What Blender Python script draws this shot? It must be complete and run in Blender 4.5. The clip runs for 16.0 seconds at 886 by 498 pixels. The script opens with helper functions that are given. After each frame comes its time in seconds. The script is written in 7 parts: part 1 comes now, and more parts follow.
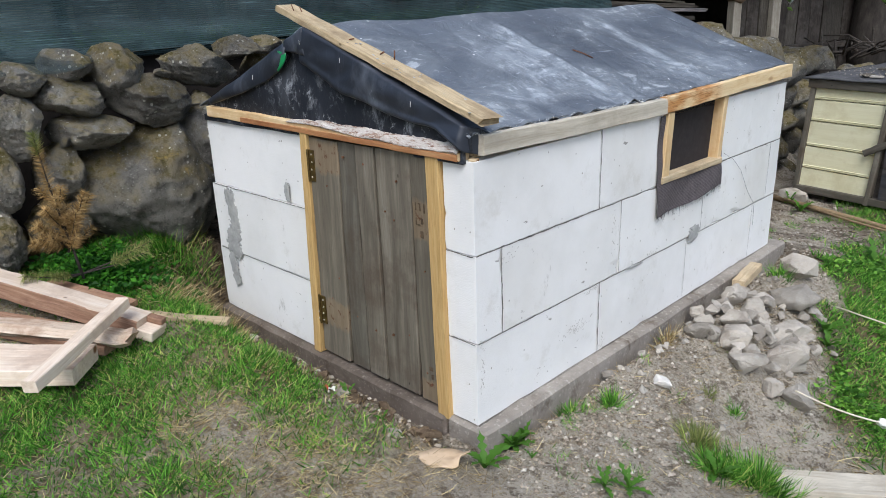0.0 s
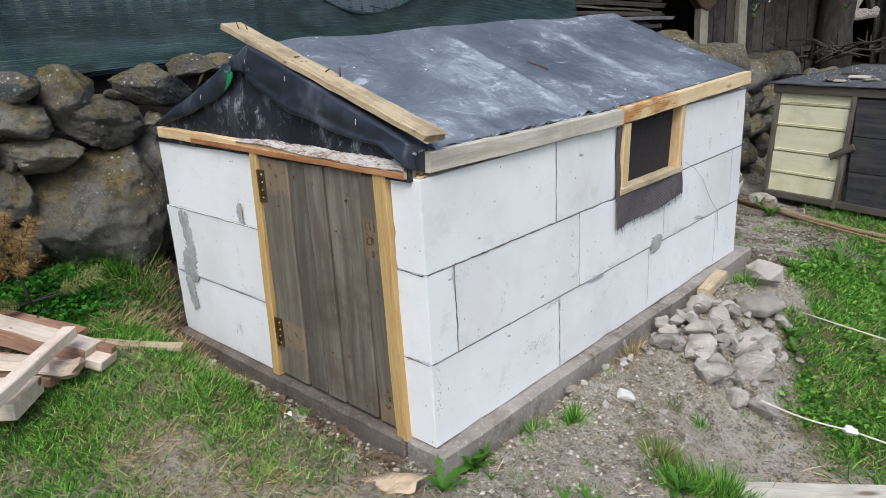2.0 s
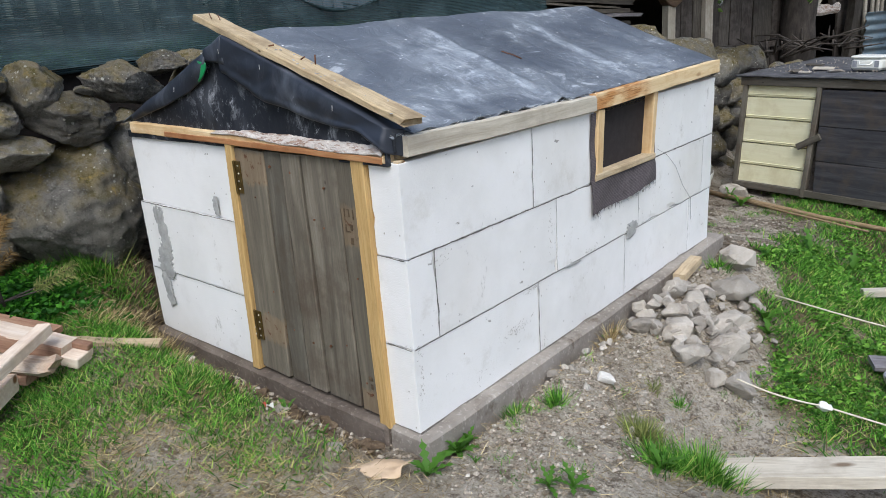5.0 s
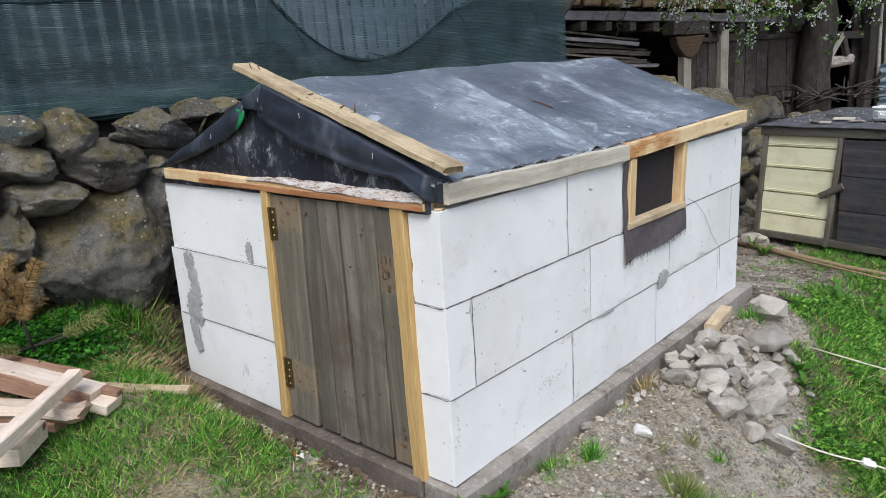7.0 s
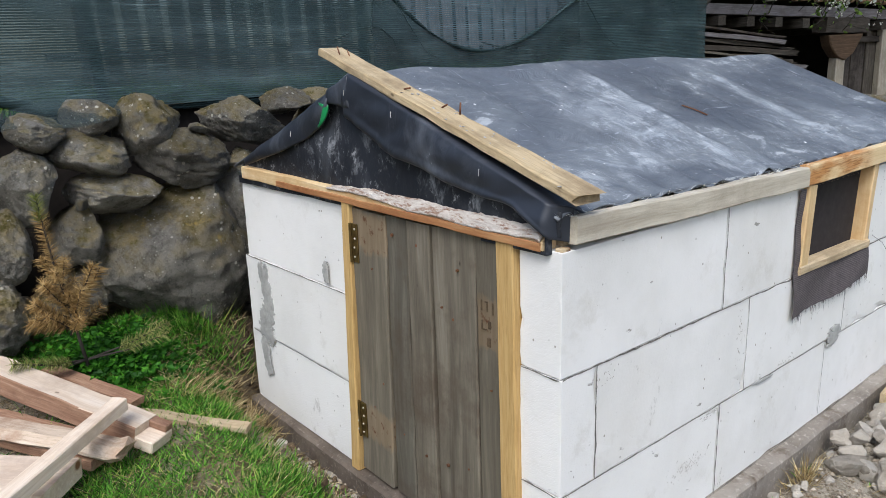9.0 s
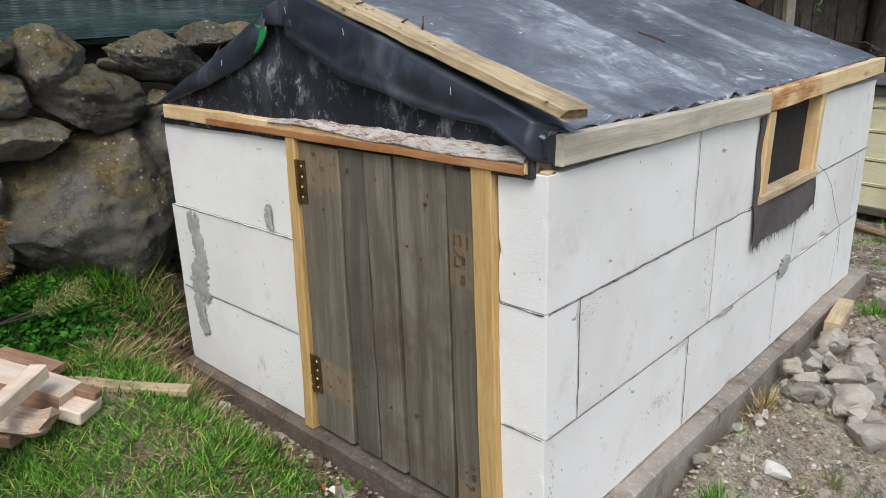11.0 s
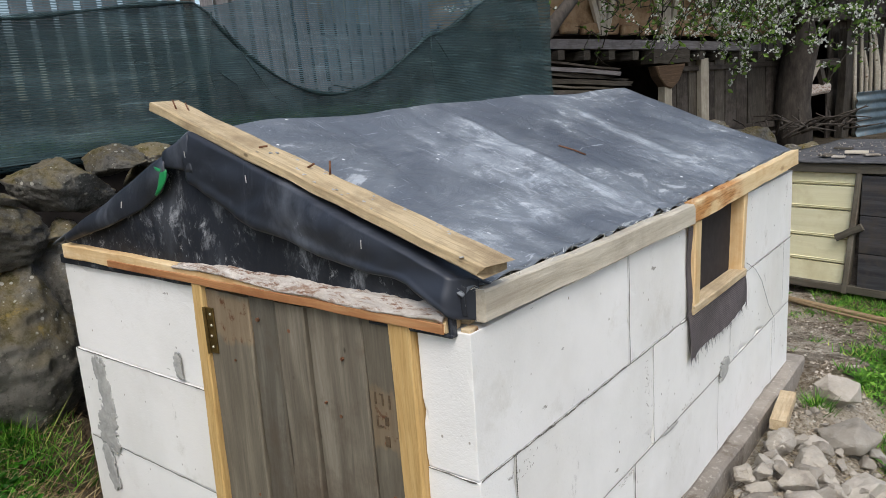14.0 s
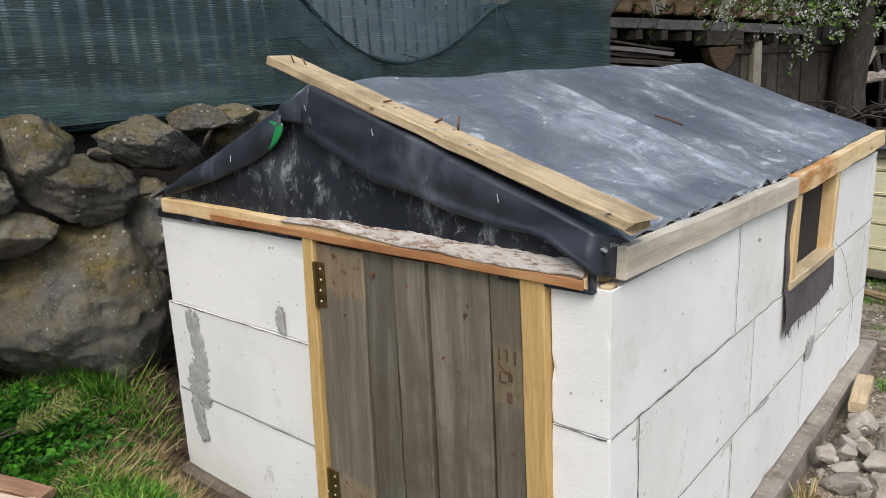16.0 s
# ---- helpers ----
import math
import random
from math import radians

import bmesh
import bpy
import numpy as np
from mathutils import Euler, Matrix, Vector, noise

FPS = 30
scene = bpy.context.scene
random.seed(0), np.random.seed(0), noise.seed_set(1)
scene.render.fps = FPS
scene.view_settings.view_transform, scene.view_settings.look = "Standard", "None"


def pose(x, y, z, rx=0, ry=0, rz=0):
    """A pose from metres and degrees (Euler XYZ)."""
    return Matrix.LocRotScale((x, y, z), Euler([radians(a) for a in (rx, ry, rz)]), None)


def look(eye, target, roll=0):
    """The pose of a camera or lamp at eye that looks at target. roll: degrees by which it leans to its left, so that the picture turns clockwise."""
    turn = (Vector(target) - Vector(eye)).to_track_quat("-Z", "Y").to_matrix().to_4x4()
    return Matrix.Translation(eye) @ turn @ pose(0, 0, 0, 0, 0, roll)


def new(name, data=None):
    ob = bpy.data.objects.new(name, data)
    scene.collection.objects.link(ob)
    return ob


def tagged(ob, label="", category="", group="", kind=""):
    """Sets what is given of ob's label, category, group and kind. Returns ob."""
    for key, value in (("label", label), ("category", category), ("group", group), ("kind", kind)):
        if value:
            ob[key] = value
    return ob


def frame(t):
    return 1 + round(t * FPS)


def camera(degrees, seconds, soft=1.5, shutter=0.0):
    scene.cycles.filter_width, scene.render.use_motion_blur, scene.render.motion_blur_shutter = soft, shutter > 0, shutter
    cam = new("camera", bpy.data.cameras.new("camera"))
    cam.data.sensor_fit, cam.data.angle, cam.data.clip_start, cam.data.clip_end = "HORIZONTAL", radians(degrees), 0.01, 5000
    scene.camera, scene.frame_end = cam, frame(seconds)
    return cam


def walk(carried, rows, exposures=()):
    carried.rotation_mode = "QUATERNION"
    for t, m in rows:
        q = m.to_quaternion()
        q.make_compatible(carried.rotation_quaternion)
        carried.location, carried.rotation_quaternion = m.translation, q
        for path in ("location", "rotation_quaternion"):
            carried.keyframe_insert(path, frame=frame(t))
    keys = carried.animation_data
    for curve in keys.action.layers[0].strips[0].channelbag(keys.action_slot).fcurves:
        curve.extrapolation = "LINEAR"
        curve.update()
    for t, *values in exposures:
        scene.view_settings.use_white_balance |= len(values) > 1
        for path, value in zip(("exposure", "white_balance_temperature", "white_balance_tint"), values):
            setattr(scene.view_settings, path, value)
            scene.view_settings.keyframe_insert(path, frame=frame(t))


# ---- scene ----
cam = camera(63.6, 16.0, soft=0.35)
PATH = [
    (0, (1.162, -1.275, 1.115), (-0.176, 0.063, 0.468), -2.0),
    (0.5, (1.171, -1.265, 1.121), (-0.2, 0.05, 0.495), -2.0),
    (1, (1.178, -1.241, 1.119), (-0.156, 0.11, 0.489), -2.2),
    (1.5, (1.183, -1.216, 1.11), (-0.115, 0.156, 0.451), -2.0),
    (2, (1.192, -1.185, 1.119), (-0.118, 0.193, 0.498), -3.1),
    (2.5, (1.207, -1.14, 1.122), (-0.081, 0.261, 0.508), -4.0),
    (3, (1.247, -1.103, 1.116), (-0.024, 0.318, 0.51), -3.7),
    (3.5, (1.254, -1.089, 1.105), (0.014, 0.347, 0.473), -3.3),
    (4, (1.204, -1.129, 1.102), (-0.028, 0.317, 0.475), -3.4),
    (4.2, (1.199, -1.151, 1.093), (-0.063, 0.27, 0.468), -3.7),
    (6.5, (1.164, -1.242, 1.068), (-0.083, 0.215, 0.5), -3.7),
    (7, (1.132, -1.244, 1.08), (-0.168, 0.195, 0.59), -3.5),
    (7.5, (1.065, -1.195, 1.077), (-0.288, 0.2, 0.609), -3.6),
    (8, (0.947, -1.048, 1.074), (-0.51, 0.24, 0.607), -3.2),
    (8.5, (0.884, -0.952, 1.084), (-0.603, 0.309, 0.642), -2.6),
    (9, (0.815, -0.948, 1.076), (-0.679, 0.287, 0.582), -1.8),
    (9.5, (0.655, -0.961, 1.053), (-0.696, 0.412, 0.517), -1.5),
    (9.7, (0.61, -0.976, 1.043), (-0.69, 0.437, 0.483), -2.0),
    (11.8, (0.687, -0.897, 0.982), (-0.631, 0.474, 0.362), -1.6),
    (12, (0.686, -0.88, 0.985), (-0.601, 0.531, 0.389), -1.8),
    (12.5, (0.682, -0.853, 1.003), (-0.578, 0.593, 0.437), -2.5),
    (13, (0.675, -0.82, 1.046), (-0.622, 0.631, 0.585), -3.9),
    (13.5, (0.66, -0.803, 1.101), (-0.674, 0.634, 0.709), -4.4),
    (14, (0.618, -0.821, 1.1), (-0.605, 0.706, 0.684), -4.0),
    (14.5, (0.551, -0.861, 1.085), (-0.602, 0.698, 0.596), -3.1),
    (15, (0.521, -0.884, 1.079), (-0.635, 0.67, 0.579), -3.0),
    (15.5, (0.496, -0.915, 1.073), (-0.718, 0.606, 0.613), -2.1),
    (16, (0.483, -0.941, 1.069), (-0.788, 0.532, 0.605), -2.5),
]
walk(cam, [(t, look(eye, target, roll)) for t, eye, target, roll in PATH], [(0, 0.48, 6250, 10), (4, 0.48, 6250, 10), (7.5, 0.51, 6250, 10), (9.5, 0.49, 6500, 10), (11.8, 0.33, 6650, 10), (12.5, 0.31, 6650, 10), (13.4, 0.35, 6650, 10), (14, 0.44, 6750, 10), (16, 0.49, 6800, 10)])

# ---- world, sun, exposure ----
world = bpy.data.worlds.new("world")
scene.world = world
world.use_nodes = True
wn = world.node_tree
sky = wn.nodes.new("ShaderNodeTexSky")
sky.sky_type = "NISHITA"
sky.sun_disc = False
sky.sun_elevation, sky.sun_rotation = radians(52), radians(140)
sky.air_density, sky.dust_density, sky.ozone_density = 1.0, 2.4, 1.0
wn.links.new(sky.outputs[0], wn.nodes["Background"].inputs[0])
wn.nodes["Background"].inputs[1].default_value = 0.13
sun = new("sun", bpy.data.lights.new("sun", "SUN"))
sun.data.energy, sun.data.angle, sun.data.color = 1.75, radians(34), (0.96, 0.985, 1.0)
sun.matrix_world = look((2.4, -2.9, 4.9), (0, 0, 0))

# ---- materials ----


def lin(r, g, b):
    """Linear colour from 0..255 values."""
    return tuple(((v / 255 + 0.055) / 1.055) ** 2.4 if v > 10 else v / 255 / 12.92 for v in (r, g, b)) + (1.0,)


class Mat:
    """A small builder for node materials: object-space noise layers on a principled surface."""

    def __init__(self, name, rough=0.8, metal=0.0, spec=0.4):
        self.m = bpy.data.materials.new(name)
        self.m.use_nodes = True
        self.t = self.m.node_tree
        self.bsdf = self.t.nodes["Principled BSDF"]
        self.bsdf.inputs["Roughness"].default_value = rough
        self.bsdf.inputs["Metallic"].default_value = metal
        self.bsdf.inputs["Specular IOR Level"].default_value = spec
        co = self.n("ShaderNodeTexCoord").outputs["Object"]
        info = self.n("ShaderNodeObjectInfo")
        self.rand = info.outputs["Random"]
        off = self.n("ShaderNodeVectorMath", operation="SCALE")
        off.inputs[0].default_value = (7.3, 3.1, 5.7)
        self.link(self.rand, off.inputs["Scale"])
        add = self.n("ShaderNodeVectorMath", operation="ADD")
        self.link(co, add.inputs[0])
        self.link(off.outputs[0], add.inputs[1])
        self.co = add.outputs[0]
        self.raw = co
        self.col = None
        self.height = None

    def n(self, kind, **props):
        node = self.t.nodes.new(kind)
        for key, value in props.items():
            if key == "operation":
                node.operation = value
            elif key == "blend_type":
                node.blend_type = value
            elif key == "data_type":
                node.data_type = value
            elif key == "feature":
                node.feature = value
            elif key == "attribute_name":
                node.attribute_name = value
        return node

    def link(self, a, b):
        self.t.links.new(a, b)

    def noise(self, scale, detail=6.0, rough=0.6, stretch=None, distort=0.0, fixed=False):
        co = self.raw if fixed else self.co
        if stretch:
            mp = self.n("ShaderNodeMapping")
            mp.inputs["Scale"].default_value = stretch
            self.link(co, mp.inputs["Vector"])
            co = mp.outputs[0]
        nz = self.n("ShaderNodeTexNoise")
        nz.inputs["Scale"].default_value = scale
        nz.inputs["Detail"].default_value = detail
        nz.inputs["Roughness"].default_value = rough
        nz.inputs["Distortion"].default_value = distort
        self.link(co, nz.inputs["Vector"])
        return nz.outputs[0]

    def cells(self, scale, stretch=None, fixed=False):
        co = self.raw if fixed else self.co
        if stretch:
            mp = self.n("ShaderNodeMapping")
            mp.inputs["Scale"].default_value = stretch
            self.link(co, mp.inputs["Vector"])
            co = mp.outputs[0]
        v = self.n("ShaderNodeTexVoronoi")
        v.inputs["Scale"].default_value = scale
        self.link(co, v.inputs["Vector"])
        return v.outputs["Distance"]

    def ramp(self, fac, stops):
        r = self.n("ShaderNodeValToRGB")
        e = r.color_ramp.elements
        while len(e) < len(stops):
            e.new(0.5)
        for k, (p, c) in zip(e, stops):
            k.position, k.color = p, c if len(c) == 4 else (*c, 1.0)
        self.link(fac, r.inputs[0])
        return r.outputs[0]

    def mask(self, fac, lo, hi):
        mr = self.n("ShaderNodeMapRange")
        mr.inputs["From Min"].default_value, mr.inputs["From Max"].default_value = lo, hi
        self.link(fac, mr.inputs["Value"])
        return mr.outputs[0]

    def times(self, a, b):
        m = self.n("ShaderNodeMath", operation="MULTIPLY")
        self.link(a, m.inputs[0])
        if isinstance(b, float):
            m.inputs[1].default_value = b
        else:
            self.link(b, m.inputs[1])
        return m.outputs[0]

    def base(self, fac, stops):
        self.col = self.ramp(fac, stops)
        return self

    def over(self, fac, colour, blend="MIX"):
        """Lay a colour (or a colour socket) over what is there, where fac is high."""
        mx = self.n("ShaderNodeMix", data_type="RGBA", blend_type=blend)
        self.link(fac, mx.inputs["Factor"])
        self.link(self.col, mx.inputs[6])
        if isinstance(colour, tuple):
            mx.inputs[7].default_value = colour
        else:
            self.link(colour, mx.inputs[7])
        self.col = mx.outputs[2]
        return self

    def vary(self, amount=0.15, island=False):
        """Lighter and darker from piece to piece."""
        src = self.n("ShaderNodeNewGeometry").outputs["Random Per Island"] if island else self.rand
        v = self.mask(src, 0.0, 1.0)
        v.node.inputs["To Min"].default_value, v.node.inputs["To Max"].default_value = 1 - amount, 1 + amount
        hs = self.n("ShaderNodeHueSaturation")
        self.link(v, hs.inputs["Value"])
        self.link(self.col, hs.inputs["Color"])
        self.col = hs.outputs[0]
        return self

    def bump(self, h, strength=0.4, dist=0.004):
        b = self.n("ShaderNodeBump")
        b.inputs["Strength"].default_value, b.inputs["Distance"].default_value = strength, dist
        self.link(h, b.inputs["Height"])
        if self.height:
            self.link(self.height, b.inputs["Normal"])
        self.height = b.outputs[0]
        return self

    def gloss(self, fac, lo, hi):
        v = self.mask(fac, 0.3, 0.7)
        v.node.inputs["To Min"].default_value, v.node.inputs["To Max"].default_value = lo, hi
        self.link(v, self.bsdf.inputs["Roughness"])
        return self

    def done(self):
        if self.col:
            self.link(self.col, self.bsdf.inputs["Base Color"])
        if self.height:
            self.link(self.height, self.bsdf.inputs["Normal"])
        return self.m


def wood(name, dark, mid, light, grain=9.0, rough=0.75, wear=None, knots=None, bump=0.35, vary=0.12, fine_amount=0.55, stain=None):
    """Sawn wood with its grain along the piece's own x axis."""
    m = Mat(name, rough, spec=0.25)
    g = m.noise(grain, 8, 0.65, (0.7, 9, 9), 0.6)
    m.base(g, [(0.25, dark), (0.5, mid), (0.75, light)])
    fine = m.noise(38, 4, 0.7, (0.35, 7, 7))
    m.over(m.times(m.mask(fine, 0.5, 0.75), fine_amount), tuple(c * 0.6 for c in dark[:3]) + (1,))
    if wear:
        m.over(m.times(m.mask(m.noise(5, 6, 0.7), 0.48, 0.66), 0.8), wear)
    if knots:
        m.over(m.mask(m.cells(5.5, (0.55, 1.6, 1.6)), 0.13, 0.07), knots)
    if knots:
        m.over(m.mask(m.cells(11, (0.5, 1, 1)), 0.05, 0.03), tuple(c * 0.5 for c in dark[:3]) + (1,))
    if stain:
        sx = m.n("ShaderNodeSeparateXYZ")
        m.link(m.raw, sx.inputs[0])
        wet = m.times(m.mask(sx.outputs[0], stain[0], stain[0] - 0.10), m.mask(m.noise(7, 5, 0.6, (0.6, 2, 2)), 0.36, 0.5))
        m.over(m.times(wet, 0.85), stain[1]).over(m.times(wet, m.mask(fine, 0.5, 0.62)), tuple(c * 0.55 for c in stain[1][:3]) + (1,))
    m.vary(vary)
    m.bump(fine, bump, 0.003).bump(g, bump, 0.004)
    return m.done()


GREY_WOOD = wood("grey_weathered_wood", lin(70, 66, 58), lin(94, 89, 79), lin(122, 117, 106), grain=3.0, wear=lin(80, 70, 59), knots=lin(50, 41, 33), bump=0.15, vary=0.22, fine_amount=0.25)


def patched(name, spans):
    """Grey board with fresher brown wood where something once covered it; spans along the board."""
    m = Mat(name, 0.75, spec=0.25)
    g = m.noise(5, 8, 0.65, (0.7, 9, 9), 0.6)
    m.base(g, [(0.25, lin(86, 79, 68)), (0.5, lin(108, 101, 88)), (0.75, lin(132, 124, 109))])
    fine = m.noise(38, 4, 0.7, (0.35, 7, 7))
    sx = m.n("ShaderNodeSeparateXYZ")
    m.link(m.raw, sx.inputs[0])
    wob = m.n("ShaderNodeMath", operation="MULTIPLY_ADD")
    m.link(m.noise(30, 4, 0.6, (1, 2, 2)), wob.inputs[0])
    wob.inputs[1].default_value = 0.06
    m.link(sx.outputs[0], wob.inputs[2])
    for lo, hi in spans:
        fac = m.times(m.mask(wob.outputs[0], lo + 0.02, lo + 0.035), m.mask(wob.outputs[0], hi + 0.045, hi + 0.03))
        m.over(m.times(fac, 0.34), lin(152, 126, 94)).over(m.times(fac, m.mask(m.noise(40, 5, 0.7), 0.56, 0.66)), lin(92, 60, 38))
    m.over(m.times(m.mask(fine, 0.5, 0.75), 0.25), lin(60, 52, 45))
    m.over(m.mask(m.cells(5.5, (0.55, 1.6, 1.6)), 0.13, 0.07), lin(56, 45, 36))
    m.vary(0.08).bump(fine, 0.2, 0.003).bump(g, 0.2, 0.004)
    return m.done()


GREY_WOOD_B = wood("grey_brown_weathered_wood", lin(78, 72, 62), lin(105, 98, 86), lin(134, 127, 113), grain=3.5, wear=lin(84, 73, 62), knots=lin(52, 42, 34), bump=0.15, vary=0.1, fine_amount=0.3)
PATCH_A = patched("grey_board_brown_patches", [(0.11, 0.19), (0.63, 0.72)])
PATCH_B = patched("grey_board_brown_patches_narrow", [(0.0, 0.06), (0.50, 0.60)])
STAMP_INK = wood("stamped_wood", lin(70, 57, 43), lin(90, 75, 58), lin(106, 92, 74), bump=0.1)
PALE_GREY_WOOD = wood("pale_grey_wood", lin(160, 150, 133), lin(193, 185, 168), lin(215, 208, 193), wear=lin(164, 154, 138), knots=lin(118, 102, 84), fine_amount=0.32, grain=5.0, bump=0.35)
PINE = wood("fresh_pine", lin(204, 170, 122), lin(224, 197, 152), lin(234, 213, 176), rough=0.6, wear=lin(198, 156, 106), knots=lin(130, 72, 32), bump=0.2, fine_amount=0.25, grain=6.0)
EAVES_PINE = wood("stained_eaves_pine", lin(206, 174, 126), lin(226, 200, 156), lin(236, 216, 180), rough=0.6, wear=lin(202, 162, 112), knots=lin(130, 72, 32), bump=0.2, fine_amount=0.25, grain=6.0, stain=(0.42, lin(188, 128, 70)))
FRONT_PINE = wood("orange_brown_pine", lin(132, 86, 56), lin(170, 120, 80), lin(200, 160, 114), rough=0.6, wear=lin(136, 84, 52), knots=lin(96, 52, 26), bump=0.2, fine_amount=0.3, grain=5.0)
JAMB_PINE = wood("jamb_pine", lin(178, 142, 88), lin(198, 164, 108), lin(212, 182, 128), rough=0.6, knots=lin(146, 90, 44), bump=0.2)
OLD_PINE = wood("old_pine", lin(164, 142, 110), lin(192, 172, 140), lin(208, 192, 164), wear=lin(150, 132, 106), knots=lin(96, 66, 40))
VERGE_WOOD = wood("verge_wood", lin(150, 130, 100), lin(186, 166, 132), lin(204, 186, 154), wear=lin(124, 106, 82), knots=lin(96, 70, 46), fine_amount=0.65, grain=7.0, bump=0.5)
PALE_TIMBER = wood("pale_timber", lin(202, 178, 154), lin(222, 204, 184), lin(234, 222, 208), rough=0.65, wear=lin(184, 162, 144), knots=lin(128, 88, 58), bump=0.25, fine_amount=0.25, grain=6.0)
# Pinkish wood of some boards; on the squared beam it stands for shade.
PINK_SHADED_TIMBER = wood("pinkish_shaded_timber", lin(126, 92, 72), lin(160, 126, 103), lin(186, 156, 132), rough=0.7, wear=lin(120, 88, 72))
POLE_WOOD = wood("pole_wood", lin(116, 96, 70), lin(148, 126, 96), lin(170, 150, 120), fine_amount=0.3)
DARK_WOOD = wood("dark_wood", lin(40, 36, 33), lin(62, 56, 51), lin(84, 77, 70), wear=lin(96, 90, 84))
BARN_WOOD = wood("barn_wood", lin(54, 50, 45), lin(80, 75, 68), lin(110, 104, 95), wear=lin(60, 54, 48), vary=0.3)
PICKET_WOOD = wood("picket_wood", lin(92, 88, 88), lin(122, 118, 119), lin(148, 146, 149), wear=lin(90, 85, 85), vary=0.2)
CREAM_PAINT = wood("cream_painted_board", lin(216, 210, 172), lin(226, 221, 186), lin(234, 230, 200), rough=0.5, wear=lin(208, 199, 160), bump=0.05, vary=0.04, fine_amount=0.05, grain=3.0)
BLACK_BOARD = wood("blackened_board", lin(42, 43, 46), lin(62, 62, 65), lin(86, 85, 86), rough=0.6, wear=lin(78, 70, 62), fine_amount=0.2, grain=3.0, bump=0.2)

m = Mat("bark", 0.9)
bk = m.noise(34, 10, 0.75, (0.5, 2, 2), 0.8)
m.base(bk, [(0.3, lin(116, 80, 60)), (0.42, lin(162, 136, 118)), (0.49, lin(200, 190, 180)), (0.66, lin(226, 220, 212))])
m.over(m.mask(m.noise(40, 6, 0.7, (0.5, 2, 2)), 0.58, 0.66), lin(136, 100, 80)).bump(bk, 1.0, 0.01)
BARK = m.done()

m = Mat("tree_bark", 0.95)
bk = m.noise(18, 8, 0.7, (1, 1, 0.3))
m.base(bk, [(0.3, lin(36, 32, 29)), (0.6, lin(72, 66, 60)), (0.8, lin(104, 98, 90))]).bump(bk, 0.8, 0.01)
TREE_BARK = m.done()

# aerated concrete: matt off-white with pores, scuffs and greyish stains
m = Mat("aerated_concrete", 0.92, spec=0.2)
m.base(m.noise(3.0, 6, 0.6), [(0.3, lin(218, 217, 213)), (0.55, lin(230, 229, 226)), (0.8, lin(236, 235, 233))])
m.over(m.times(m.mask(m.noise(7, 9, 0.75), 0.56, 0.72), 0.45), lin(194, 190, 180))
m.over(m.times(m.mask(m.noise(2.2, 3, 0.5, (1, 1, 0.35)), 0.52, 0.75), 0.3), lin(198, 190, 174))
m.over(m.mask(m.cells(26, (1, 1, 0.8)), 0.075, 0.04), lin(158, 153, 144))
m.over(m.times(m.mask(m.noise(20, 4, 0.6, (0.7, 0.7, 1.6)), 0.69, 0.73), 0.8), lin(132, 128, 120))
m.over(m.times(m.mask(m.noise(11, 8, 0.8, (1, 1, 0.5)), 0.63, 0.7), 0.6), lin(150, 146, 138))
m.vary(0.015)
peel = m.times(m.mask(m.cells(230), 0.0, 0.5), m.mask(m.rand, 0.3, 0.9))
m.bump(peel, 0.45, 0.0016).bump(m.noise(150, 3, 0.6), 0.3, 0.002).bump(m.noise(24, 6, 0.65), 0.22, 0.004).bump(m.mask(m.cells(34), 0.1, 0.02), 0.4, -0.0015)
BLOCK = m.done()

m = Mat("joint_shadow_grout", 0.95)
m.base(m.noise(40), [(0.3, lin(78, 75, 70)), (0.7, lin(134, 130, 123))]).bump(m.noise(90), 0.4)
GROUT = m.done()

# Darker, browner concrete for the front footing.
m = Mat("dark_concrete", 0.95)
cm = m.noise(26, 9, 0.7)
m.base(m.noise(5, 6, 0.65), [(0.3, lin(84, 74, 65)), (0.55, lin(112, 101, 91)), (0.75, lin(140, 130, 120))])
m.over(m.times(m.mask(m.noise(70, 5, 0.7), 0.56, 0.66), 0.5), lin(160, 150, 140)).over(m.times(m.mask(m.noise(11, 6, 0.7), 0.54, 0.66), 0.6), lin(72, 62, 52)).bump(cm, 0.9, 0.009).bump(m.noise(120, 3), 0.5, 0.002)
DARK_CONCRETE = m.done()

m = Mat("cement_smear", 0.95)
cm = m.noise(30, 8, 0.7)
m.base(cm, [(0.3, lin(140, 140, 137)), (0.7, lin(180, 180, 176))]).bump(cm, 0.7, 0.004)
CEMENT = m.done()

m = Mat("rough_concrete", 0.95)
cm = m.noise(26, 9, 0.7)
m.base(m.noise(5, 6, 0.65), [(0.3, lin(118, 110, 101)), (0.55, lin(148, 140, 130)), (0.75, lin(172, 164, 154))])
m.over(m.times(m.mask(m.noise(60, 5, 0.7), 0.55, 0.66), 0.6), lin(188, 181, 171)).over(m.mask(m.noise(9, 5), 0.58, 0.7), lin(100, 88, 76))
m.bump(cm, 0.8, 0.006).bump(m.noise(120, 3), 0.5, 0.002)
CONCRETE = m.done()

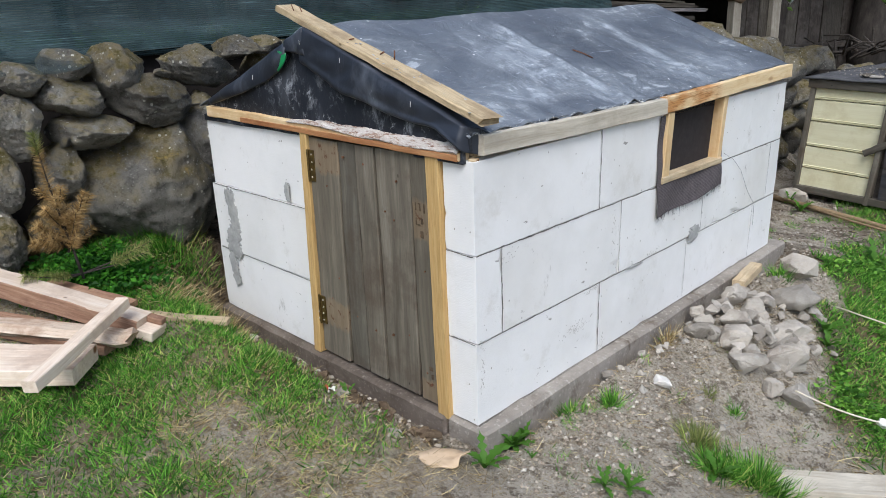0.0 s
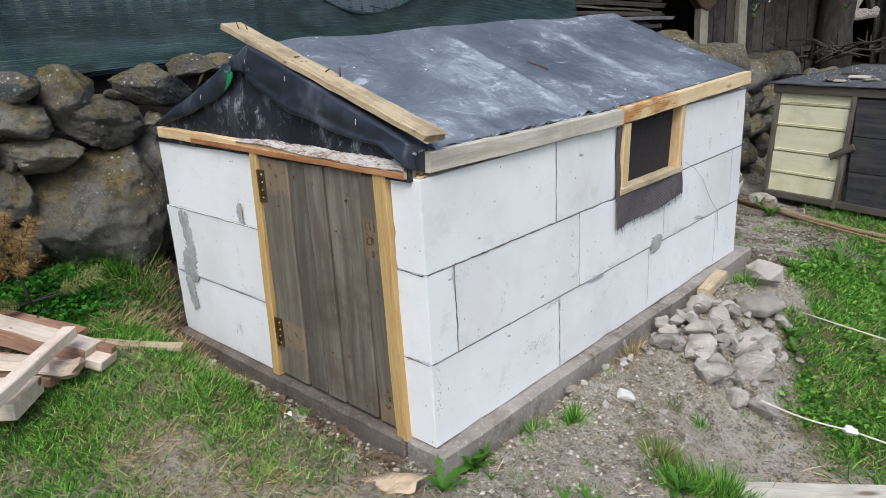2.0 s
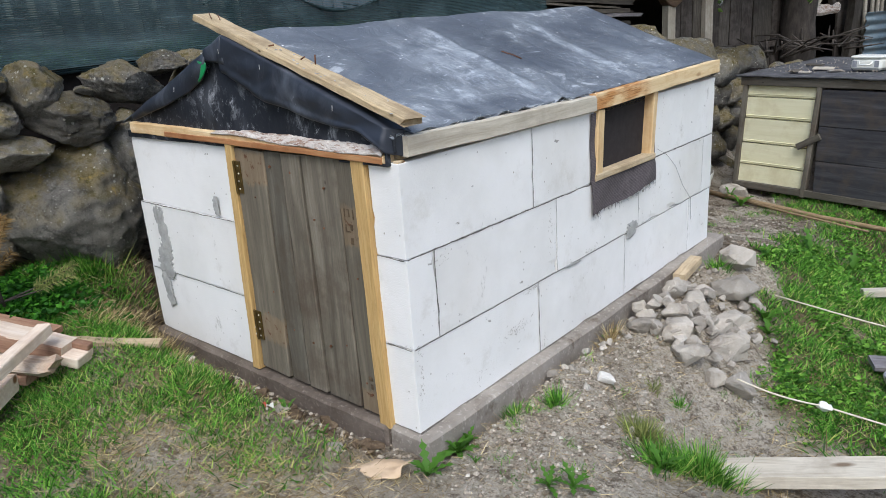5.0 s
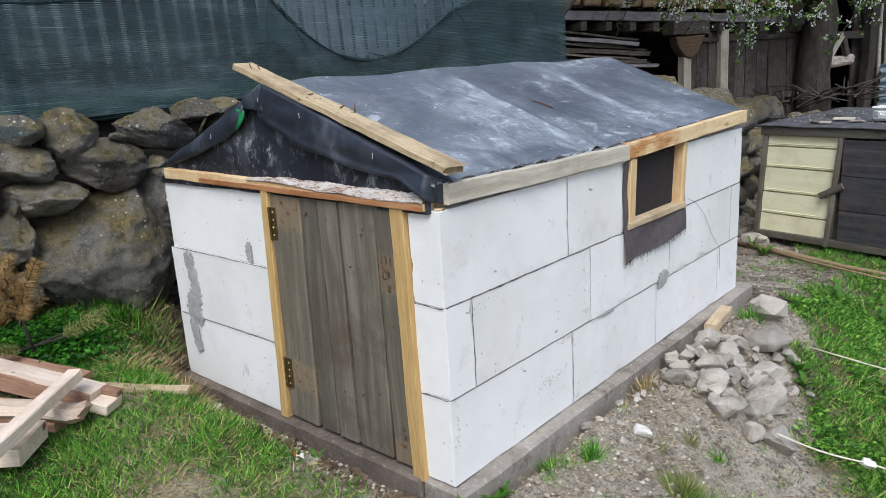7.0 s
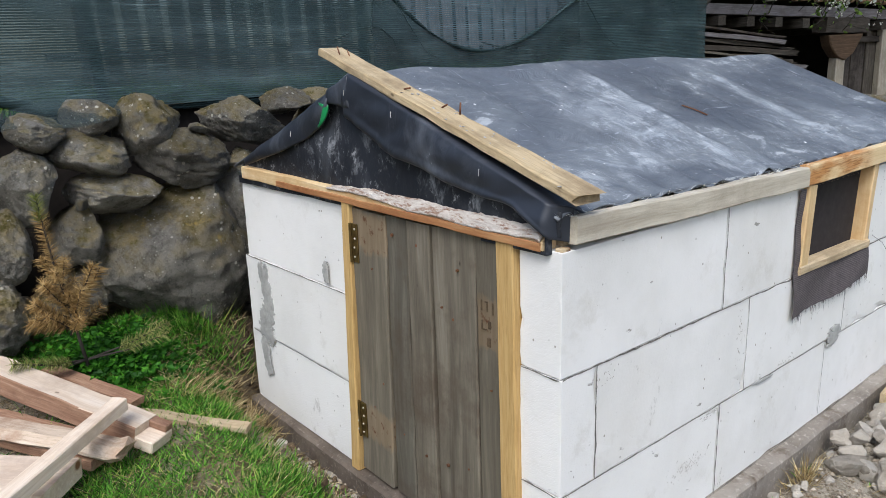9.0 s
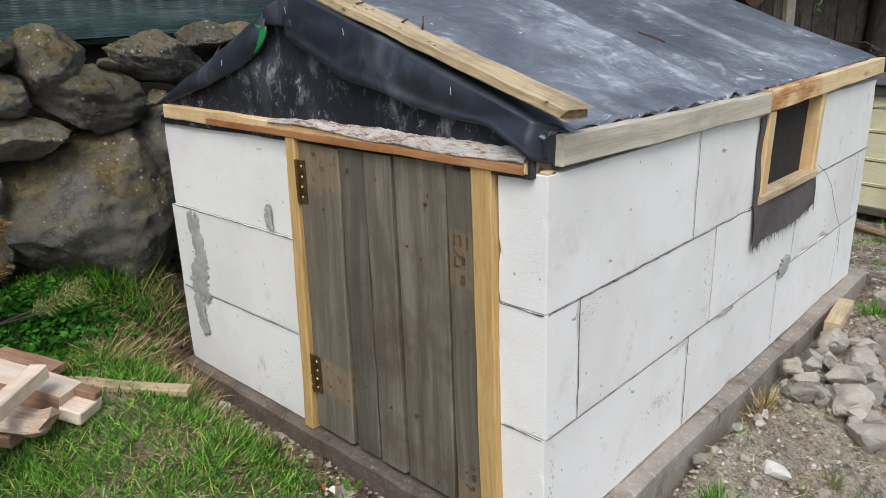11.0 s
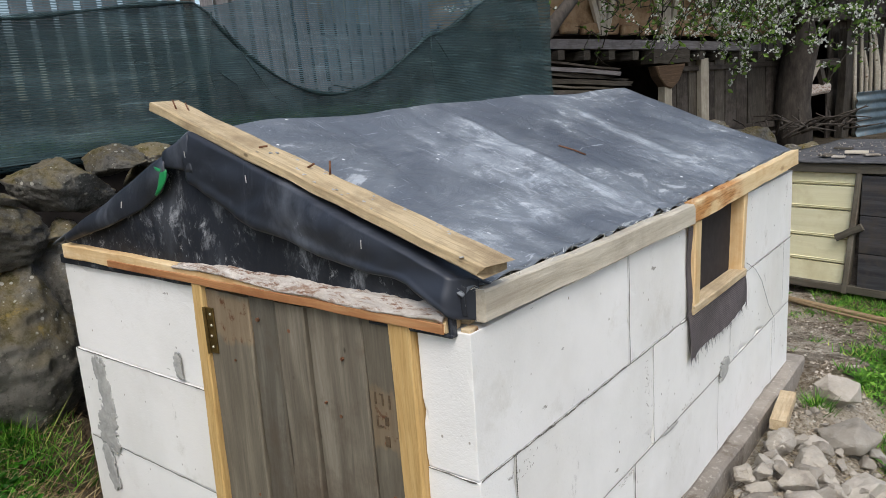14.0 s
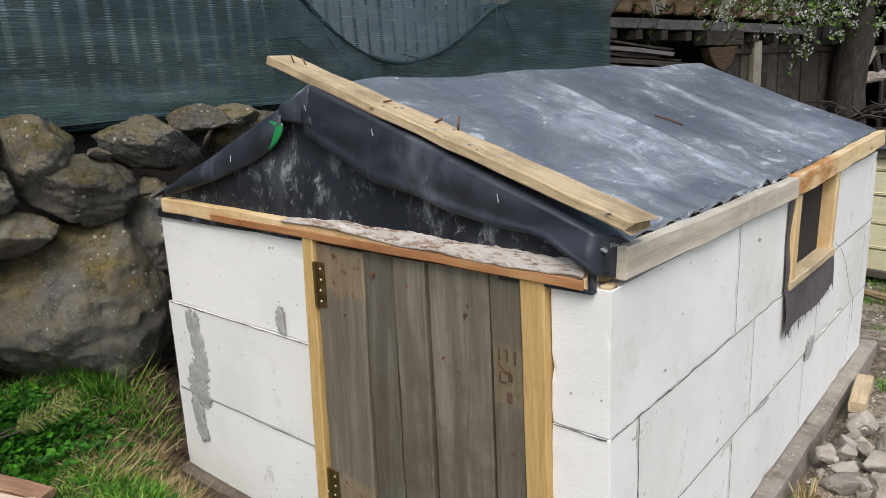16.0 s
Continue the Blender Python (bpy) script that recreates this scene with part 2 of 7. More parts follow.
# Black plastic whose base is paled to carry the sky's reflection; dust goes over.
m = Mat("sky_paled_sheet", 0.42, spec=0.5)
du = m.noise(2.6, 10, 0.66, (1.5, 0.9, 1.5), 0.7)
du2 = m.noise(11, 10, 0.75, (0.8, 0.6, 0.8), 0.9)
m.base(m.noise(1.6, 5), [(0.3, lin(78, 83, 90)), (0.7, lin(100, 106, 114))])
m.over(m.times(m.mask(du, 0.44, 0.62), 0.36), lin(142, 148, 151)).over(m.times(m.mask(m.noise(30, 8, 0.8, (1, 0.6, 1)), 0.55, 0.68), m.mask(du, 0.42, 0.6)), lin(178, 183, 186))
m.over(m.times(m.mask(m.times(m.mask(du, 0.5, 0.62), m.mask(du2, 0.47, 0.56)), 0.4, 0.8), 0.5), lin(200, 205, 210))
dust = m.n("ShaderNodeAttribute", attribute_name="dust").outputs["Fac"]
m.over(m.times(dust, 0.30), lin(150, 158, 164)).over(m.times(m.times(dust, m.mask(du2, 0.46, 0.56)), 0.75), lin(176, 183, 190)).over(m.times(m.times(dust, m.mask(m.noise(24, 8, 0.8, (0.6, 1, 0.6)), 0.52, 0.62)), 0.8), lin(206, 211, 216))
m.over(m.times(m.mask(m.noise(5, 3, 0.5, (1, 16, 1), 2.2), 0.68, 0.72), 0.6), lin(180, 186, 194))
m.over(m.times(m.mask(m.noise(7, 2, 0.5, (14, 1.2, 14), 1.2), 0.7, 0.73), 0.55), lin(184, 190, 198))
m.over(m.mask(m.cells(15), 0.07, 0.05), lin(222, 224, 224)).over(m.mask(m.cells(31), 0.055, 0.04), lin(206, 209, 212))
m.gloss(du2, 0.34, 0.6)
m.bump(m.noise(7, 7, 0.6, (1, 0.6, 1), 1.4), 0.7, 0.016).bump(m.noise(60, 4), 0.2, 0.002)
SHEET = m.done()

# Same plastic as the roof, a darker copy without the sky paling.
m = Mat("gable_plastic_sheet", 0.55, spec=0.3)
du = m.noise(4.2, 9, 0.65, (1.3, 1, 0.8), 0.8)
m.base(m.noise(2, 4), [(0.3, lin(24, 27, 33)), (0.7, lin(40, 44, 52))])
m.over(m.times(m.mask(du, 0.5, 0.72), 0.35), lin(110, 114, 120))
m.over(m.times(m.mask(m.noise(11, 10, 0.75, (1.5, 1, 0.8), 0.6), 0.53, 0.68), m.mask(du, 0.43, 0.56)), lin(150, 153, 157))
m.over(m.times(m.mask(m.noise(30, 7, 0.8, (1.1, 1, 0.9), 0.5), 0.58, 0.70), m.mask(du, 0.40, 0.52)), lin(190, 192, 194))
m.over(m.mask(m.cells(17), 0.05, 0.03), lin(190, 192, 194))
m.gloss(du, 0.5, 0.75)
m.bump(m.noise(8, 4, 0.5, None, 0.8), 0.4, 0.01).bump(m.noise(26, 5, 0.6, (1, 1, 0.4)), 0.3, 0.004)
GABLE_SHEET = m.done()

# Same plastic again, dark copy; base lifted a little for its blue-grey sheen.
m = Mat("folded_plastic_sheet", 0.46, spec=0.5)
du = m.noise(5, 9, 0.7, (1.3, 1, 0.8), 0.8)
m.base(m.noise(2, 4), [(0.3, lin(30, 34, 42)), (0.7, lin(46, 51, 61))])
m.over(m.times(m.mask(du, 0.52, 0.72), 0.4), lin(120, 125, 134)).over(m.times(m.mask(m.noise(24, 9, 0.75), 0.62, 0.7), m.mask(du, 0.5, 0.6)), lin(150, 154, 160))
m.bump(m.noise(9, 4, 0.5, None, 0.8), 0.4, 0.008)
FLAP_SHEET = m.done()

m = Mat("green_plastic", 0.4)
m.base(m.noise(8), [(0.3, lin(20, 116, 66)), (0.7, lin(36, 150, 88))])
GREEN_PLASTIC = m.done()

# boulders: dark volcanic stone with moss, lichen and pale bloom
m = Mat("boulder_stone", 0.95, spec=0.25)
a, b = m.noise(3.2, 8, 0.65), m.noise(15, 12, 0.78)
m.base(a, [(0.3, lin(106, 103, 96)), (0.5, lin(138, 134, 126)), (0.7, lin(164, 160, 151))])
m.over(m.times(m.mask(b, 0.51, 0.57), 0.55), lin(158, 154, 144)).over(m.times(m.mask(b, 0.47, 0.41), 0.6), lin(76, 73, 67))
m.over(m.times(m.mask(m.noise(70, 6, 0.8), 0.52, 0.60), 0.45), lin(74, 71, 65)).over(m.times(m.mask(m.noise(85, 6, 0.8), 0.56, 0.62), 0.45), lin(184, 180, 170))
up = m.n("ShaderNodeSeparateXYZ")
m.link(m.n("ShaderNodeNewGeometry").outputs["Normal"], up.inputs[0])
moss = m.times(m.mask(m.noise(5.5, 8, 0.7), 0.40, 0.56), m.mask(up.outputs[2], -0.1, 0.5))
m.over(m.times(moss, 0.55), lin(150, 130, 70)).over(m.times(m.mask(m.noise(26, 5, 0.7), 0.5, 0.62), moss), lin(96, 88, 42))
m.over(m.times(m.mask(m.noise(11, 5, 0.7), 0.64, 0.72), moss), lin(172, 148, 84))
m.over(m.mask(m.times(m.mask(m.cells(34), 0.24, 0.14), m.mask(m.noise(6, 3), 0.5, 0.6)), 0.2, 0.6), lin(214, 211, 198))
m.over(m.times(m.mask(m.noise(4.2, 7, 0.75), 0.6, 0.7), 0.4), lin(150, 146, 136))
m.over(m.times(m.mask(m.cells(60), 0.16, 0.1), m.mask(m.noise(8, 4), 0.46, 0.58)), lin(222, 220, 208))
m.vary(0.2)
m.bump(b, 1.0, 0.05).bump(m.noise(85, 6, 0.8), 1.0, 0.014)
BOULDER = m.done()

m = Mat("rubble_stone", 0.95, spec=0.25)
a, b = m.noise(7, 8, 0.65), m.noise(30, 8, 0.75)
m.base(a, [(0.25, lin(138, 130, 119)), (0.5, lin(172, 164, 152)), (0.75, lin(198, 191, 180))])
m.over(m.times(m.mask(b, 0.52, 0.7), 0.5), lin(204, 199, 190)).over(m.times(m.mask(a, 0.44, 0.3), 0.6), lin(120, 108, 96))
m.vary(0.24).bump(b, 1.0, 0.012).bump(m.noise(120, 3), 0.4, 0.002)
RUBBLE = m.done()

m = Mat("soil_grit", 0.95, spec=0.2)
m.base(m.n("ShaderNodeNewGeometry").outputs["Random Per Island"], [(0.0, lin(100, 88, 74)), (0.4, lin(146, 134, 118)), (0.8, lin(172, 162, 147)), (1.0, lin(198, 190, 177))])
GRIT = m.done()

m = Mat("white_stone", 0.9)
m.base(m.noise(14, 6), [(0.3, lin(200, 196, 188)), (0.7, lin(228, 225, 219))]).bump(m.noise(30, 6), 0.5, 0.004)
WHITE_STONE = m.done()

# soil: grey-tan loam with grit, and turf colour where the grass grows
m = Mat("soil", 0.98, spec=0.15)
a, b, c = m.noise(2.6, 8, 0.65, fixed=True), m.noise(18, 10, 0.75, fixed=True), m.noise(90, 4, 0.7, fixed=True)
m.base(a, [(0.32, lin(158, 144, 124)), (0.5, lin(190, 179, 160)), (0.7, lin(212, 203, 186))])
m.over(m.times(m.mask(b, 0.52, 0.58), 0.75), lin(208, 199, 184)).over(m.times(m.mask(b, 0.47, 0.41), 0.7), lin(98, 85, 70))
m.over(m.times(m.mask(c, 0.54, 0.62), 0.55), lin(88, 76, 63)).over(m.times(m.mask(c, 0.45, 0.38), 0.8), lin(208, 200, 187))
m.over(m.mask(m.cells(48, fixed=True), 0.14, 0.10), lin(206, 199, 187)).over(m.mask(m.cells(120, fixed=True), 0.14, 0.1), lin(216, 210, 199))
m.over(m.times(m.mask(m.noise(1.7, 6, 0.7, fixed=True), 0.5, 0.62), 0.4), lin(128, 110, 88)).over(m.times(m.mask(m.noise(5, 7, 0.7, fixed=True), 0.56, 0.66), 0.5), lin(118, 106, 74))
turf = m.n("ShaderNodeAttribute", attribute_name="turf").outputs["Fac"]
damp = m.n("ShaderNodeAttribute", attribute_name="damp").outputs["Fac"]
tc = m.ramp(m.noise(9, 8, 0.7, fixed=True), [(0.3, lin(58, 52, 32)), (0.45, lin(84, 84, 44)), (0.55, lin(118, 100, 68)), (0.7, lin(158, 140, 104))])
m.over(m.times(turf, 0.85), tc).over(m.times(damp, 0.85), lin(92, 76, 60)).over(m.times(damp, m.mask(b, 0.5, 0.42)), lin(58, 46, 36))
m.bump(b, 1.0, 0.04).bump(c, 1.0, 0.012)
SOIL = m.done()

m = Mat("dark_terrace_soil", 0.98, spec=0.15)
a, b = m.noise(3, 8, 0.7, fixed=True), m.noise(22, 9, 0.75, fixed=True)
m.base(a, [(0.3, lin(58, 52, 44)), (0.5, lin(82, 74, 62)), (0.72, lin(108, 98, 82))])
m.over(m.times(m.mask(b, 0.52, 0.68), 0.6), lin(126, 114, 94)).bump(b, 1.0, 0.03)
TERRACE_SOIL = m.done()


def leafy(name, stops, rough=0.6, island=0.25, passing=0.35):
    """Thin leaves: colour by piece, a little light passing through."""
    m = Mat(name, rough, spec=0.3)
    m.base(m.n("ShaderNodeNewGeometry").outputs["Random Per Island"], stops)
    m.vary(island, True)
    mat = m.done()
    tr = m.n("ShaderNodeBsdfTranslucent")
    mx = m.n("ShaderNodeMixShader")
    mx.inputs[0].default_value = passing
    m.link(m.col, tr.inputs[0])
    m.link(m.bsdf.outputs[0], mx.inputs[1])
    m.link(tr.outputs[0], mx.inputs[2])
    m.link(mx.outputs[0], m.t.nodes["Material Output"].inputs[0])
    return mat


GRASS = leafy("grass_blade", [(0.0, lin(50, 96, 28)), (0.45, lin(86, 144, 46)), (0.85, lin(132, 190, 76)), (1.0, lin(188, 186, 108))])
STRAW = leafy("dry_straw", [(0.0, lin(120, 100, 66)), (0.5, lin(172, 150, 106)), (1.0, lin(214, 198, 154))], 0.8, 0.2, 0.15)
WEED = leafy("weed_leaf", [(0.0, lin(62, 106, 34)), (0.6, lin(94, 142, 48)), (1.0, lin(130, 176, 70))])
DARK_LEAF = leafy("dark_leaf", [(0.0, lin(36, 84, 22)), (0.6, lin(54, 112, 28)), (1.0, lin(78, 140, 36))])
NEEDLE_BROWN = leafy("brown_needle", [(0.0, lin(136, 108, 66)), (0.6, lin(172, 142, 92)), (1.0, lin(198, 172, 122))], 0.8, 0.2, 0.2)
NEEDLE_GREEN = leafy("faded_green_needle", [(0.0, lin(104, 118, 62)), (0.6, lin(134, 142, 80)), (1.0, lin(160, 160, 100))], 0.8, 0.2, 0.2)
PETAL = leafy("white_petal", [(0.0, lin(214, 216, 206)), (1.0, lin(244, 245, 240))], 0.7, 0.06, 0.4)
TWIG_LEAF = leafy("young_leaf", [(0.0, lin(66, 96, 40)), (1.0, lin(110, 138, 62))])

m = Mat("brass_hinge", 0.45, 0.7)
m.base(m.noise(40), [(0.3, lin(74, 60, 34)), (0.7, lin(128, 106, 62))])
BRASS = m.done()
m = Mat("bright_screw", 0.35, 0.8)
m.base(m.noise(50), [(0.3, lin(190, 184, 168)), (0.7, lin(222, 218, 205))])
SCREW = m.done()
m = Mat("rusty_nail", 0.7, 0.6)
m.base(m.noise(90), [(0.3, lin(92, 58, 40)), (0.7, lin(142, 104, 80))])
RUST = m.done()
m = Mat("cardboard", 0.85)
m.base(m.noise(16, 5), [(0.3, lin(188, 160, 128)), (0.7, lin(214, 190, 160))]).bump(m.noise(40, 4), 0.3, 0.003)
CARDBOARD = m.done()
m = Mat("pale_cord", 0.8)
m.base(m.noise(120), [(0.3, lin(196, 186, 160)), (0.7, lin(226, 220, 200))]).bump(m.noise(300), 0.5, 0.001)
CORD = m.done()
m = Mat("white_plastic", 0.45)
m.base(m.noise(6), [(0.3, lin(214, 214, 204)), (0.7, lin(234, 234, 226))])
WHITE_PLASTIC = m.done()
m = Mat("bright_green_plastic", 0.35)
m.base(m.noise(4), [(0.3, lin(48, 152, 44)), (0.7, lin(70, 178, 60))])
BRIGHT_GREEN = m.done()
m = Mat("grey_tool_plastic", 0.45)
m.base(m.noise(20), [(0.3, lin(116, 118, 122)), (0.7, lin(160, 162, 166))])
TOOL_GREY = m.done()
m = Mat("red_tool_plastic", 0.45)
m.base(m.noise(20), [(0.3, lin(150, 52, 34)), (0.7, lin(176, 74, 50))])
TOOL_RED = m.done()
m = Mat("corrugated_steel", 0.5, 0.35)
m.base(m.noise(5, 7, 0.7), [(0.3, lin(70, 84, 92)), (0.55, lin(100, 116, 124)), (0.75, lin(118, 110, 104))])
STEEL = m.done()
m = Mat("mud_plaster", 0.95)
a = m.noise(7, 8, 0.7)
m.base(a, [(0.3, lin(118, 92, 68)), (0.5, lin(160, 132, 102)), (0.72, lin(182, 160, 132))]).bump(a, 0.8, 0.02)
PLASTER = m.done()
m = Mat("roof_felt", 0.9)
a = m.noise(14, 8, 0.7)
m.base(a, [(0.3, lin(58, 58, 60)), (0.6, lin(92, 92, 94)), (0.75, lin(140, 138, 134))]).bump(a, 0.6, 0.01)
FELT = m.done()
# Near-black colour that puts the shade of gaps and interiors into the surface.
m = Mat("gap_interior_shade", 0.95)
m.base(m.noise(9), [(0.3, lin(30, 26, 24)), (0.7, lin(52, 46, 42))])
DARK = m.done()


def woven(name, colour, rows, gap, cover, wisps, way="Z"):
    """Knitted mesh: thread rows and open gaps between them."""
    m = Mat(name, 0.75, spec=0.3)
    m.base(m.noise(6, 5), [(0.3, tuple(c * 0.7 for c in colour[:3]) + (1,)), (0.7, colour)])
    m.over(m.times(m.mask(m.noise(3.0, 6, 0.7, (1, 0.6, 5)), 0.5, 0.75), 0.5), wisps)
    m.over(m.times(m.mask(m.noise(5.0, 4, 0.7, (1, 0.5, 30)), 0.6, 0.7), 0.6), tuple(min(1, c * 1.6) for c in wisps[:3]) + (1,))
    mat = m.done()
    w = m.n("ShaderNodeTexWave")
    w.bands_direction = way
    w.inputs["Scale"].default_value = rows
    w.inputs["Distortion"].default_value = 1.2
    w.inputs["Detail"].default_value = 2
    m.link(m.raw, w.inputs["Vector"])
    line = m.mask(w.outputs["Fac"], gap, gap + 0.35)
    line.node.inputs["To Min"].default_value, line.node.inputs["To Max"].default_value = cover, 1.0
    worn = m.mask(m.noise(2.2, 5, 0.6), 0.35, 0.7)
    worn.node.inputs["To Min"].default_value, worn.node.inputs["To Max"].default_value = 1.0, 0.82
    tr = m.n("ShaderNodeBsdfTransparent")
    mx = m.n("ShaderNodeMixShader")
    m.link(m.times(line, worn), mx.inputs[0])
    m.link(tr.outputs[0], mx.inputs[1])
    m.link(m.bsdf.outputs[0], mx.inputs[2])
    m.link(mx.outputs[0], m.t.nodes["Material Output"].inputs[0])
    return mat


# Upper net is paled for sky showing through; folded copy darkened for shade.
NET = woven("green_shade_net", lin(70, 92, 100), 36.0, 0.34, 0.48, lin(122, 140, 146))
NET_DENSE = woven("green_shade_net_folded", lin(42, 62, 64), 36.0, 0.22, 0.72, lin(96, 116, 118))
NET_FLAT = woven("green_shade_net_lying", lin(60, 76, 78), 130.0, 0.58, 0.22, lin(84, 100, 100), "Y")
m = Mat("dark_insect_screen", 0.8)
m.base(m.noise(30, 5, 0.7), [(0.3, lin(46, 40, 42)), (0.7, lin(78, 70, 72))])
for axis_dir in ("Y", "Z"):
    wv = m.n("ShaderNodeTexWave")
    wv.bands_direction = axis_dir
    wv.inputs["Scale"].default_value = 62
    wv.inputs["Distortion"].default_value = 0.6
    m.link(m.raw, wv.inputs["Vector"])
    m.over(m.times(m.mask(wv.outputs["Fac"], 0.6, 0.9), 0.4), lin(126, 118, 118))
SCREEN = m.done()
m = Mat("dark_screen_cloth", 0.85)
m.base(m.noise(40, 5, 0.7), [(0.3, lin(34, 29, 29)), (0.7, lin(50, 44, 44))])
SCREEN_DARK = m.done()

# ---- building helpers ----
WORLD = {}


def frame_of(move, turn, size):
    return pose(*move, *turn) @ Matrix.Diagonal((*size, 1.0))


# where each part of the site lies, seen from the shed's front corner
AT_SHED = Matrix()
GARDEN = frame_of((-0.0051, 0.0098, -0.0052), (0.975, -1.309, -0.935), (1.0065, 0.9949, 1.0102))
WALL_FOOT = frame_of((0.0112, -0.0084, 0.0163), (0.754, -0.834, -0.252), (0.9711, 0.969, 0.9783))
TERRACE = frame_of((-0.0339, 0.0143, -0.0246), (1.136, -1.098, -1.237), (1.0121, 1.0117, 1.0243))
YARD = frame_of((-0.1794, 0.1111, -0.1366), (1.157, -0.79, -1.147), (1.1072, 1.1018, 1.1143))
SITE = [AT_SHED]


def place(ob, parent, m):
    """Parent ob and put it at the world pose m."""
    WORLD[ob] = m
    if parent:
        ob.parent = parent
        ob.matrix_basis = WORLD[parent].inverted() @ m
    else:
        ob.matrix_basis = SITE[0] @ m
    return ob


def thing(name, at, label, category, group="", kind=""):
    """An empty at the base of a thing, to hold its parts."""
    return tagged(place(new(name), None, Matrix.Translation(at)), label, category, group, kind)


def mesh_of(name, bm, material, smooth=False):
    me = bpy.data.meshes.new(name)
    bmesh.ops.recalc_face_normals(bm, faces=bm.faces)
    bm.to_mesh(me)
    bm.free()
    for one in material if isinstance(material, (list, tuple)) else [material]:
        me.materials.append(one)
    if smooth:
        me.polygons.foreach_set("use_smooth", [True] * len(me.polygons))
    return me


def part(name, bm, material, parent=None, label="", m=Matrix(), smooth=False, centre=True):
    """Link a bmesh as one mesh object; its vertices are given in m's space."""
    if centre and m == Matrix() and len(bm.verts):
        mid = sum((v.co for v in bm.verts), Vector()) / len(bm.verts)
        bmesh.ops.translate(bm, verts=bm.verts, vec=-mid)
        m = Matrix.Translation(mid)
    ob = place(new(name, mesh_of(name, bm, material, smooth)), parent, m)
    return tagged(ob, label)


def raw(name, verts, faces, material, parent=None, label="", smooth=False):
    me = bpy.data.meshes.new(name)
    me.from_pydata(verts, [], faces)
    me.materials.append(material)
    if smooth:
        me.polygons.foreach_set("use_smooth", [True] * len(me.polygons))
    return tagged(place(new(name, me), parent, Matrix()), label)


def beam_mesh(length, width, thick, chamfer=0.003, seg=6, rough=0.0015, ragged=0.0, seed=0, taper=1.0):
    """A sawn piece along x, from 0 to length: chamfered, slightly uneven, ragged at the far end."""
    bm = bmesh.new()
    rng = random.Random(seed)
    w, h, c = width / 2, thick / 2, chamfer
    ring = [(-w + c, -h), (w - c, -h), (w, -h + c), (w, h - c), (w - c, h), (-w + c, h), (-w, h - c), (-w, -h + c)]
    rows = []
    for i in range(seg + 1):
        f = i / seg
        s = 1 + (taper - 1) * f
        dy, dz = rng.uniform(-rough, rough), rng.uniform(-rough, rough)
        row = []
        for y, z in ring:
            x = length * f + (rng.uniform(-ragged, 0) if i == seg else 0) + (rng.uniform(-0.3, 0.3) * rough)
            row.append(bm.verts.new((x, y * s + dy + rng.uniform(-rough, rough) * 0.5, z * s + dz + rng.uniform(-rough, rough) * 0.5)))
        rows.append(row)
    for a, b in zip(rows, rows[1:]):
        for k in range(8):
            bm.faces.new((a[k], a[(k + 1) % 8], b[(k + 1) % 8], b[k]))
    bm.faces.new(rows[0][::-1])
    bm.faces.new(rows[-1])
    return bm


def along(a, b, up=(0, 0, 1)):
    """The pose whose x runs from a to b and whose z is nearest to up."""
    x = (Vector(b) - Vector(a)).normalized()
    y = Vector(up).cross(x).normalized()
    z = x.cross(y)
    m = Matrix((x, y, z)).transposed().to_4x4()
    m.translation = a
    return m


def beam(name, a, b, width, thick, material, parent=None, label="", up=(0, 0, 1), **more):
    """A sawn piece from a to b (middle line); width lies across, thick along up."""
    ln = (Vector(b) - Vector(a)).length
    return part(name, beam_mesh(ln, width, thick, **more), material, parent, label, along(a, b, up), centre=False)


def box_mesh(lo, hi, chamfer=0.004, cuts=0, rough=0.0, seed=0):
    bm = bmesh.new()
    bmesh.ops.create_cube(bm, size=1.0)
    lo, hi = Vector(lo), Vector(hi)
    for v in bm.verts:
        v.co = Vector([lo[k] + (v.co[k] + 0.5) * (hi[k] - lo[k]) for k in range(3)])
    if chamfer:
        bmesh.ops.bevel(bm, geom=bm.edges[:], offset=chamfer, segments=1, affect="EDGES")
    if cuts:
        bmesh.ops.subdivide_edges(bm, edges=[e for e in bm.edges if e.calc_length() > 0.05], cuts=cuts, use_grid_fill=True)
        for v in bm.verts:
            v.co += noise.noise_vector(v.co * 9 + Vector((seed, 0, 0))) * rough
    return bm


def rock_mesh(rx, ry, rz, seed, level=3, jag=0.22, cuts=9):
    """A field stone: a ball cut by random planes, then roughened."""
    rng = random.Random(seed)
    bm = bmesh.new()
    bmesh.ops.create_icosphere(bm, subdivisions=level, radius=1.0)
    planes = []
    for _ in range(cuts):
        d = Vector((rng.gauss(0, 1), rng.gauss(0, 1), rng.gauss(0, 1))).normalized()
        planes.append((d, rng.uniform(0.64, 0.88)))
    off = Vector((rng.uniform(-50, 50), rng.uniform(-50, 50), rng.uniform(-50, 50)))
    for v in bm.verts:
        p = v.co.copy()
        for d, h in planes:
            k = p.dot(d)
            if k > h:
                p -= d * (k - h) * 0.97
        n = noise.fractal(p * 1.3 + off, 0.9, 2.1, 4)
        r = noise.fractal(p * 6.0 + off, 0.8, 2.2, 5)
        p *= 1.14 + jag * n * 0.8 + 0.065 * r + 0.02 * noise.noise(p * 17 + off) - 0.05 * max(0.0, noise.noise(p * 3.1 - off))
        v.co = Vector((p.x * rx, p.y * ry, p.z * rz))
    return bm


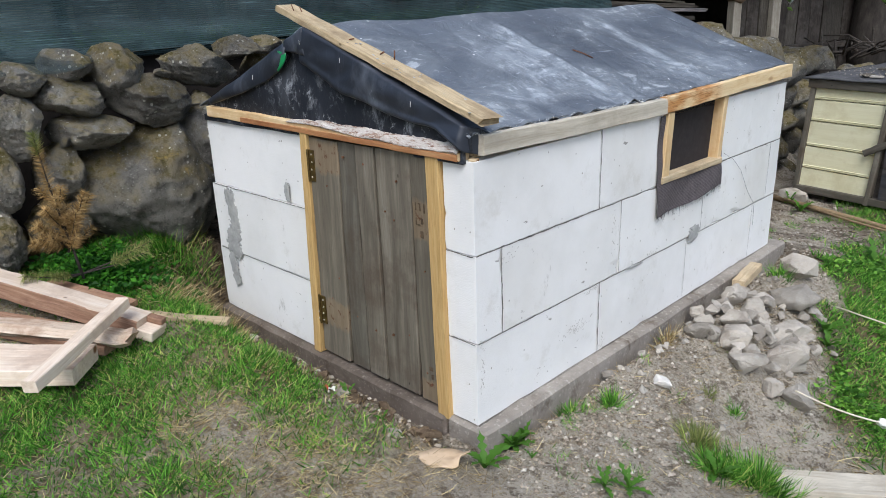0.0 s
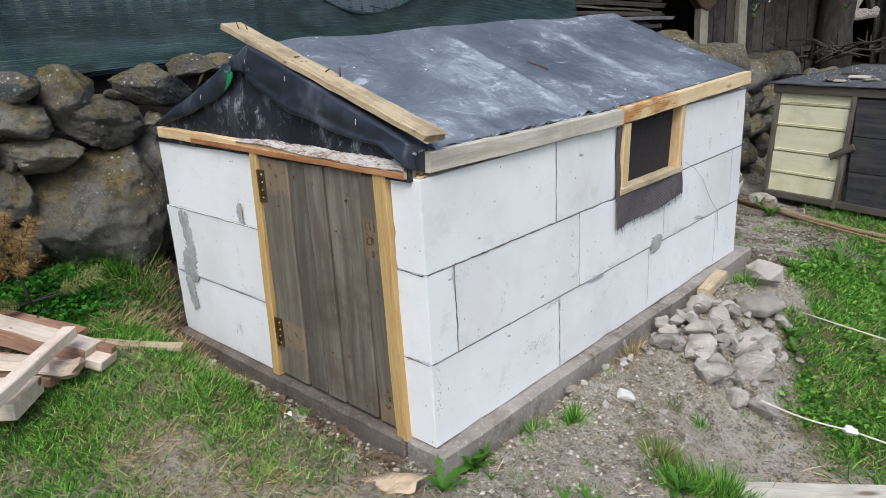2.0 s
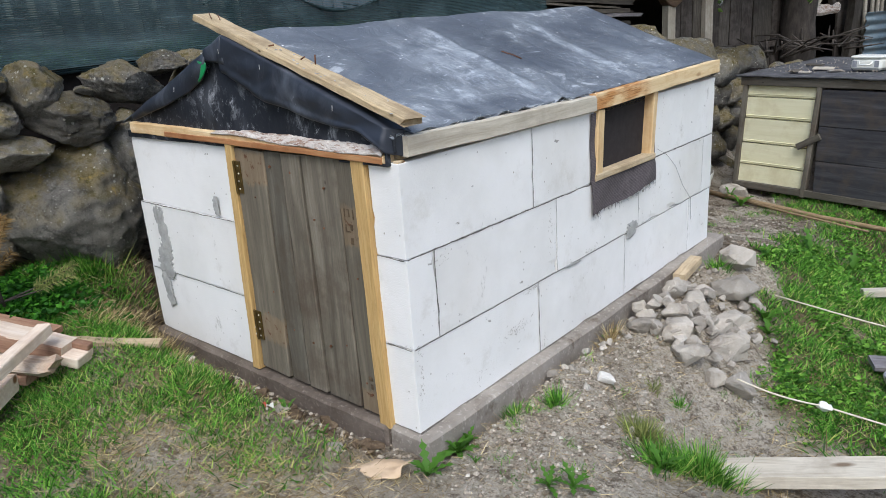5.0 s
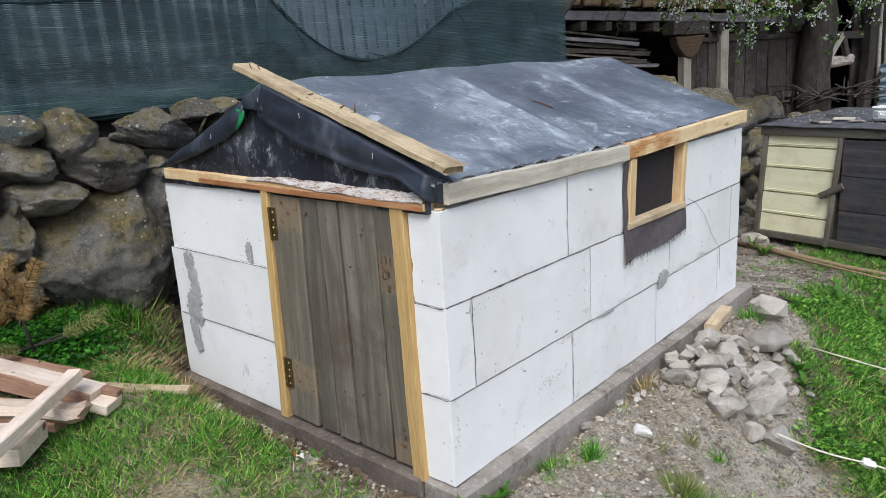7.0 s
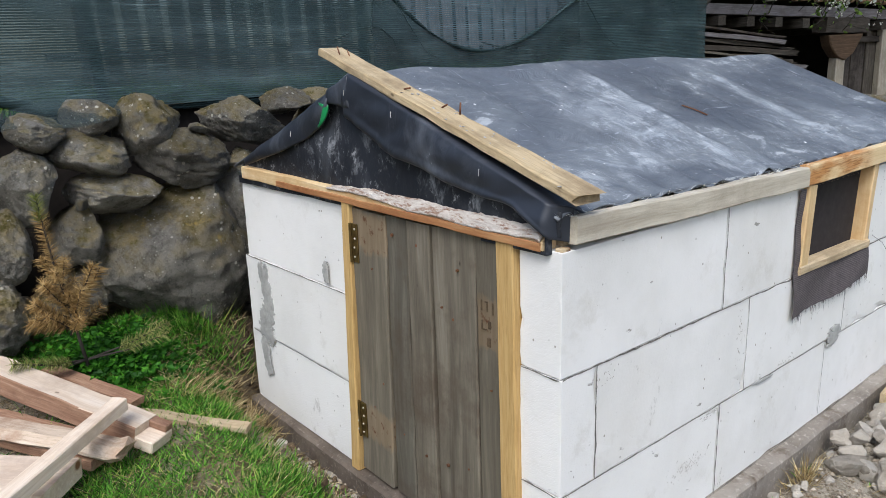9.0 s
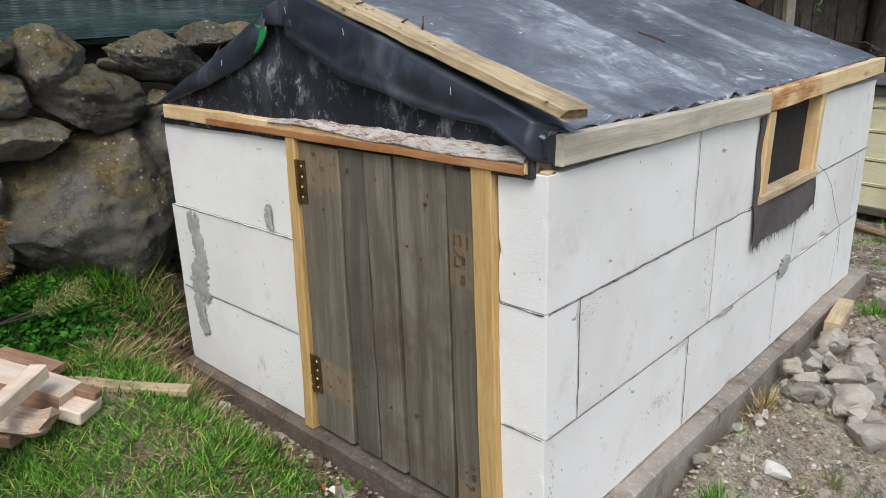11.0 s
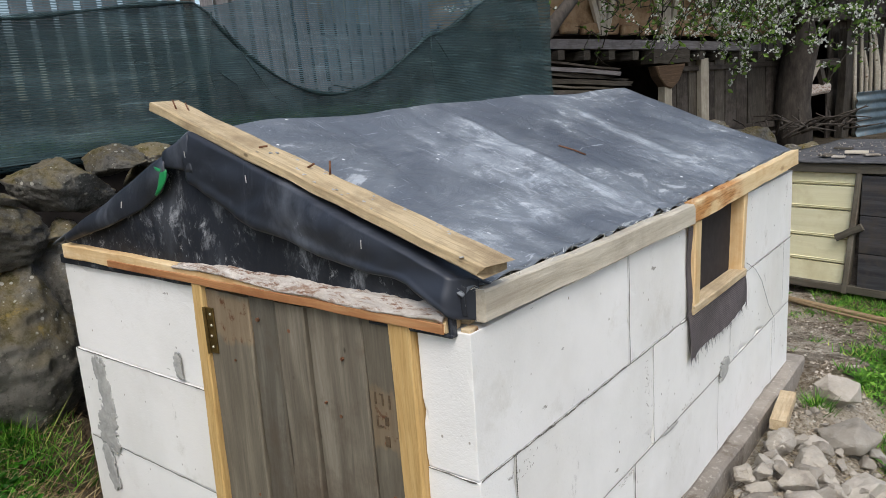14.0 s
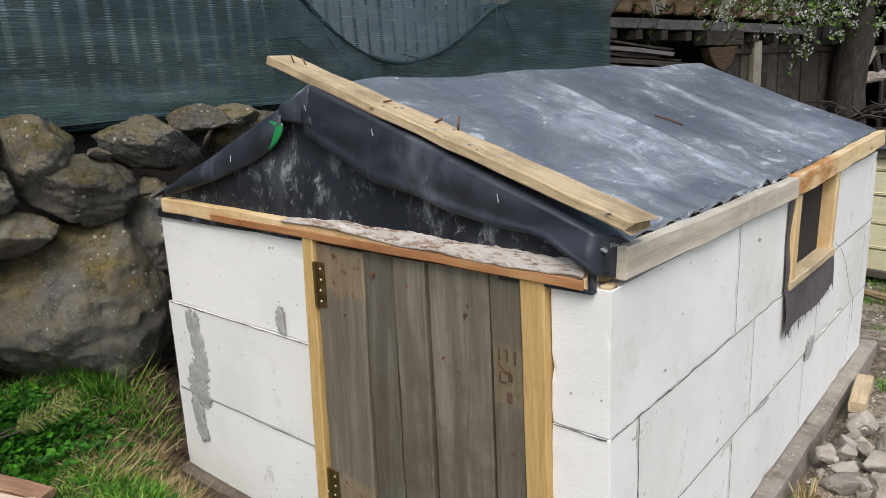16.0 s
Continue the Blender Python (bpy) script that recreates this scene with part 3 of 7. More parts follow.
def shard_mesh(rx, ry, rz, seed, points=13):
    """A broken angular stone: the hull of scattered points, its edges worn and faces a little uneven."""
    rng = random.Random(seed)
    bm = bmesh.new()
    for _ in range(points):
        d = Vector((rng.gauss(0, 1), rng.gauss(0, 1), rng.gauss(0, 1))).normalized() * rng.uniform(0.85, 1.1)
        bm.verts.new((d.x * rx, d.y * ry, d.z * rz))
    hull = bmesh.ops.convex_hull(bm, input=bm.verts[:])
    bmesh.ops.delete(bm, geom=[v for v in hull["geom_interior"] if isinstance(v, bmesh.types.BMVert)], context="VERTS")
    bmesh.ops.bevel(bm, geom=bm.edges[:], offset=min(rx, ry, rz) * 0.09, segments=1, affect="EDGES", clamp_overlap=True)
    bmesh.ops.triangulate(bm, faces=bm.faces[:])
    bmesh.ops.subdivide_edges(bm, edges=bm.edges[:], cuts=1, use_grid_fill=True)
    s = 1.0 / max(rx, ry, rz)
    for v in bm.verts:
        v.co += noise.noise_vector(v.co * 2.5 * s + Vector((seed, 0, 0))) * 0.12 * min(rx, ry, rz) + noise.noise_vector(v.co * 7 * s) * 0.07 * min(rx, ry, rz)
    return bm


def tube_mesh(points, radii, sides=6):
    """A round rod through points, with a radius at each."""
    bm = bmesh.new()
    rows = []
    n = len(points)
    side = None
    for i, p in enumerate(points):
        p = Vector(p)
        d = (Vector(points[min(i + 1, n - 1)]) - Vector(points[max(i - 1, 0)])).normalized()
        if side is None:
            side = d.orthogonal().normalized()
        side = (side - d * side.dot(d)).normalized()
        other = d.cross(side)
        r = radii[i] if isinstance(radii, (list, tuple)) else radii
        rows.append([bm.verts.new(p + (side * math.cos(2 * math.pi * k / sides) + other * math.sin(2 * math.pi * k / sides)) * r) for k in range(sides)])
    for a, b in zip(rows, rows[1:]):
        for k in range(sides):
            bm.faces.new((a[k], a[(k + 1) % sides], b[(k + 1) % sides], b[k]))
    bm.faces.new(rows[0][::-1])
    bm.faces.new(rows[-1])
    return bm


def sheet_mesh(func, nu, nv):
    """A grid of func(u, v), u and v in 0..1."""
    bm = bmesh.new()
    g = [[bm.verts.new(func(i / nu, j / nv)) for j in range(nv + 1)] for i in range(nu + 1)]
    for i in range(nu):
        for j in range(nv):
            bm.faces.new((g[i][j], g[i + 1][j], g[i + 1][j + 1], g[i][j + 1]))
    return bm


def thicken(ob, t=0.003):
    s = ob.modifiers.new("thickness", "SOLIDIFY")
    s.thickness, s.offset = t, 0
    return ob


def smooth01(a, b, x):
    t = min(1.0, max(0.0, (x - a) / (b - a)))
    return t * t * (3 - 2 * t)


def nz(x, y, s, o=0.0):
    return noise.noise(Vector((x * s + o, y * s - o, o * 0.37)))

# ---- ground ----
SITE[0] = GARDEN


def ground_z(x, y):
    """Height of the garden ground: a bank rising in front of the stone wall, falling away beside and behind the shed."""
    z = -0.055
    rise = max(smooth01(0.0, -0.36, y), 0.75 * smooth01(-1.42, -1.66, x) * smooth01(0.7, 0.2, y))
    z += (0.06 + 0.18 * min(max(-x, 0.0), 1.9)) * rise
    z = max(z, -0.055 + 0.33 * smooth01(-1.37, -1.60, x + 0.02 * nz(x, y, 9.0)) * smooth01(0.45, -0.05, y))
    z -= 0.27 * smooth01(0.08, 0.72, x) * smooth01(0.1, 0.85, y)
    z -= 0.22 * smooth01(1.6, 3.6, y) * smooth01(-1.6, -0.2, x)
    z -= 0.12 * smooth01(2.0, 4.2, y)
    z += smooth01(3.2, 4.2, y) * smooth01(-1.3, -0.95, x) * min(0.0, -0.43 - z)
    inside = smooth01(-1.46, -1.40, x) * smooth01(0.1, 0.03, x) * smooth01(-0.02, 0.05, y) * smooth01(2.1, 2.0, y)
    n = 0.022 * nz(x, y, 2.3) + 0.011 * nz(x, y, 7.0, 3.1) + 0.006 * nz(x, y, 19.0, 7.7) + 0.003 * nz(x, y, 37.0, 1.7)
    return z + n * (1 - inside) - 0.05 * inside


def turf_at(x, y):
    """How much grass grows at a place, 0 to 1."""
    n = nz(x, y, 2.1, 5.0) * 0.55 + nz(x, y, 5.5, 9.0) * 0.4
    left = smooth01(-0.06, -0.27, y + 0.10 * nz(x, y, 4.0, 2.0) + 0.05 * nz(x, y, 11.0)) * smooth01(0.0, -0.25, x)
    bare = math.exp(-(((x + 0.42) / 0.36) ** 2 + ((y + 0.52) / 0.15) ** 2))
    left *= (1 - 0.85 * bare) * (0.62 + 0.38 * smooth01(-0.3, 0.0, nz(x, y, 4.3, 12.0) + 0.5 * nz(x, y, 9.5, 4.0)))
    edge = 0.66 - 0.33 * smooth01(1.1, 1.7, y) - 0.25 * smooth01(1.8, 2.6, y)
    right = smooth01(edge - 0.06, edge + 0.12, x - 0.2 * nz(x, y, 3.0) - 0.09 * nz(x, y, 8.0)) * smooth01(0.85, 1.25, y)
    back = max(0.95 * smooth01(2.2, 2.8, y) * smooth01(-0.05, 0.25, x + 0.2 * nz(x, y, 2.5)), 0.8 * smooth01(3.6, 4.0, y) * smooth01(-0.55, -0.2, x + 0.2 * nz(x, y, 2.5)), smooth01(0.9, 1.5, x) * 0.9, smooth01(-1.25, -1.6, y) * 0.9)
    heap = smooth01(0.2, 0.1, abs((x + 1.2) * 0.55 - (y + 0.74) * 0.83)) * smooth01(-0.9, -0.98, x)
    left *= 1 - 0.85 * heap
    left *= 1 - 0.8 * math.exp(-(((x + 1.36) / 0.13) ** 2 + ((y + 0.17) / 0.2) ** 2))
    t = max(left, right, back)
    return min(1.0, max(0.0, t * (1.05 + n * 1.1)))


def axis(lo, hi, step, far):
    v = [lo + step * i for i in range(int(round((hi - lo) / step)) + 1)]
    out, d = [], step
    p = hi
    while p < far:
        d *= 1.35
        p += d
        out.append(p)
    before, d, p = [], step, lo
    while p > -far:
        d *= 1.35
        p -= d
        before.append(p)
    return before[::-1] + v + out


gx, gy = axis(-1.9, 1.5, 0.02, 90), axis(-1.5, 5.0, 0.025, 90)
verts = [(x, y, ground_z(min(max(x, -1.9), 2), min(max(y, -1.5), 6))) for x in gx for y in gy]
ny = len(gy)
faces = [(i * ny + j, (i + 1) * ny + j, (i + 1) * ny + j + 1, i * ny + j + 1) for i in range(len(gx) - 1) for j in range(ny - 1)]
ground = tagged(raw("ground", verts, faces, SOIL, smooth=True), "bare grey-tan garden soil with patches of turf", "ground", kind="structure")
for key in ("turf", "damp"):
    ground.data.attributes.new(key, "FLOAT", "POINT")
tv = [turf_at(v[0], v[1]) if abs(v[0]) < 4 and abs(v[1]) < 8 else 0.55 + 0.4 * nz(v[0], v[1], 0.35) for v in verts]
# Darker brown soil: along the front footing, beside the boulders, in patches behind.
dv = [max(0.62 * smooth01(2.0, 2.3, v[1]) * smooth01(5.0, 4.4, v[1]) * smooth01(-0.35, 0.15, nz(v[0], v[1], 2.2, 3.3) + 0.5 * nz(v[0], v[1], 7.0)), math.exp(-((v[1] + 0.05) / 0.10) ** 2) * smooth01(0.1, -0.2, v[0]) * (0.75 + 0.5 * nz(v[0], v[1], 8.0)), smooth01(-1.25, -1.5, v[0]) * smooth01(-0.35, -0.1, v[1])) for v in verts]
ground.data.attributes["turf"].data.foreach_set("value", tv)
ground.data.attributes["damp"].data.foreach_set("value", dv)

# ---- stone retaining wall and the terrace it holds ----
wall = thing("wall_west", (-1.75, 0, 0.2), "dry-stone retaining wall of dark mossy volcanic boulders", "stone wall", kind="structure")


def bank(u, v):
    y = -3.2 + 9.4 * u
    z = -0.6 + v * (1.6 - 0.62 * smooth01(2.5, 5.2, y))
    x = -1.86 - 0.1 * v + 0.05 * nz(y, z, 3.0) + 0.45 * smooth01(2.6, 4.2, y) + 4.0 * smooth01(5.7, 6.3, y)
    return Vector((x, y, z))


# Earth sheet coloured near black for the shade between the boulders.
part("earth_backing", sheet_mesh(bank, 80, 16), DARK, wall, "earth between the boulders, coloured dark as shade in the gaps", smooth=True)
# (y, z, half width, half height, depth, turn in the wall's face) of the boulders that show beside the shed
BOULDERS = [
    (-0.128, 0.50, 0.255, 0.26, -1.64, 0), (-0.083, 0.830, 0.152, 0.097, -1.64, 6), (-0.363, 0.871, 0.114, 0.071, -1.64, 4), (-0.313, 0.748, 0.140, 0.062, -1.62, 8),
    (0.187, 0.931, 0.155, 0.082, -1.67, 22), (-0.162, 0.957, 0.112, 0.098, -1.66, -30), (0.377, 0.991, 0.081, 0.050, -1.69, -6), (0.512, 1.000, 0.060, 0.036, -1.69, 0),
    (-0.337, 0.996, 0.082, 0.063, -1.68, -10), (-0.512, 0.957, 0.078, 0.055, -1.64, 12), (-0.568, 0.797, 0.092, 0.106, -1.64, 0), (-0.450, 0.625, 0.075, 0.105, -1.64, 15),
    (0.125, 0.676, 0.085, 0.155, -1.66, 12), (-0.664, 0.628, 0.072, 0.108, -1.62, 0), (-0.722, 0.423, 0.085, 0.110, -1.60, 0), (-0.50, 0.42, 0.11, 0.09, -1.66, 0),
]
for i, (y, z, w, h, deep, roll) in enumerate(BOULDERS):
    bm = rock_mesh(0.10 + 0.3 * w, w * 0.98, h * 0.98, 40 + i, 5, 0.13, 9)
    part("boulder", bm, BOULDER, wall, m=pose(deep - 0.02, y, z, -roll), smooth=True)
for i, (y, z, w, h) in enumerate([(-0.03, 0.927, 0.042, 0.026), (0.075, 0.80, 0.025, 0.02), (-0.44, 0.735, 0.03, 0.025)]):
    part("wedge_stone", shard_mesh(0.05, w, h, 80 + i, 14), BOULDER, wall, "small pale wedge stone", m=pose(-1.57, y, z, 20 * i - 15))
rng = random.Random(5)
for col in range(14):
    for row in range(5):
        y, z = -0.95 - 0.27 * (col % 5) if col < 5 else 0.62 + 0.3 * (col - 5), 0.2 + 0.175 * row
        y += rng.uniform(-0.06, 0.06) + (0.13 if row % 2 else 0)
        part("boulder", rock_mesh(0.17, rng.uniform(0.13, 0.18), rng.uniform(0.1, 0.14), 200 + col * 7 + row, 3, 0.2), BOULDER, wall, m=pose(-1.76 + rng.uniform(-0.03, 0.03), y, z), smooth=True)
# behind the shed the wall bends forward and gets lower
for col in range(10):
    for row in range(5):
        y = 3.35 + 0.3 * col + rng.uniform(-0.06, 0.06)
        x = -1.72 + 0.45 * smooth01(2.6, 4.2, y)
        top = 0.80 - 0.32 * smooth01(3.6, 5.6, y)
        z = -0.42 + (top + 0.36) * row / 4 + rng.uniform(-0.03, 0.03)
        part("boulder", rock_mesh(0.2, rng.uniform(0.15, 0.21), rng.uniform(0.13, 0.18), 300 + col * 7 + row, 3, 0.2), BOULDER, wall, m=pose(x + rng.uniform(-0.05, 0.05), y, z), smooth=True)


for i in range(9):
    y = 5.95 + 0.05 * i + rng.uniform(-0.06, 0.06)
    part("boulder", rock_mesh(rng.uniform(0.12, 0.2), 0.15, rng.uniform(0.1, 0.16), 380 + i, 3, 0.2), BOULDER, wall, m=pose(-1.25 + 0.24 * i + rng.uniform(-0.1, 0.1), y + rng.uniform(-0.1, 0.15), 0.30 + rng.uniform(-0.1, 0.06)), smooth=True)


SITE[0] = TERRACE


def terrace_z(x, y):
    return 1.0 - 0.62 * smooth01(2.5, 5.2, y) - 0.34 * smooth01(5.2, 6.6, y) + 0.03 * nz(x, y, 1.7, 2.0)


def terrace_f(u, v):
    y = -9 + 40 * u
    edge = -1.84 + 0.45 * smooth01(2.6, 4.2, y) + 4.0 * smooth01(5.7, 6.3, y)
    x = edge - 30 * v ** 2
    return Vector((x, y, terrace_z(max(x, -6), min(y, 9))))


terrace = part("terrace", sheet_mesh(terrace_f, 160, 30), TERRACE_SOIL, smooth=True)
tagged(terrace, "upper garden terrace behind the stone wall", "ground", kind="structure")

# ---- block shed ----
SITE[0] = AT_SHED
shed = thing("shed", (-0.7, 1.0, -0.06), "small unplastered white aerated-block shed with black sheet roof", "shed")
T, H = 0.105, 0.25
LX, LY = -1.325, 2.045


def block(lo, hi, seed, parent=shed):
    bm = box_mesh(lo, hi, 0.0009, 9, 0.0012, seed)
    mid = (Vector(lo) + Vector(hi)) / 2
    half = (Vector(hi) - Vector(lo)) / 2
    for v in bm.verts:
        d = sorted((half[i] - abs(v.co[i] - mid[i]), i) for i in range(3))
        if d[1][0] < 0.004:
            chip = max(0.0, noise.noise(v.co * 14 + Vector((seed * 3.1, 0, 0))) - 0.3) * 0.012 + max(0.0, noise.noise(v.co * 37)) * 0.0012
            for k2 in (d[0][1], d[1][1]):
                v.co[k2] -= chip * (1 if v.co[k2] > mid[k2] else -1)
    return part("block", bm, BLOCK, parent, m=Matrix(), smooth=False)


G = 0.001
k = 0
# long wall beside the garden: courses from the ground up, y stations of the joints
for course, cuts, out in ((0, (0.0, 0.593, 1.19, 1.797, LY), 0.0), (1, (0.0, 0.106, 0.706, 1.300, 1.932, LY), 0.002), (2, (0.0, 0.575, 0.955), 0.0), (2, (1.43, LY), 0.0)):
    for a, b in zip(cuts, cuts[1:]):
        k += 1
        o = out * (0.4 + 0.6 * ((k * 37) % 10) / 10)
        top = (course + 1) * H - G - (0.003 if course == 2 else 0)
        block((-T, a + G, course * H + G), (o, b - G, top), k)
# front wall: left of the door and the narrow return right of it
for course in range(3):
    k += 1
    sh = (0.0, -0.004, 0.002)[course]
    block((LX + 0.012 * (2 - course) * -1, sh, (0.0, 0.252, 0.505)[course] + G), (-0.722, T, (0.252, 0.505, 0.75)[course] - G), k)
# far and back walls
for course in range(3):
    for a, b in ((0.0 + T, 0.66), (0.66, 1.26), (1.26, LY)):
        k += 1
        block((LX, a + G, course * H + G), (LX + T, b - G, (course + 1) * H - G), k)
    for a, b in ((LX + T, -0.72), (-0.72, -T)):
        k += 1
        block((a + G, LY - T, course * H + G), (b - G, LY, (course + 1) * H - G), k)
part("joint_grout", box_mesh((-T + 0.01, 0.012, 0.0), (-0.016, LY - 0.01, 0.498), 0), GROUT, shed, "grey glue mortar in the joints")
part("joint_grout", box_mesh((-T + 0.012, 0.012, 0.501), (-0.016, 0.94, 0.734), 0), GROUT, shed, "grey glue mortar in the joints")
part("joint_grout", box_mesh((LX + 0.01, 0.012, 0.0), (-0.735, T - 0.01, 0.735), 0), GROUT, shed, "grey glue mortar in the joints")



def joint(a, b, wide, seed, face):
    """Squeezed-out glue mortar: a thin, uneven dark line along a joint from a to b, proud by half a millimetre."""
    a, b = Vector(a), Vector(b)
    n = max(6, int((b - a).length / 0.007))
    across = (b - a).normalized().cross(Vector(face)).normalized()
    bm = bmesh.new()
    rows = []
    for i in range(n + 1):
        p = a.lerp(b, i / n)
        q = p * 1.0 + Vector((seed, 0, 0))
        sway = 0.0022 * noise.noise(q * 16) + 0.0008 * noise.noise(q * 70)
        w1 = wide * (0.35 + 0.8 * max(0.0, noise.noise(q * 45)) + 1.8 * max(0.0, noise.noise(q * 23 + Vector((0, 0, 5))) - 0.38))
        w2 = wide * (0.35 + 0.8 * max(0.0, noise.noise(q * 51 + Vector((0, 4, 0)))) + 1.8 * max(0.0, noise.noise(q * 19 + Vector((3, 0, 0))) - 0.38))
        rows.append([bm.verts.new(p + across * (sway + w1)), bm.verts.new(p + Vector(face) * 0.0004 + across * sway), bm.verts.new(p + across * (sway - w2))])
    for r, t in zip(rows, rows[1:]):
        bm.faces.new((r[0], r[1], t[1], t[0]))
        bm.faces.new((r[1], r[2], t[2], t[1]))
    return part("joint_line", bm, GROUT, shed)


X1 = 0.0026
joint((X1, 0.004, 0.25), (X1, LY, 0.25), 0.0028, 1, (1, 0, 0))
joint((X1, 0.004, 0.50), (X1, LY, 0.50), 0.0034, 2, (1, 0, 0))
for y, z, sd in ((0.593, 0, 3), (1.19, 0, 4), (1.797, 0, 5), (0.106, 1, 6), (0.706, 1, 7), (1.300, 1, 8), (1.932, 1, 9), (0.575, 2, 10)):
    joint((X1, y, z * H), (X1, y, z * H + (0.25 if z < 2 else 0.245)), 0.0036 if sd in (3, 6, 10) else 0.0018, sd, (1, 0, 0))
for z, sd in ((0.25, 11), (0.50, 12)):
    zl = z + 0.002 if z < 0.3 else z + 0.005
    joint((LX, -0.0062, zl), (-0.732, -0.0062, zl), 0.0028, sd, (0, -1, 0))
    joint((-0.10, -0.0022, z), (-0.002, -0.0022, z), 0.003, sd + 2, (0, -1, 0))
joint((X1, 0.002, -0.001), (X1, LY, -0.001), 0.004, 15, (1, 0, 0))

# concrete footing, proud of the wall
foot = part("footing", box_mesh((-T, -0.014, -0.20), (0.045, 2.147, -0.001), 0.008, 14, 0.006, 3), CONCRETE, shed, "rough grey concrete footing strip")
part("footing", box_mesh((LX - 0.05, -0.026, -0.16), (-T - 0.001, T, -0.003), 0.008, 14, 0.006, 9), DARK_CONCRETE, shed, "rough grey concrete footing strip")
part("footing", box_mesh((LX - 0.03, T + 0.001, -0.16), (LX + T, 2.147, -0.003), 0.008, 3, 0.004, 9), CONCRETE, shed)
part("earth_floor", box_mesh((LX + T + 0.001, T + 0.001, -0.16), (-T - 0.001, 2.02, -0.02), 0), DARK, shed, "earth floor inside the shed, coloured dark as shade")

# door leaf of grey boards in pine jambs
beam("jamb", (-0.725, 0.010, 0.0), (-0.694, 0.010, 0.755), 0.034, 0.05, JAMB_PINE, shed, "yellow pine door jamb", up=(0, -1, 0), seed=2)
beam("jamb", (-0.119, 0.010, -0.012), (-0.133, 0.010, 0.75), 0.047, 0.05, JAMB_PINE, shed, "yellow pine door jamb", up=(0, -1, 0), seed=3)
door = part("door", box_mesh((-0.690, 0.022, 0.01), (-0.160, 0.04, 0.742), 0.002), DARK_WOOD, shed, "closed plank door of weathered grey boards on brass hinges")
xs = [(-0.708, -0.677, -0.551, -0.540), (-0.550, -0.539, -0.462, -0.458), (-0.461, -0.457, -0.371, -0.373), (-0.370, -0.371, -0.225, -0.227), (-0.223, -0.225, -0.144, -0.158)]
for i, (bl, tl, br, tr) in enumerate(xs):
    a, b = Vector(((bl + br) / 2, 0.006 + 0.003 * (i % 2), 0.012)), Vector(((tl + tr) / 2, 0.006 + 0.003 * (i % 2), 0.743))
    w = (br - bl + tr - tl) / 2 - 0.0065
    beam("plank", a, b, w, 0.022, (PATCH_A, GREY_WOOD, GREY_WOOD_B, GREY_WOOD_B, PATCH_B)[i], door, up=(0, -1, 0), seed=10 + i, seg=10, rough=0.0012)
for k, (x, z) in enumerate(((-0.60, 0.60), (-0.58, 0.30), (-0.51, 0.70), (-0.50, 0.19), (-0.41, 0.17), (-0.42, 0.69), (-0.335, 0.565), (-0.30, 0.545), (-0.33, 0.18), (-0.26, 0.20), (-0.28, 0.66), (-0.19, 0.52), (-0.18, 0.42), (-0.19, 0.10), (-0.17, 0.07), (-0.625, 0.22))):
    part("nail_head", tube_mesh([(x, -0.004, z), (x, -0.0085 + 0.003 * (k % 2), z)], 0.0026 + 0.0008 * (k % 3), 7), RUST, door, "rusty nail head")
for x, z, w, h in ((-0.207, 0.602, 0.0018, 0.011), (-0.190, 0.602, 0.0018, 0.011), (-0.193, 0.611, 0.004, 0.0015), (-0.174, 0.600, 0.0018, 0.013), (-0.206, 0.560, 0.0018, 0.010), (-0.200, 0.551, 0.006, 0.0015), (-0.184, 0.563, 0.004, 0.008), (-0.186, 0.525, 0.005, 0.010), (-0.172, 0.120, 0.007, 0.006), (-0.168, 0.095, 0.004, 0.008)):
    part("stamp_mark", box_mesh((x - w, -0.0068, z - h), (x + w, -0.0045, z + h), 0.0004), STAMP_INK, door, "dark brown stamped bar on the plank")
for x, z in ((-0.680, 0.655), (-0.690, 0.165)):
    hinge = part("hinge", box_mesh((x - 0.003, -0.013, z - 0.049), (x + 0.003, -0.007, z + 0.049), 0.002), BRASS, door, "dark brass butt hinge with bright screws")
    for s in (-1, 1):
        part("hinge_leaf", box_mesh((x + s * 0.0145 - 0.0115, -0.0100, z - 0.05), (x + s * 0.0145 + 0.0115, -0.0058, z + 0.05), 0.001), BRASS, door)
        for q in (-0.036, -0.012, 0.012, 0.036):
            bm = bmesh.new()
            bmesh.ops.create_uvsphere(bm, u_segments=8, v_segments=5, radius=0.0032)
            part("screw", bm, SCREW, door, m=pose(x + s * (0.0145 + 0.002 * (1 if q > 0 else -1)), -0.0100, z + q), smooth=True)
    bm = tube_mesh([(x, -0.0125, z - 0.051), (x, -0.0125, z + 0.051)], 0.004, 8)
    part("hinge_pin", bm, BRASS, door)

# window: pine casing over a dark opening, insect screen sticking out below
part("lintel_backing", box_mesh((-T, 0.93, 0.722), (-0.03, 1.44, 0.737), 0.002), PINE, shed)
win = thing("window", (0, 1.18, 0.5), "", "")
place(win, shed, Matrix.Translation((0, 1.18, 0.5)))
beam("side_casing", (-0.008, 0.972, 0.512), (-0.008, 0.988, 0.745), 0.044, 0.042, PINE, win, up=(1, 0, 0), seed=31, rough=0.0006)
beam("side_casing", (-0.012, 1.398, 0.512), (-0.012, 1.422, 0.755), 0.032, 0.042, PINE, win, up=(1, 0, 0), seed=32, rough=0.0006)
beam("sill", (-0.006, 0.948, 0.517), (-0.006, 1.412, 0.512), 0.024, 0.044, OLD_PINE, win, up=(1, 0, 0), seed=33, rough=0.0006)
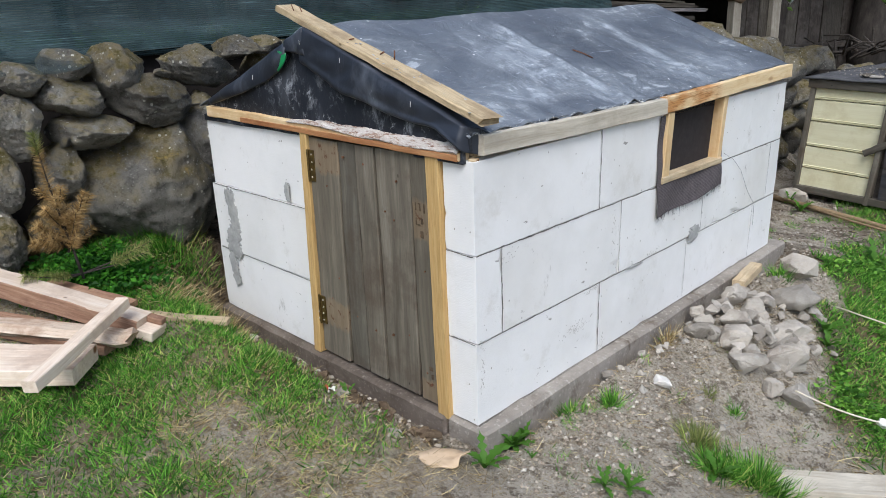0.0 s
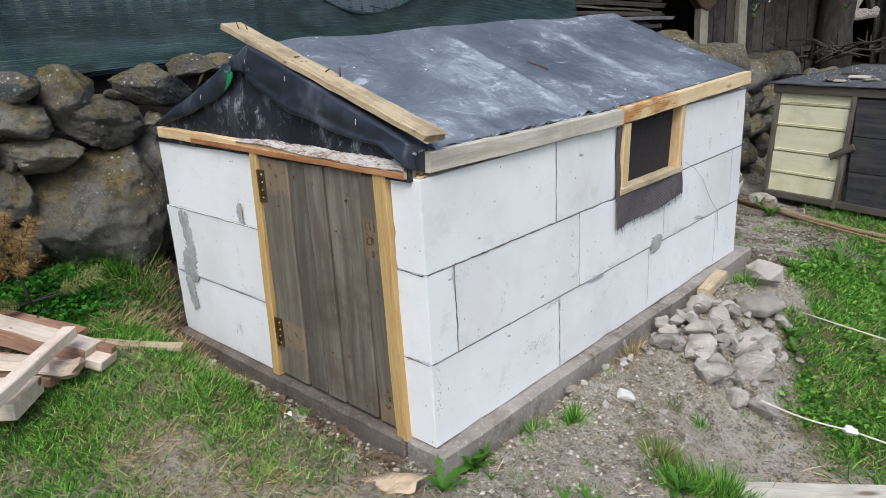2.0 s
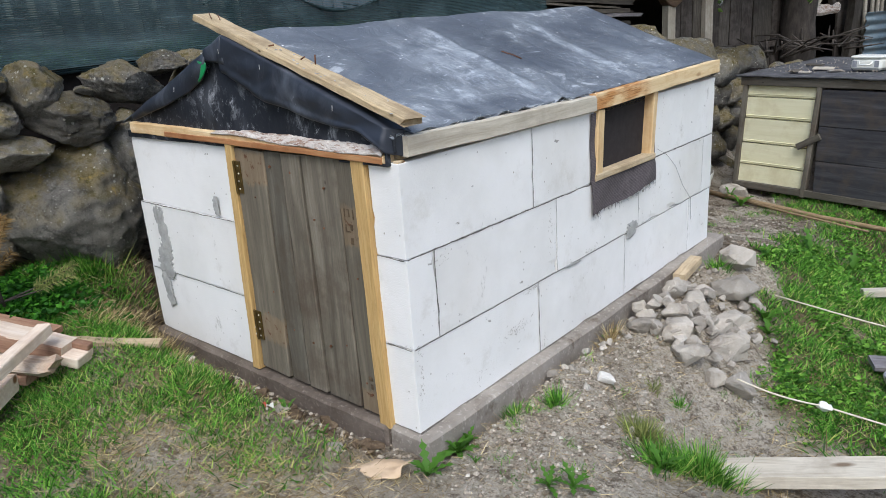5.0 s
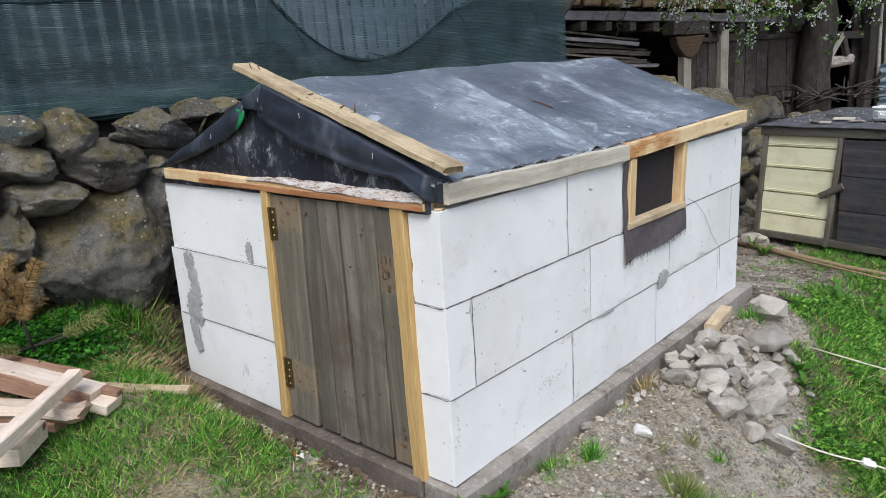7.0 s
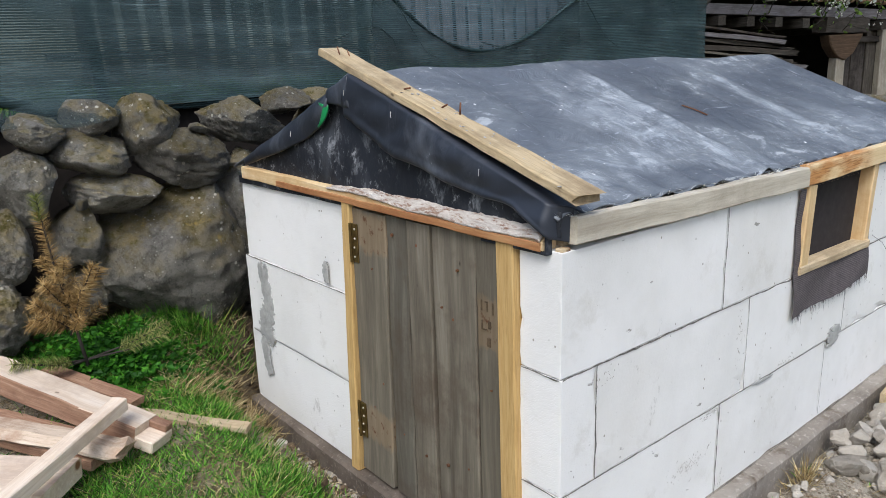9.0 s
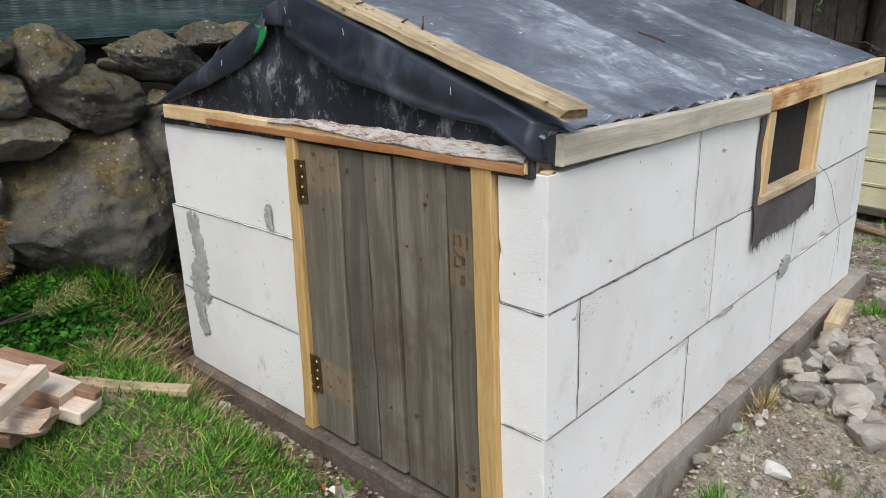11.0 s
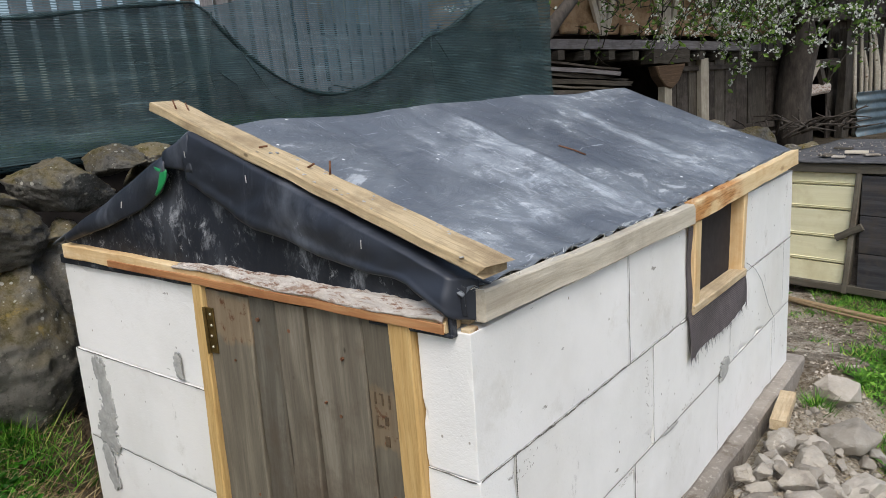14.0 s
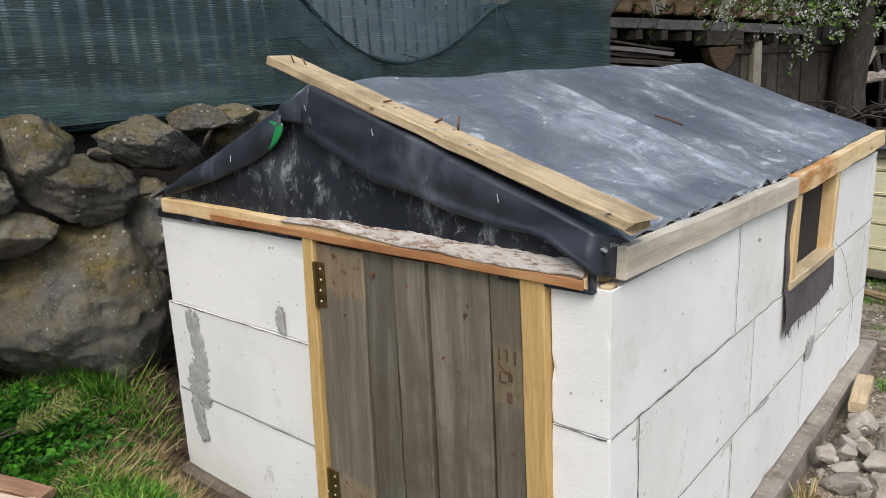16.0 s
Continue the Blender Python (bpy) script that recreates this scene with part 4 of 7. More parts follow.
part("screen", box_mesh((-0.032, 0.955, 0.5), (-0.030, 1.43, 0.745), 0), SCREEN_DARK, win, "dark insect screen behind the casing")


def flap(u, v):
    y = 0.925 + 0.49 * u - 0.006 * v * (1 - u) + 0.012 * v * u
    low = 0.388 + 0.024 * u + 0.004 * math.sin(9 * u) + 0.006 * nz(u, 0, 22)
    z = 0.52 + (low - 0.52) * v
    return Vector((0.004 + 0.012 * v + 0.005 * math.sin(7 * u + 3 * v), y, z))


thicken(part("screen_flap", sheet_mesh(flap, 30, 8), SCREEN, win, "frayed grey insect screen hanging below the window"), 0.0015)
thicken(part("screen_edge", sheet_mesh(lambda u, v: Vector((0.005 + 0.003 * math.sin(8 * v), 0.922 + 0.032 * u, 0.5 + 0.24 * v)), 4, 10), SCREEN, win), 0.0015)
thicken(part("screen_edge", sheet_mesh(lambda u, v: Vector((0.004, 1.408 + 0.028 * u * (1 - 0.4 * v), 0.43 + 0.15 * v)), 3, 10), SCREEN, win), 0.0015)

# boards along the eaves
beam("fascia", (0.002, 0.028, 0.7845), (0.008, 0.94, 0.772), 0.052, 0.024, PALE_GREY_WOOD, shed, "pale weathered eaves board", up=(1, 0, 0), seed=41, seg=12)
beam("fascia", (0.008, 0.935, 0.776), (0.008, 2.035, 0.797), 0.055, 0.026, EAVES_PINE, shed, "fresh pine eaves board, rust-stained above the window", up=(1, 0, 0), seed=42, seg=12)
beam("wall_plate", (-0.062, 0.03, 0.764), (-0.062, LY, 0.766), 0.08, 0.03, OLD_PINE, shed, seed=43)


def waney(bm, length):
    """Slant the upper front arris of a board off, more and more towards its far end."""
    for v in bm.verts:
        f = v.co.x / length
        if v.co.y > 0.005:
            v.co.y -= (0.003 + 0.016 * smooth01(0.35, 0.9, f)) * (1 if v.co.z > 0 else 0.15) * (f > 0.3)
    return bm


FA, FB = Vector((-1.283, 0.005, 0.7785)), Vector((-0.034, 0.005, 0.7655))
front = part("front_board", waney(beam_mesh((FB - FA).length, 0.037, 0.04, seg=24, seed=44, rough=0.001), (FB - FA).length), PINE, shed, "half-barked pine edging board above the door", along(FA, FB, (0, -1, 0)), centre=False)
# Darker orange-brown strip along the board's lower front.
beam("stained_edge", (-1.05, -0.0160, 0.7675), (-0.036, -0.0165, 0.7545), 0.017, 0.005, FRONT_PINE, front, "orange-brown lower face of the board", up=(0, -1, 0), seed=45, seg=14, rough=0.001, chamfer=0.0015)


def bark_f(u, v):
    x = -0.77 + 0.733 * u
    w = min(1.0, 5 * u, 30 * (1 - u) + 0.6)
    top = 0.7795 - 0.0104 * (x + 0.66) + 0.0125
    drop = (0.006 + 0.018 * smooth01(0.0, 0.7, u)) * (1 + 0.22 * nz(x, 0, 8))
    rough = 0.0026 * nz(x, v * 0.5, 36) + 0.002 * nz(x, v, 80) + 0.003 * nz(x, v * 0.1, 14)
    y = 0.024 - 0.043 * v
    bow = 0.004 * math.sin(math.pi * min(1.0, v * 1.05))
    return Vector((x, y - 0.4 * rough - 0.4 * bow, top - drop * v ** 1.4 + (rough + bow + 0.003) * w - 0.003 * (1 - w)))


thicken(part("bark_strip", sheet_mesh(bark_f, 150, 14), BARK, front, "pale flaking bark on the board's upper edge", smooth=True), 0.004)
# Dark strips add the thin shade line under the board; last one is sheet.
part("sheet_tuck", box_mesh((LX + 0.004, -0.008, 0.744), (-0.70, 0.02, 0.766), 0.002, 6, 0.003), GABLE_SHEET, shed, "dark sheet strip under the front board, drawing its thin shade line")
part("sheet_tuck", box_mesh((-0.20, -0.012, 0.739), (-0.024, 0.004, 0.7465), 0.002, 6, 0.001), GABLE_SHEET, shed, "dark sheet strip under the front board, drawing its thin shade line")
part("sheet_tuck", box_mesh((-0.0325, -0.011, 0.740), (-0.0245, 0.004, 0.778), 0.002, 4, 0.001), GABLE_SHEET, shed, "dark sheet tucked round the board's end")
part("wall_plate", box_mesh((-0.022, 0.006, 0.742), (-0.003, 0.03, 0.752), 0.002, 4, 0.001), OLD_PINE, shed, "sawn end of the wall plate")

# roof sheet over both slopes
RX, WX = -0.66, -1.36


def eave(y):
    return 0.808 - 0.010 * smooth01(0.0, 0.94, y) + 0.022 * smooth01(0.94, 2.04, y)


def roof_z(x, y):
    ridge = 1.064 + 0.012 * smooth01(0.03, 0.25, y) + 0.004 * y + 0.004 * math.cos(5.2 * y + 0.8) + 0.003 * math.sin(11 * y)
    if x > RX:
        f = (x - RX) / (0.0 - RX)
        z = ridge + (eave(y) - ridge) * f
    else:
        f = (RX - x) / (RX - WX)
        z = ridge + (0.79 - ridge) * f
    sag = -0.012 * math.sin(math.pi * min(f, 1.0)) * (0.6 + 0.4 * math.sin(4.1 * y + 1))
    wr = 0.006 * noise.noise(Vector((x * 5, y * 2.2, 1.0))) + 0.0035 * noise.noise(Vector((x * 3 + y * 6, y * 9 - x * 7, 4.0)))
    rid = 0.004 * math.sin(26 * (y - 0.7 * x)) * max(0.0, noise.noise(Vector((x * 2.0, y * 2.0, 9.0))))
    cr = -0.005 * (1 - abs(noise.noise(Vector((x * 2.2 + y * 2.4, y * 3.0 - x * 1.5, 3.0))))) ** 14
    puff = 0.008 * max(0.0, noise.noise(Vector((x * 4.0, y * 16.0, 5.0)))) * smooth01(0.6, 0.95, f)
    over = 0.005 * math.exp(-((y - 0.765) / 0.022) ** 2) + 0.004 * math.exp(-((y - 1.38) / 0.03) ** 2)
    return z + sag + (wr + rid + cr + puff + over * (x > RX)) * min(1.0, 4 * f + 0.3)


def dust_at(x, y):
    """Pale dust washed down beside the two rafters that the sheet lies over."""
    along_slope = smooth01(-0.62, -0.45, x) * smooth01(-0.02, -0.12, x)
    d = 0.9 * along_slope * smooth01(0.772, 0.762, y) * math.exp(-(0.765 - y) / 0.09) if y < 0.772 else 0.0
    for cx, cy, rx, ry, k in ((-0.24, 0.62, 0.12, 0.09, 1.0), (-0.17, 0.41, 0.07, 0.10, 0.9), (-0.40, 0.60, 0.14, 0.14, 0.5), (-0.10, 0.72, 0.10, 0.12, 0.5), (-0.49, 1.39, 0.07, 0.05, 1.0), (-0.30, 1.34, 0.26, 0.045, 0.7), (-0.08, 1.33, 0.09, 0.09, 0.7), (-0.20, 1.22, 0.07, 0.10, 0.5), (-0.14, 1.62, 0.12, 0.18, 0.4), (-0.1, 0.2, 0.06, 0.1, 0.5)):
        d = max(d, k * math.exp(-((x - cx) / rx) ** 2 - ((y - cy) / ry) ** 2))
    return d


def roof_f(u, v):
    x = -0.006 - 1.35 * u
    y = -0.004 + 2.06 * v
    z = roof_z(x, y)
    if u < 0.03:
        z += 0.004 * math.sin(60 * y) * (0.03 - u) / 0.03
    return Vector((x, y, z))


roof = thicken(part("roof_sheet", sheet_mesh(roof_f, 120, 190), SHEET, shed, "dusty black plastic roof sheet, base paled for sky reflection", smooth=True), 0.003)
dust_layer = roof.data.attributes.new("dust", "FLOAT", "POINT")
for v in roof.data.vertices:
    p = WORLD[roof] @ v.co
    dust_layer.data[v.index].value = dust_at(p.x, p.y)
part("rafter_gable", box_mesh((-1.31, 0.04, 0.752), (-0.02, 0.06, 0.785), 0.002), DARK_WOOD, shed)


def slope(x):
    return 1.056 - 0.372 * (x + 0.647) if x > -0.647 else 1.056 + 0.391 * (x + 0.647)


def broken(points, x):
    """Height of a bent edge, given by its corners, at x."""
    for (a, za), (b, zb) in zip(points, points[1:]):
        if x <= b:
            f = max(0.0, (x - a) / (b - a))
            return za + (zb - za) * f
    return points[-1][1]


def gable_f(u, v):
    x = -1.315 + 1.31 * u
    top = slope(x) + 0.001
    low = 0.785 - 0.012 * u
    z = low + (top - low) * v
    y = 0.006 - 0.005 * nz(x, z, 5) - 0.006 * math.sin(7 * x + 9 * z) * (1 - v) * v * 3 - 0.003 * abs(nz(x * 3 + z, z, 6, 3))
    return Vector((x, y, z))


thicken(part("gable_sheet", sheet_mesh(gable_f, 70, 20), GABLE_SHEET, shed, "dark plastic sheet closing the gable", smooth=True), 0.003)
RIGHT_EDGE = ((-0.67, 0.966), (-0.6, 0.937), (-0.5, 0.897), (-0.4, 0.870), (-0.3, 0.846), (-0.2, 0.832), (-0.1, 0.816), (-0.03, 0.784), (0.004, 0.748))
LEFT_EDGE = ((-1.26, 0.802), (-1.0, 0.862), (-0.87, 0.902), (-0.77, 0.946), (-0.73, 0.985))


def right_flap(u, v):
    x = -0.668 + 0.672 * u
    hi = slope(x) + 0.010
    lo = broken(RIGHT_EDGE, x) + 0.003 * math.sin(17 * u)
    if v < 0.15:
        turn = smooth01(0.955, 1.0, u)
        return Vector((x - 0.006 * turn, 0.07 - (0.08 - 0.044 * turn) * v / 0.15, hi + (0.003 - 0.02 * smooth01(0.85, 1, u)) * (1 - v / 0.15)))
    v = (v - 0.15) / 0.85
    z = hi + (lo - hi) * v
    fold = math.exp(-((v - 0.9) / 0.09) ** 2)
    y = -0.010 - 0.006 * math.sin(math.pi * v * 0.8) - 0.004 * nz(x, z, 9) - 0.003 * fold - 0.003 * math.sin(11 * u + 4 * v) - 0.002 * math.sin(31 * u + 5 * v) * v - 0.004 * smooth01(0.8, 1, u)
    y -= 0.004 * nz(x * 2 + z * 3, z * 5, 4, 8) + 0.004 * nz(x * 3 - z * 2, z * 4, 7, 3)
    turn = smooth01(0.955, 1.0, u)
    return Vector((x - 0.006 * turn, y + (0.034 - y) * turn, z + 0.010 * turn * v))


def left_flap(u, v):
    x = -0.735 - 0.52 * u
    hi = slope(x) + 0.006
    lo = broken(LEFT_EDGE, x)
    z = hi + (lo - hi) * v
    y = -0.008 - 0.011 * math.sin(math.pi * v * 0.85) - 0.003 * math.sin(9 * u + 3 * v) - 0.004 * nz(x, z, 12)
    return Vector((x, y, z))


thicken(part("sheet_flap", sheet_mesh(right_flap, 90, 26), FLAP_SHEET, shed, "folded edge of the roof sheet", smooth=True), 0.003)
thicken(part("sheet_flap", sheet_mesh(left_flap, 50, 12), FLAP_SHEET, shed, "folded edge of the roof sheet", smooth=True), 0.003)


def patch_f(u, v):
    x = -0.745 + 0.10 * u
    z = slope(x) + 0.011
    if v < 0.3:
        return Vector((x, 0.05 - 0.062 * v / 0.3, z))
    s = (v - 0.3) / 0.7
    return Vector((x + 0.004 * s, -0.014 - 0.004 * math.sin(2.5 * s) - 0.002 * math.sin(9 * u), z - (0.03 + 0.05 * u) * s))


thicken(part("sheet_patch", sheet_mesh(patch_f, 12, 12), FLAP_SHEET, shed, "sheet folded over the gable's peak", smooth=True), 0.002)
part("eave_roll", tube_mesh([(-0.014, 0.09 + 1.94 * i / 160, eave(0.09 + 1.94 * i / 160) + 0.005 + 0.003 * noise.noise(Vector((i * 0.33, 2, 0)))) for i in range(161)], [0.003 + 0.005 * max(0.0, noise.noise(Vector((i * 0.21, 7, 0)))) for i in range(161)], 7), SHEET, shed, "gathered edge of the roof sheet along the eaves", smooth=True)

# cover board laid along the front verge
VA, VB = Vector((-0.785, 0.030, 1.121)), Vector((0.045, 0.030, 0.843))
cover = beam("verge_board", VA, VB, 0.07, 0.02, VERGE_WOOD, shed, "old pine board nailed along the front verge", seed=51, seg=14, ragged=0.022, rough=0.0012)

# ---- shade net on the terrace ----
SITE[0] = TERRACE
net = thing("shade_net", (-1.9, 0.5, 1.0), "dark green knitted shade net hung in folds above the stone wall", "shade net")


def net_low(y):
    return 1.045 + 0.015 * math.sin(3.1 * y + 0.5) + 0.05 * smooth01(-0.42, -0.6, y) - 0.02 - 0.035 * smooth01(-0.3, 0.0, y) - 0.045 * smooth01(0.55, 0.9, y)


def swag(y):
    """Upper edge of the folded layer."""
    if y < 0.92:
        return 1.455 + 0.085 * smooth01(-0.4, 0.92, y) ** 2
    if y < 2.3:
        f = (y - 0.92) / 1.38
        return 1.54 - 0.12 * f - 0.33 * math.sin(math.pi * f ** 0.85)
    f = (y - 2.3) / 1.4
    return 1.42 + 0.22 * smooth01(0.0, 0.5, f)


def net_back(u, v):
    y = -3.5 + 7.08 * u
    hi = 1.66 + 0.05 * smooth01(0.9, -1.5, y) - 0.12 * math.exp(-((y - 0.98) / 0.35) ** 2) + 0.06 * smooth01(1.4, 3.0, y)
    lo = net_low(y)
    z = lo + (hi - lo) * v
    x = -1.93 - 0.05 * v + 0.02 * nz(y, z, 2.5) + 0.006 * math.sin(18 * y + 3 * z) * (1 - v)
    return Vector((x, y, z))


def net_fold(u, v):
    y = -3.5 + 7.08 * u
    hi, lo = swag(y), net_low(y) - 0.01
    z = lo + (hi - lo) * v
    x = -1.90 + 0.03 * nz(y, z, 3.1, 4) + 0.02 * nz(y * 1.0 + z, z * 0.4, 9, 2) + 0.014 * math.sin(14 * y + 6 * z) * (1 - v) + 0.04 * math.exp(-((v - 0.05) / 0.12) ** 2)
    return Vector((x, y, z))


part("net_panel", sheet_mesh(net_back, 140, 24), NET, net, smooth=True)
part("folded_layer", sheet_mesh(net_fold, 160, 20), NET_DENSE, net, "doubled layer hanging in swags, coloured darker for shade", smooth=True)


def hem(off, amp, o):
    pts = []
    for i in range(90):
        y = -3.4 + 6.95 * i / 89
        pts.append((-1.865 + 0.012 * nz(y, o, 4), y, net_low(y) + off + amp * nz(y, o, 3.0)))
    return pts


part("hem_roll", tube_mesh(hem(0.0, 0.012, 1.0), [0.016 + 0.007 * math.sin(i * 0.7) for i in range(90)], 8), NET_DENSE, net, "rolled lower hem of the net", smooth=True)
part("swag_edge", tube_mesh([(-1.885 + 0.01 * nz(y, 3, 4), y, swag(y) - 0.004) for y in [-3.4 + 6.8 * i / 119 for i in range(120)]], [0.008 + 0.004 * math.sin(i * 0.9) for i in range(120)], 6), NET_DENSE, net, "gathered dark edge of the swag", smooth=True)


def skirt(u, v):
    y = -3.0 + 3.05 * u
    k = smooth01(-0.02, -0.4, y)
    hi, lo = 1.05 - 0.03 * smooth01(-0.42, -0.55, y) + 0.01 * math.sin(9 * y), 1.035 - 0.06 * k + 0.012 * nz(y, 0, 6)
    z = hi + (lo - hi) * v
    x = -1.86 + (0.08 + 0.27 * math.sin(1.57 * v) * (1 + 0.35 * nz(y, 0.0, 5.0))) * k + 0.012 * nz(y, v, 5)
    return Vector((x, y, z))


part("net_skirt", sheet_mesh(skirt, 90, 12), NET_FLAT, net, "loose lower strip of net lying over the top stones", smooth=True)
for k, pts in enumerate((((0.72, 1.22), (0.84, 1.265), (0.95, 1.27), (1.02, 1.22), (1.06, 1.12)), ((0.95, 1.50), (0.93, 1.4), (0.90, 1.27), (0.93, 1.15)), ((1.0, 1.45), (1.1, 1.3), (1.2, 1.16), (1.32, 1.1)), ((1.55, 1.19), (1.8, 1.14), (2.05, 1.16), (2.25, 1.3)), ((2.3, 1.42), (2.28, 1.28), (2.3, 1.1)), ((2.33, 1.4), (2.5, 1.2), (2.7, 1.1)))):
    line = []
    for a, b in zip(pts, pts[1:]):
        for i in range(6):
            f = i / 6
            line.append((-1.868 + 0.004 * (k % 2), a[0] + (b[0] - a[0]) * f, a[1] + (b[1] - a[1]) * f))
    part("pleat", tube_mesh(line, [0.0034 - 0.002 * i / len(line) + 0.0006 * math.sin(i) for i in range(len(line))], 6), NET_DENSE, net, "gathered pleat in the net", smooth=True)
for y in (-0.2, 0.95, 2.3):
    part("post", tube_mesh([(-1.99, y, 0.9), (-1.985, y - 0.03, 1.62)], 0.022, 8), DARK_WOOD, net, "dark wooden post holding the net")

# ---- picket fence behind the net ----
fence = thing("picket_fence", (-3.4, 1, 1.0), "grey wooden picket fence behind the net", "fence")
rng = random.Random(9)
for i in range(33):
    y = 0.1 + i * 0.125
    beam("picket", (-3.4 + rng.uniform(-0.01, 0.01), y, 0.9), (-3.4, y + rng.uniform(-0.01, 0.01), 2.15 + rng.uniform(-0.06, 0.06)), 0.085, 0.02, PICKET_WOOD, fence, up=(1, 0, 0), seed=600 + i, seg=2)
for z in (1.25, 1.9):
    beam("rail", (-3.43, -0.1, z), (-3.43, 4.2, z), 0.06, 0.04, PICKET_WOOD, fence, up=(0, 0, 1), seed=700)

# ---- hen coop behind the shed ----
SITE[0] = AT_SHED
coop = thing("hen_coop", (-0.2, 5.0, -0.43), "low wooden hen coop with cream boards and a dark door", "hen coop")
cd = Vector((1.43, -0.35, 0)).normalized()
CA = Vector((-0.1, 4.31, -0.335)) - cd * 0.565
cn = Vector((-cd.y, cd.x, 0))
CM = Matrix((cd, cn, (0, 0, 1))).transposed().to_4x4()
CM.translation = CA


def cbox(name, lo, hi, material, parent=coop, label="", **more):
    return part(name, box_mesh(lo, hi, **more), material, parent, label, CM, centre=False)


cbox("body", (0.015, 0.02, 0.02), (1.3, 1.15, 0.80), DARK_WOOD, chamfer=0.004)
for i, (a, b) in enumerate(((0.702, 0.785), (0.543, 0.698), (0.356, 0.539), (0.189, 0.352), (0.03, 0.185))):
    lean = 0.06 * ((a + b) / 2 - 0.78)
    bm = beam_mesh(0.525, b - a, 0.02, 0.004, 4, 0.0008, 0, 800 + i)
    part("cream_board", bm, CREAM_PAINT, coop, "cream-painted cladding board", CM @ Matrix.Translation((0.028 + lean, 0.008, (a + b) / 2)) @ pose(0, 0, 0, 90, 0, 0), centre=False)
    if i < 4:
        for up in (0.010, 0.020):
            bm = beam_mesh(0.525, 0.005, 0.012, 0.002, 2, 0.0004, 0, 820 + i)
            part("bead", bm, CREAM_PAINT, coop, "", CM @ Matrix.Translation((0.028 + lean, -0.003, a + up)) @ pose(0, 0, 0, 90, 0, 0), centre=False)


def cbeam(name, a, b, w, t, material, label="", seed=0, up=None):
    return beam(name, CM @ Vector(a), CM @ Vector(b), w, t, material, coop, label, up=up or -cn, seed=seed)


cbeam("corner_post", (-0.035, 0.0, 0.0), (0.012, 0.0, 0.80), 0.035, 0.05, GREY_WOOD, "weathered corner post", 1)
cbeam("middle_post", (0.515, -0.006, 0.0), (0.573, -0.006, 0.79), 0.034, 0.05, GREY_WOOD, "", 2)
cbeam("top_rail", (-0.02, -0.008, 0.817), (1.32, -0.008, 0.817), 0.06, 0.05, GREY_WOOD, "", 3)
cbeam("bottom_rail", (-0.02, -0.006, 0.03), (1.32, -0.006, 0.03), 0.05, 0.05, GREY_WOOD, "", 4)
cdoor = cbox("door", (0.59, -0.012, 0.03), (1.225, 0.0, 0.775), BLACK_BOARD, label="blackened coop door of wide boards", chamfer=0.003)
for i, (a, b) in enumerate(((0.035, 0.275), (0.28, 0.52), (0.525, 0.772))):
    bm = beam_mesh(0.63, b - a, 0.014, 0.003, 5, 0.001, 0, 840 + i)
    part("board", bm, BLACK_BOARD, cdoor, "", CM @ Matrix.Translation((0.592, -0.02, (a + b) / 2)) @ pose(0, 0, 0, 90, 0, 0), centre=False)
cbeam("turn_latch", (0.455, -0.035, 0.365), (0.612, -0.04, 0.455), 0.045, 0.02, GREY_WOOD, "wooden turn-button latch", 6)
cbeam("end_panel", (1.27, -0.005, 0.0), (1.27, -0.005, 0.8), 0.07, 0.03, PALE_GREY_WOOD, "", 7)


def coop_roof(u, v):
    x, y = -0.06 + 1.45 * u, -0.05 + 1.3 * v
    return CM @ Vector((x, y, 0.856 + 0.03 * v + 0.006 * nz(x, y, 5)))


thicken(part("roof_felt", sheet_mesh(coop_roof, 30, 30), FELT, coop, "worn grey roofing felt strewn with bits", smooth=True), 0.012)


def roof_chip(x, y, w, d, a, material, label):
    bm = box_mesh((-w / 2, -d / 2, 0), (w / 2, d / 2, 0.012), 0.003, 2, 0.004, x * 30)
    ob = part("broken_tile", bm, material, None, "", CM @ pose(x, y, 0.871 + 0.03 * y, 3, 2, a), centre=False)
    return tagged(ob, label, "tile shard", "shards on the coop roof")


for x, y, w, d, a, mt in ((0.42, 0.3, 0.14, 0.09, 20, PALE_GREY_WOOD), (0.30, 0.14, 0.09, 0.07, -30, GREY_WOOD), (0.40, 0.08, 0.08, 0.05, 10, RUBBLE), (0.55, 0.2, 0.1, 0.04, 50, RUBBLE), (0.25, 0.5, 0.12, 0.05, 5, GREY_WOOD), (1.2, 0.05, 0.22, 0.08, 8, BLACK_BOARD)):
    roof_chip(x, y, w, d, a, mt, "broken grey shard lying on the coop roof")
rng = random.Random(21)
vv, ff = [], []
for _ in range(260):
    p = CM @ Vector((rng.uniform(0, 1.3), rng.uniform(0, 1.1), 0.875))
    s, a = rng.uniform(0.003, 0.009), rng.uniform(0, 6)
    b0 = len(vv)
    vv += [p + Vector((s * math.cos(a + k * 2.1), s * math.sin(a + k * 2.1), 0.03 * 0.3)) for k in range(3)] + [p + Vector((0, 0, s + 0.012))]
    ff += [(b0, b0 + 1, b0 + 3), (b0 + 1, b0 + 2, b0 + 3), (b0 + 2, b0, b0 + 3)]
tagged(raw("roof_litter", vv, ff, RUBBLE), "pale grit scattered on the coop roof", "grit", kind="stuff")

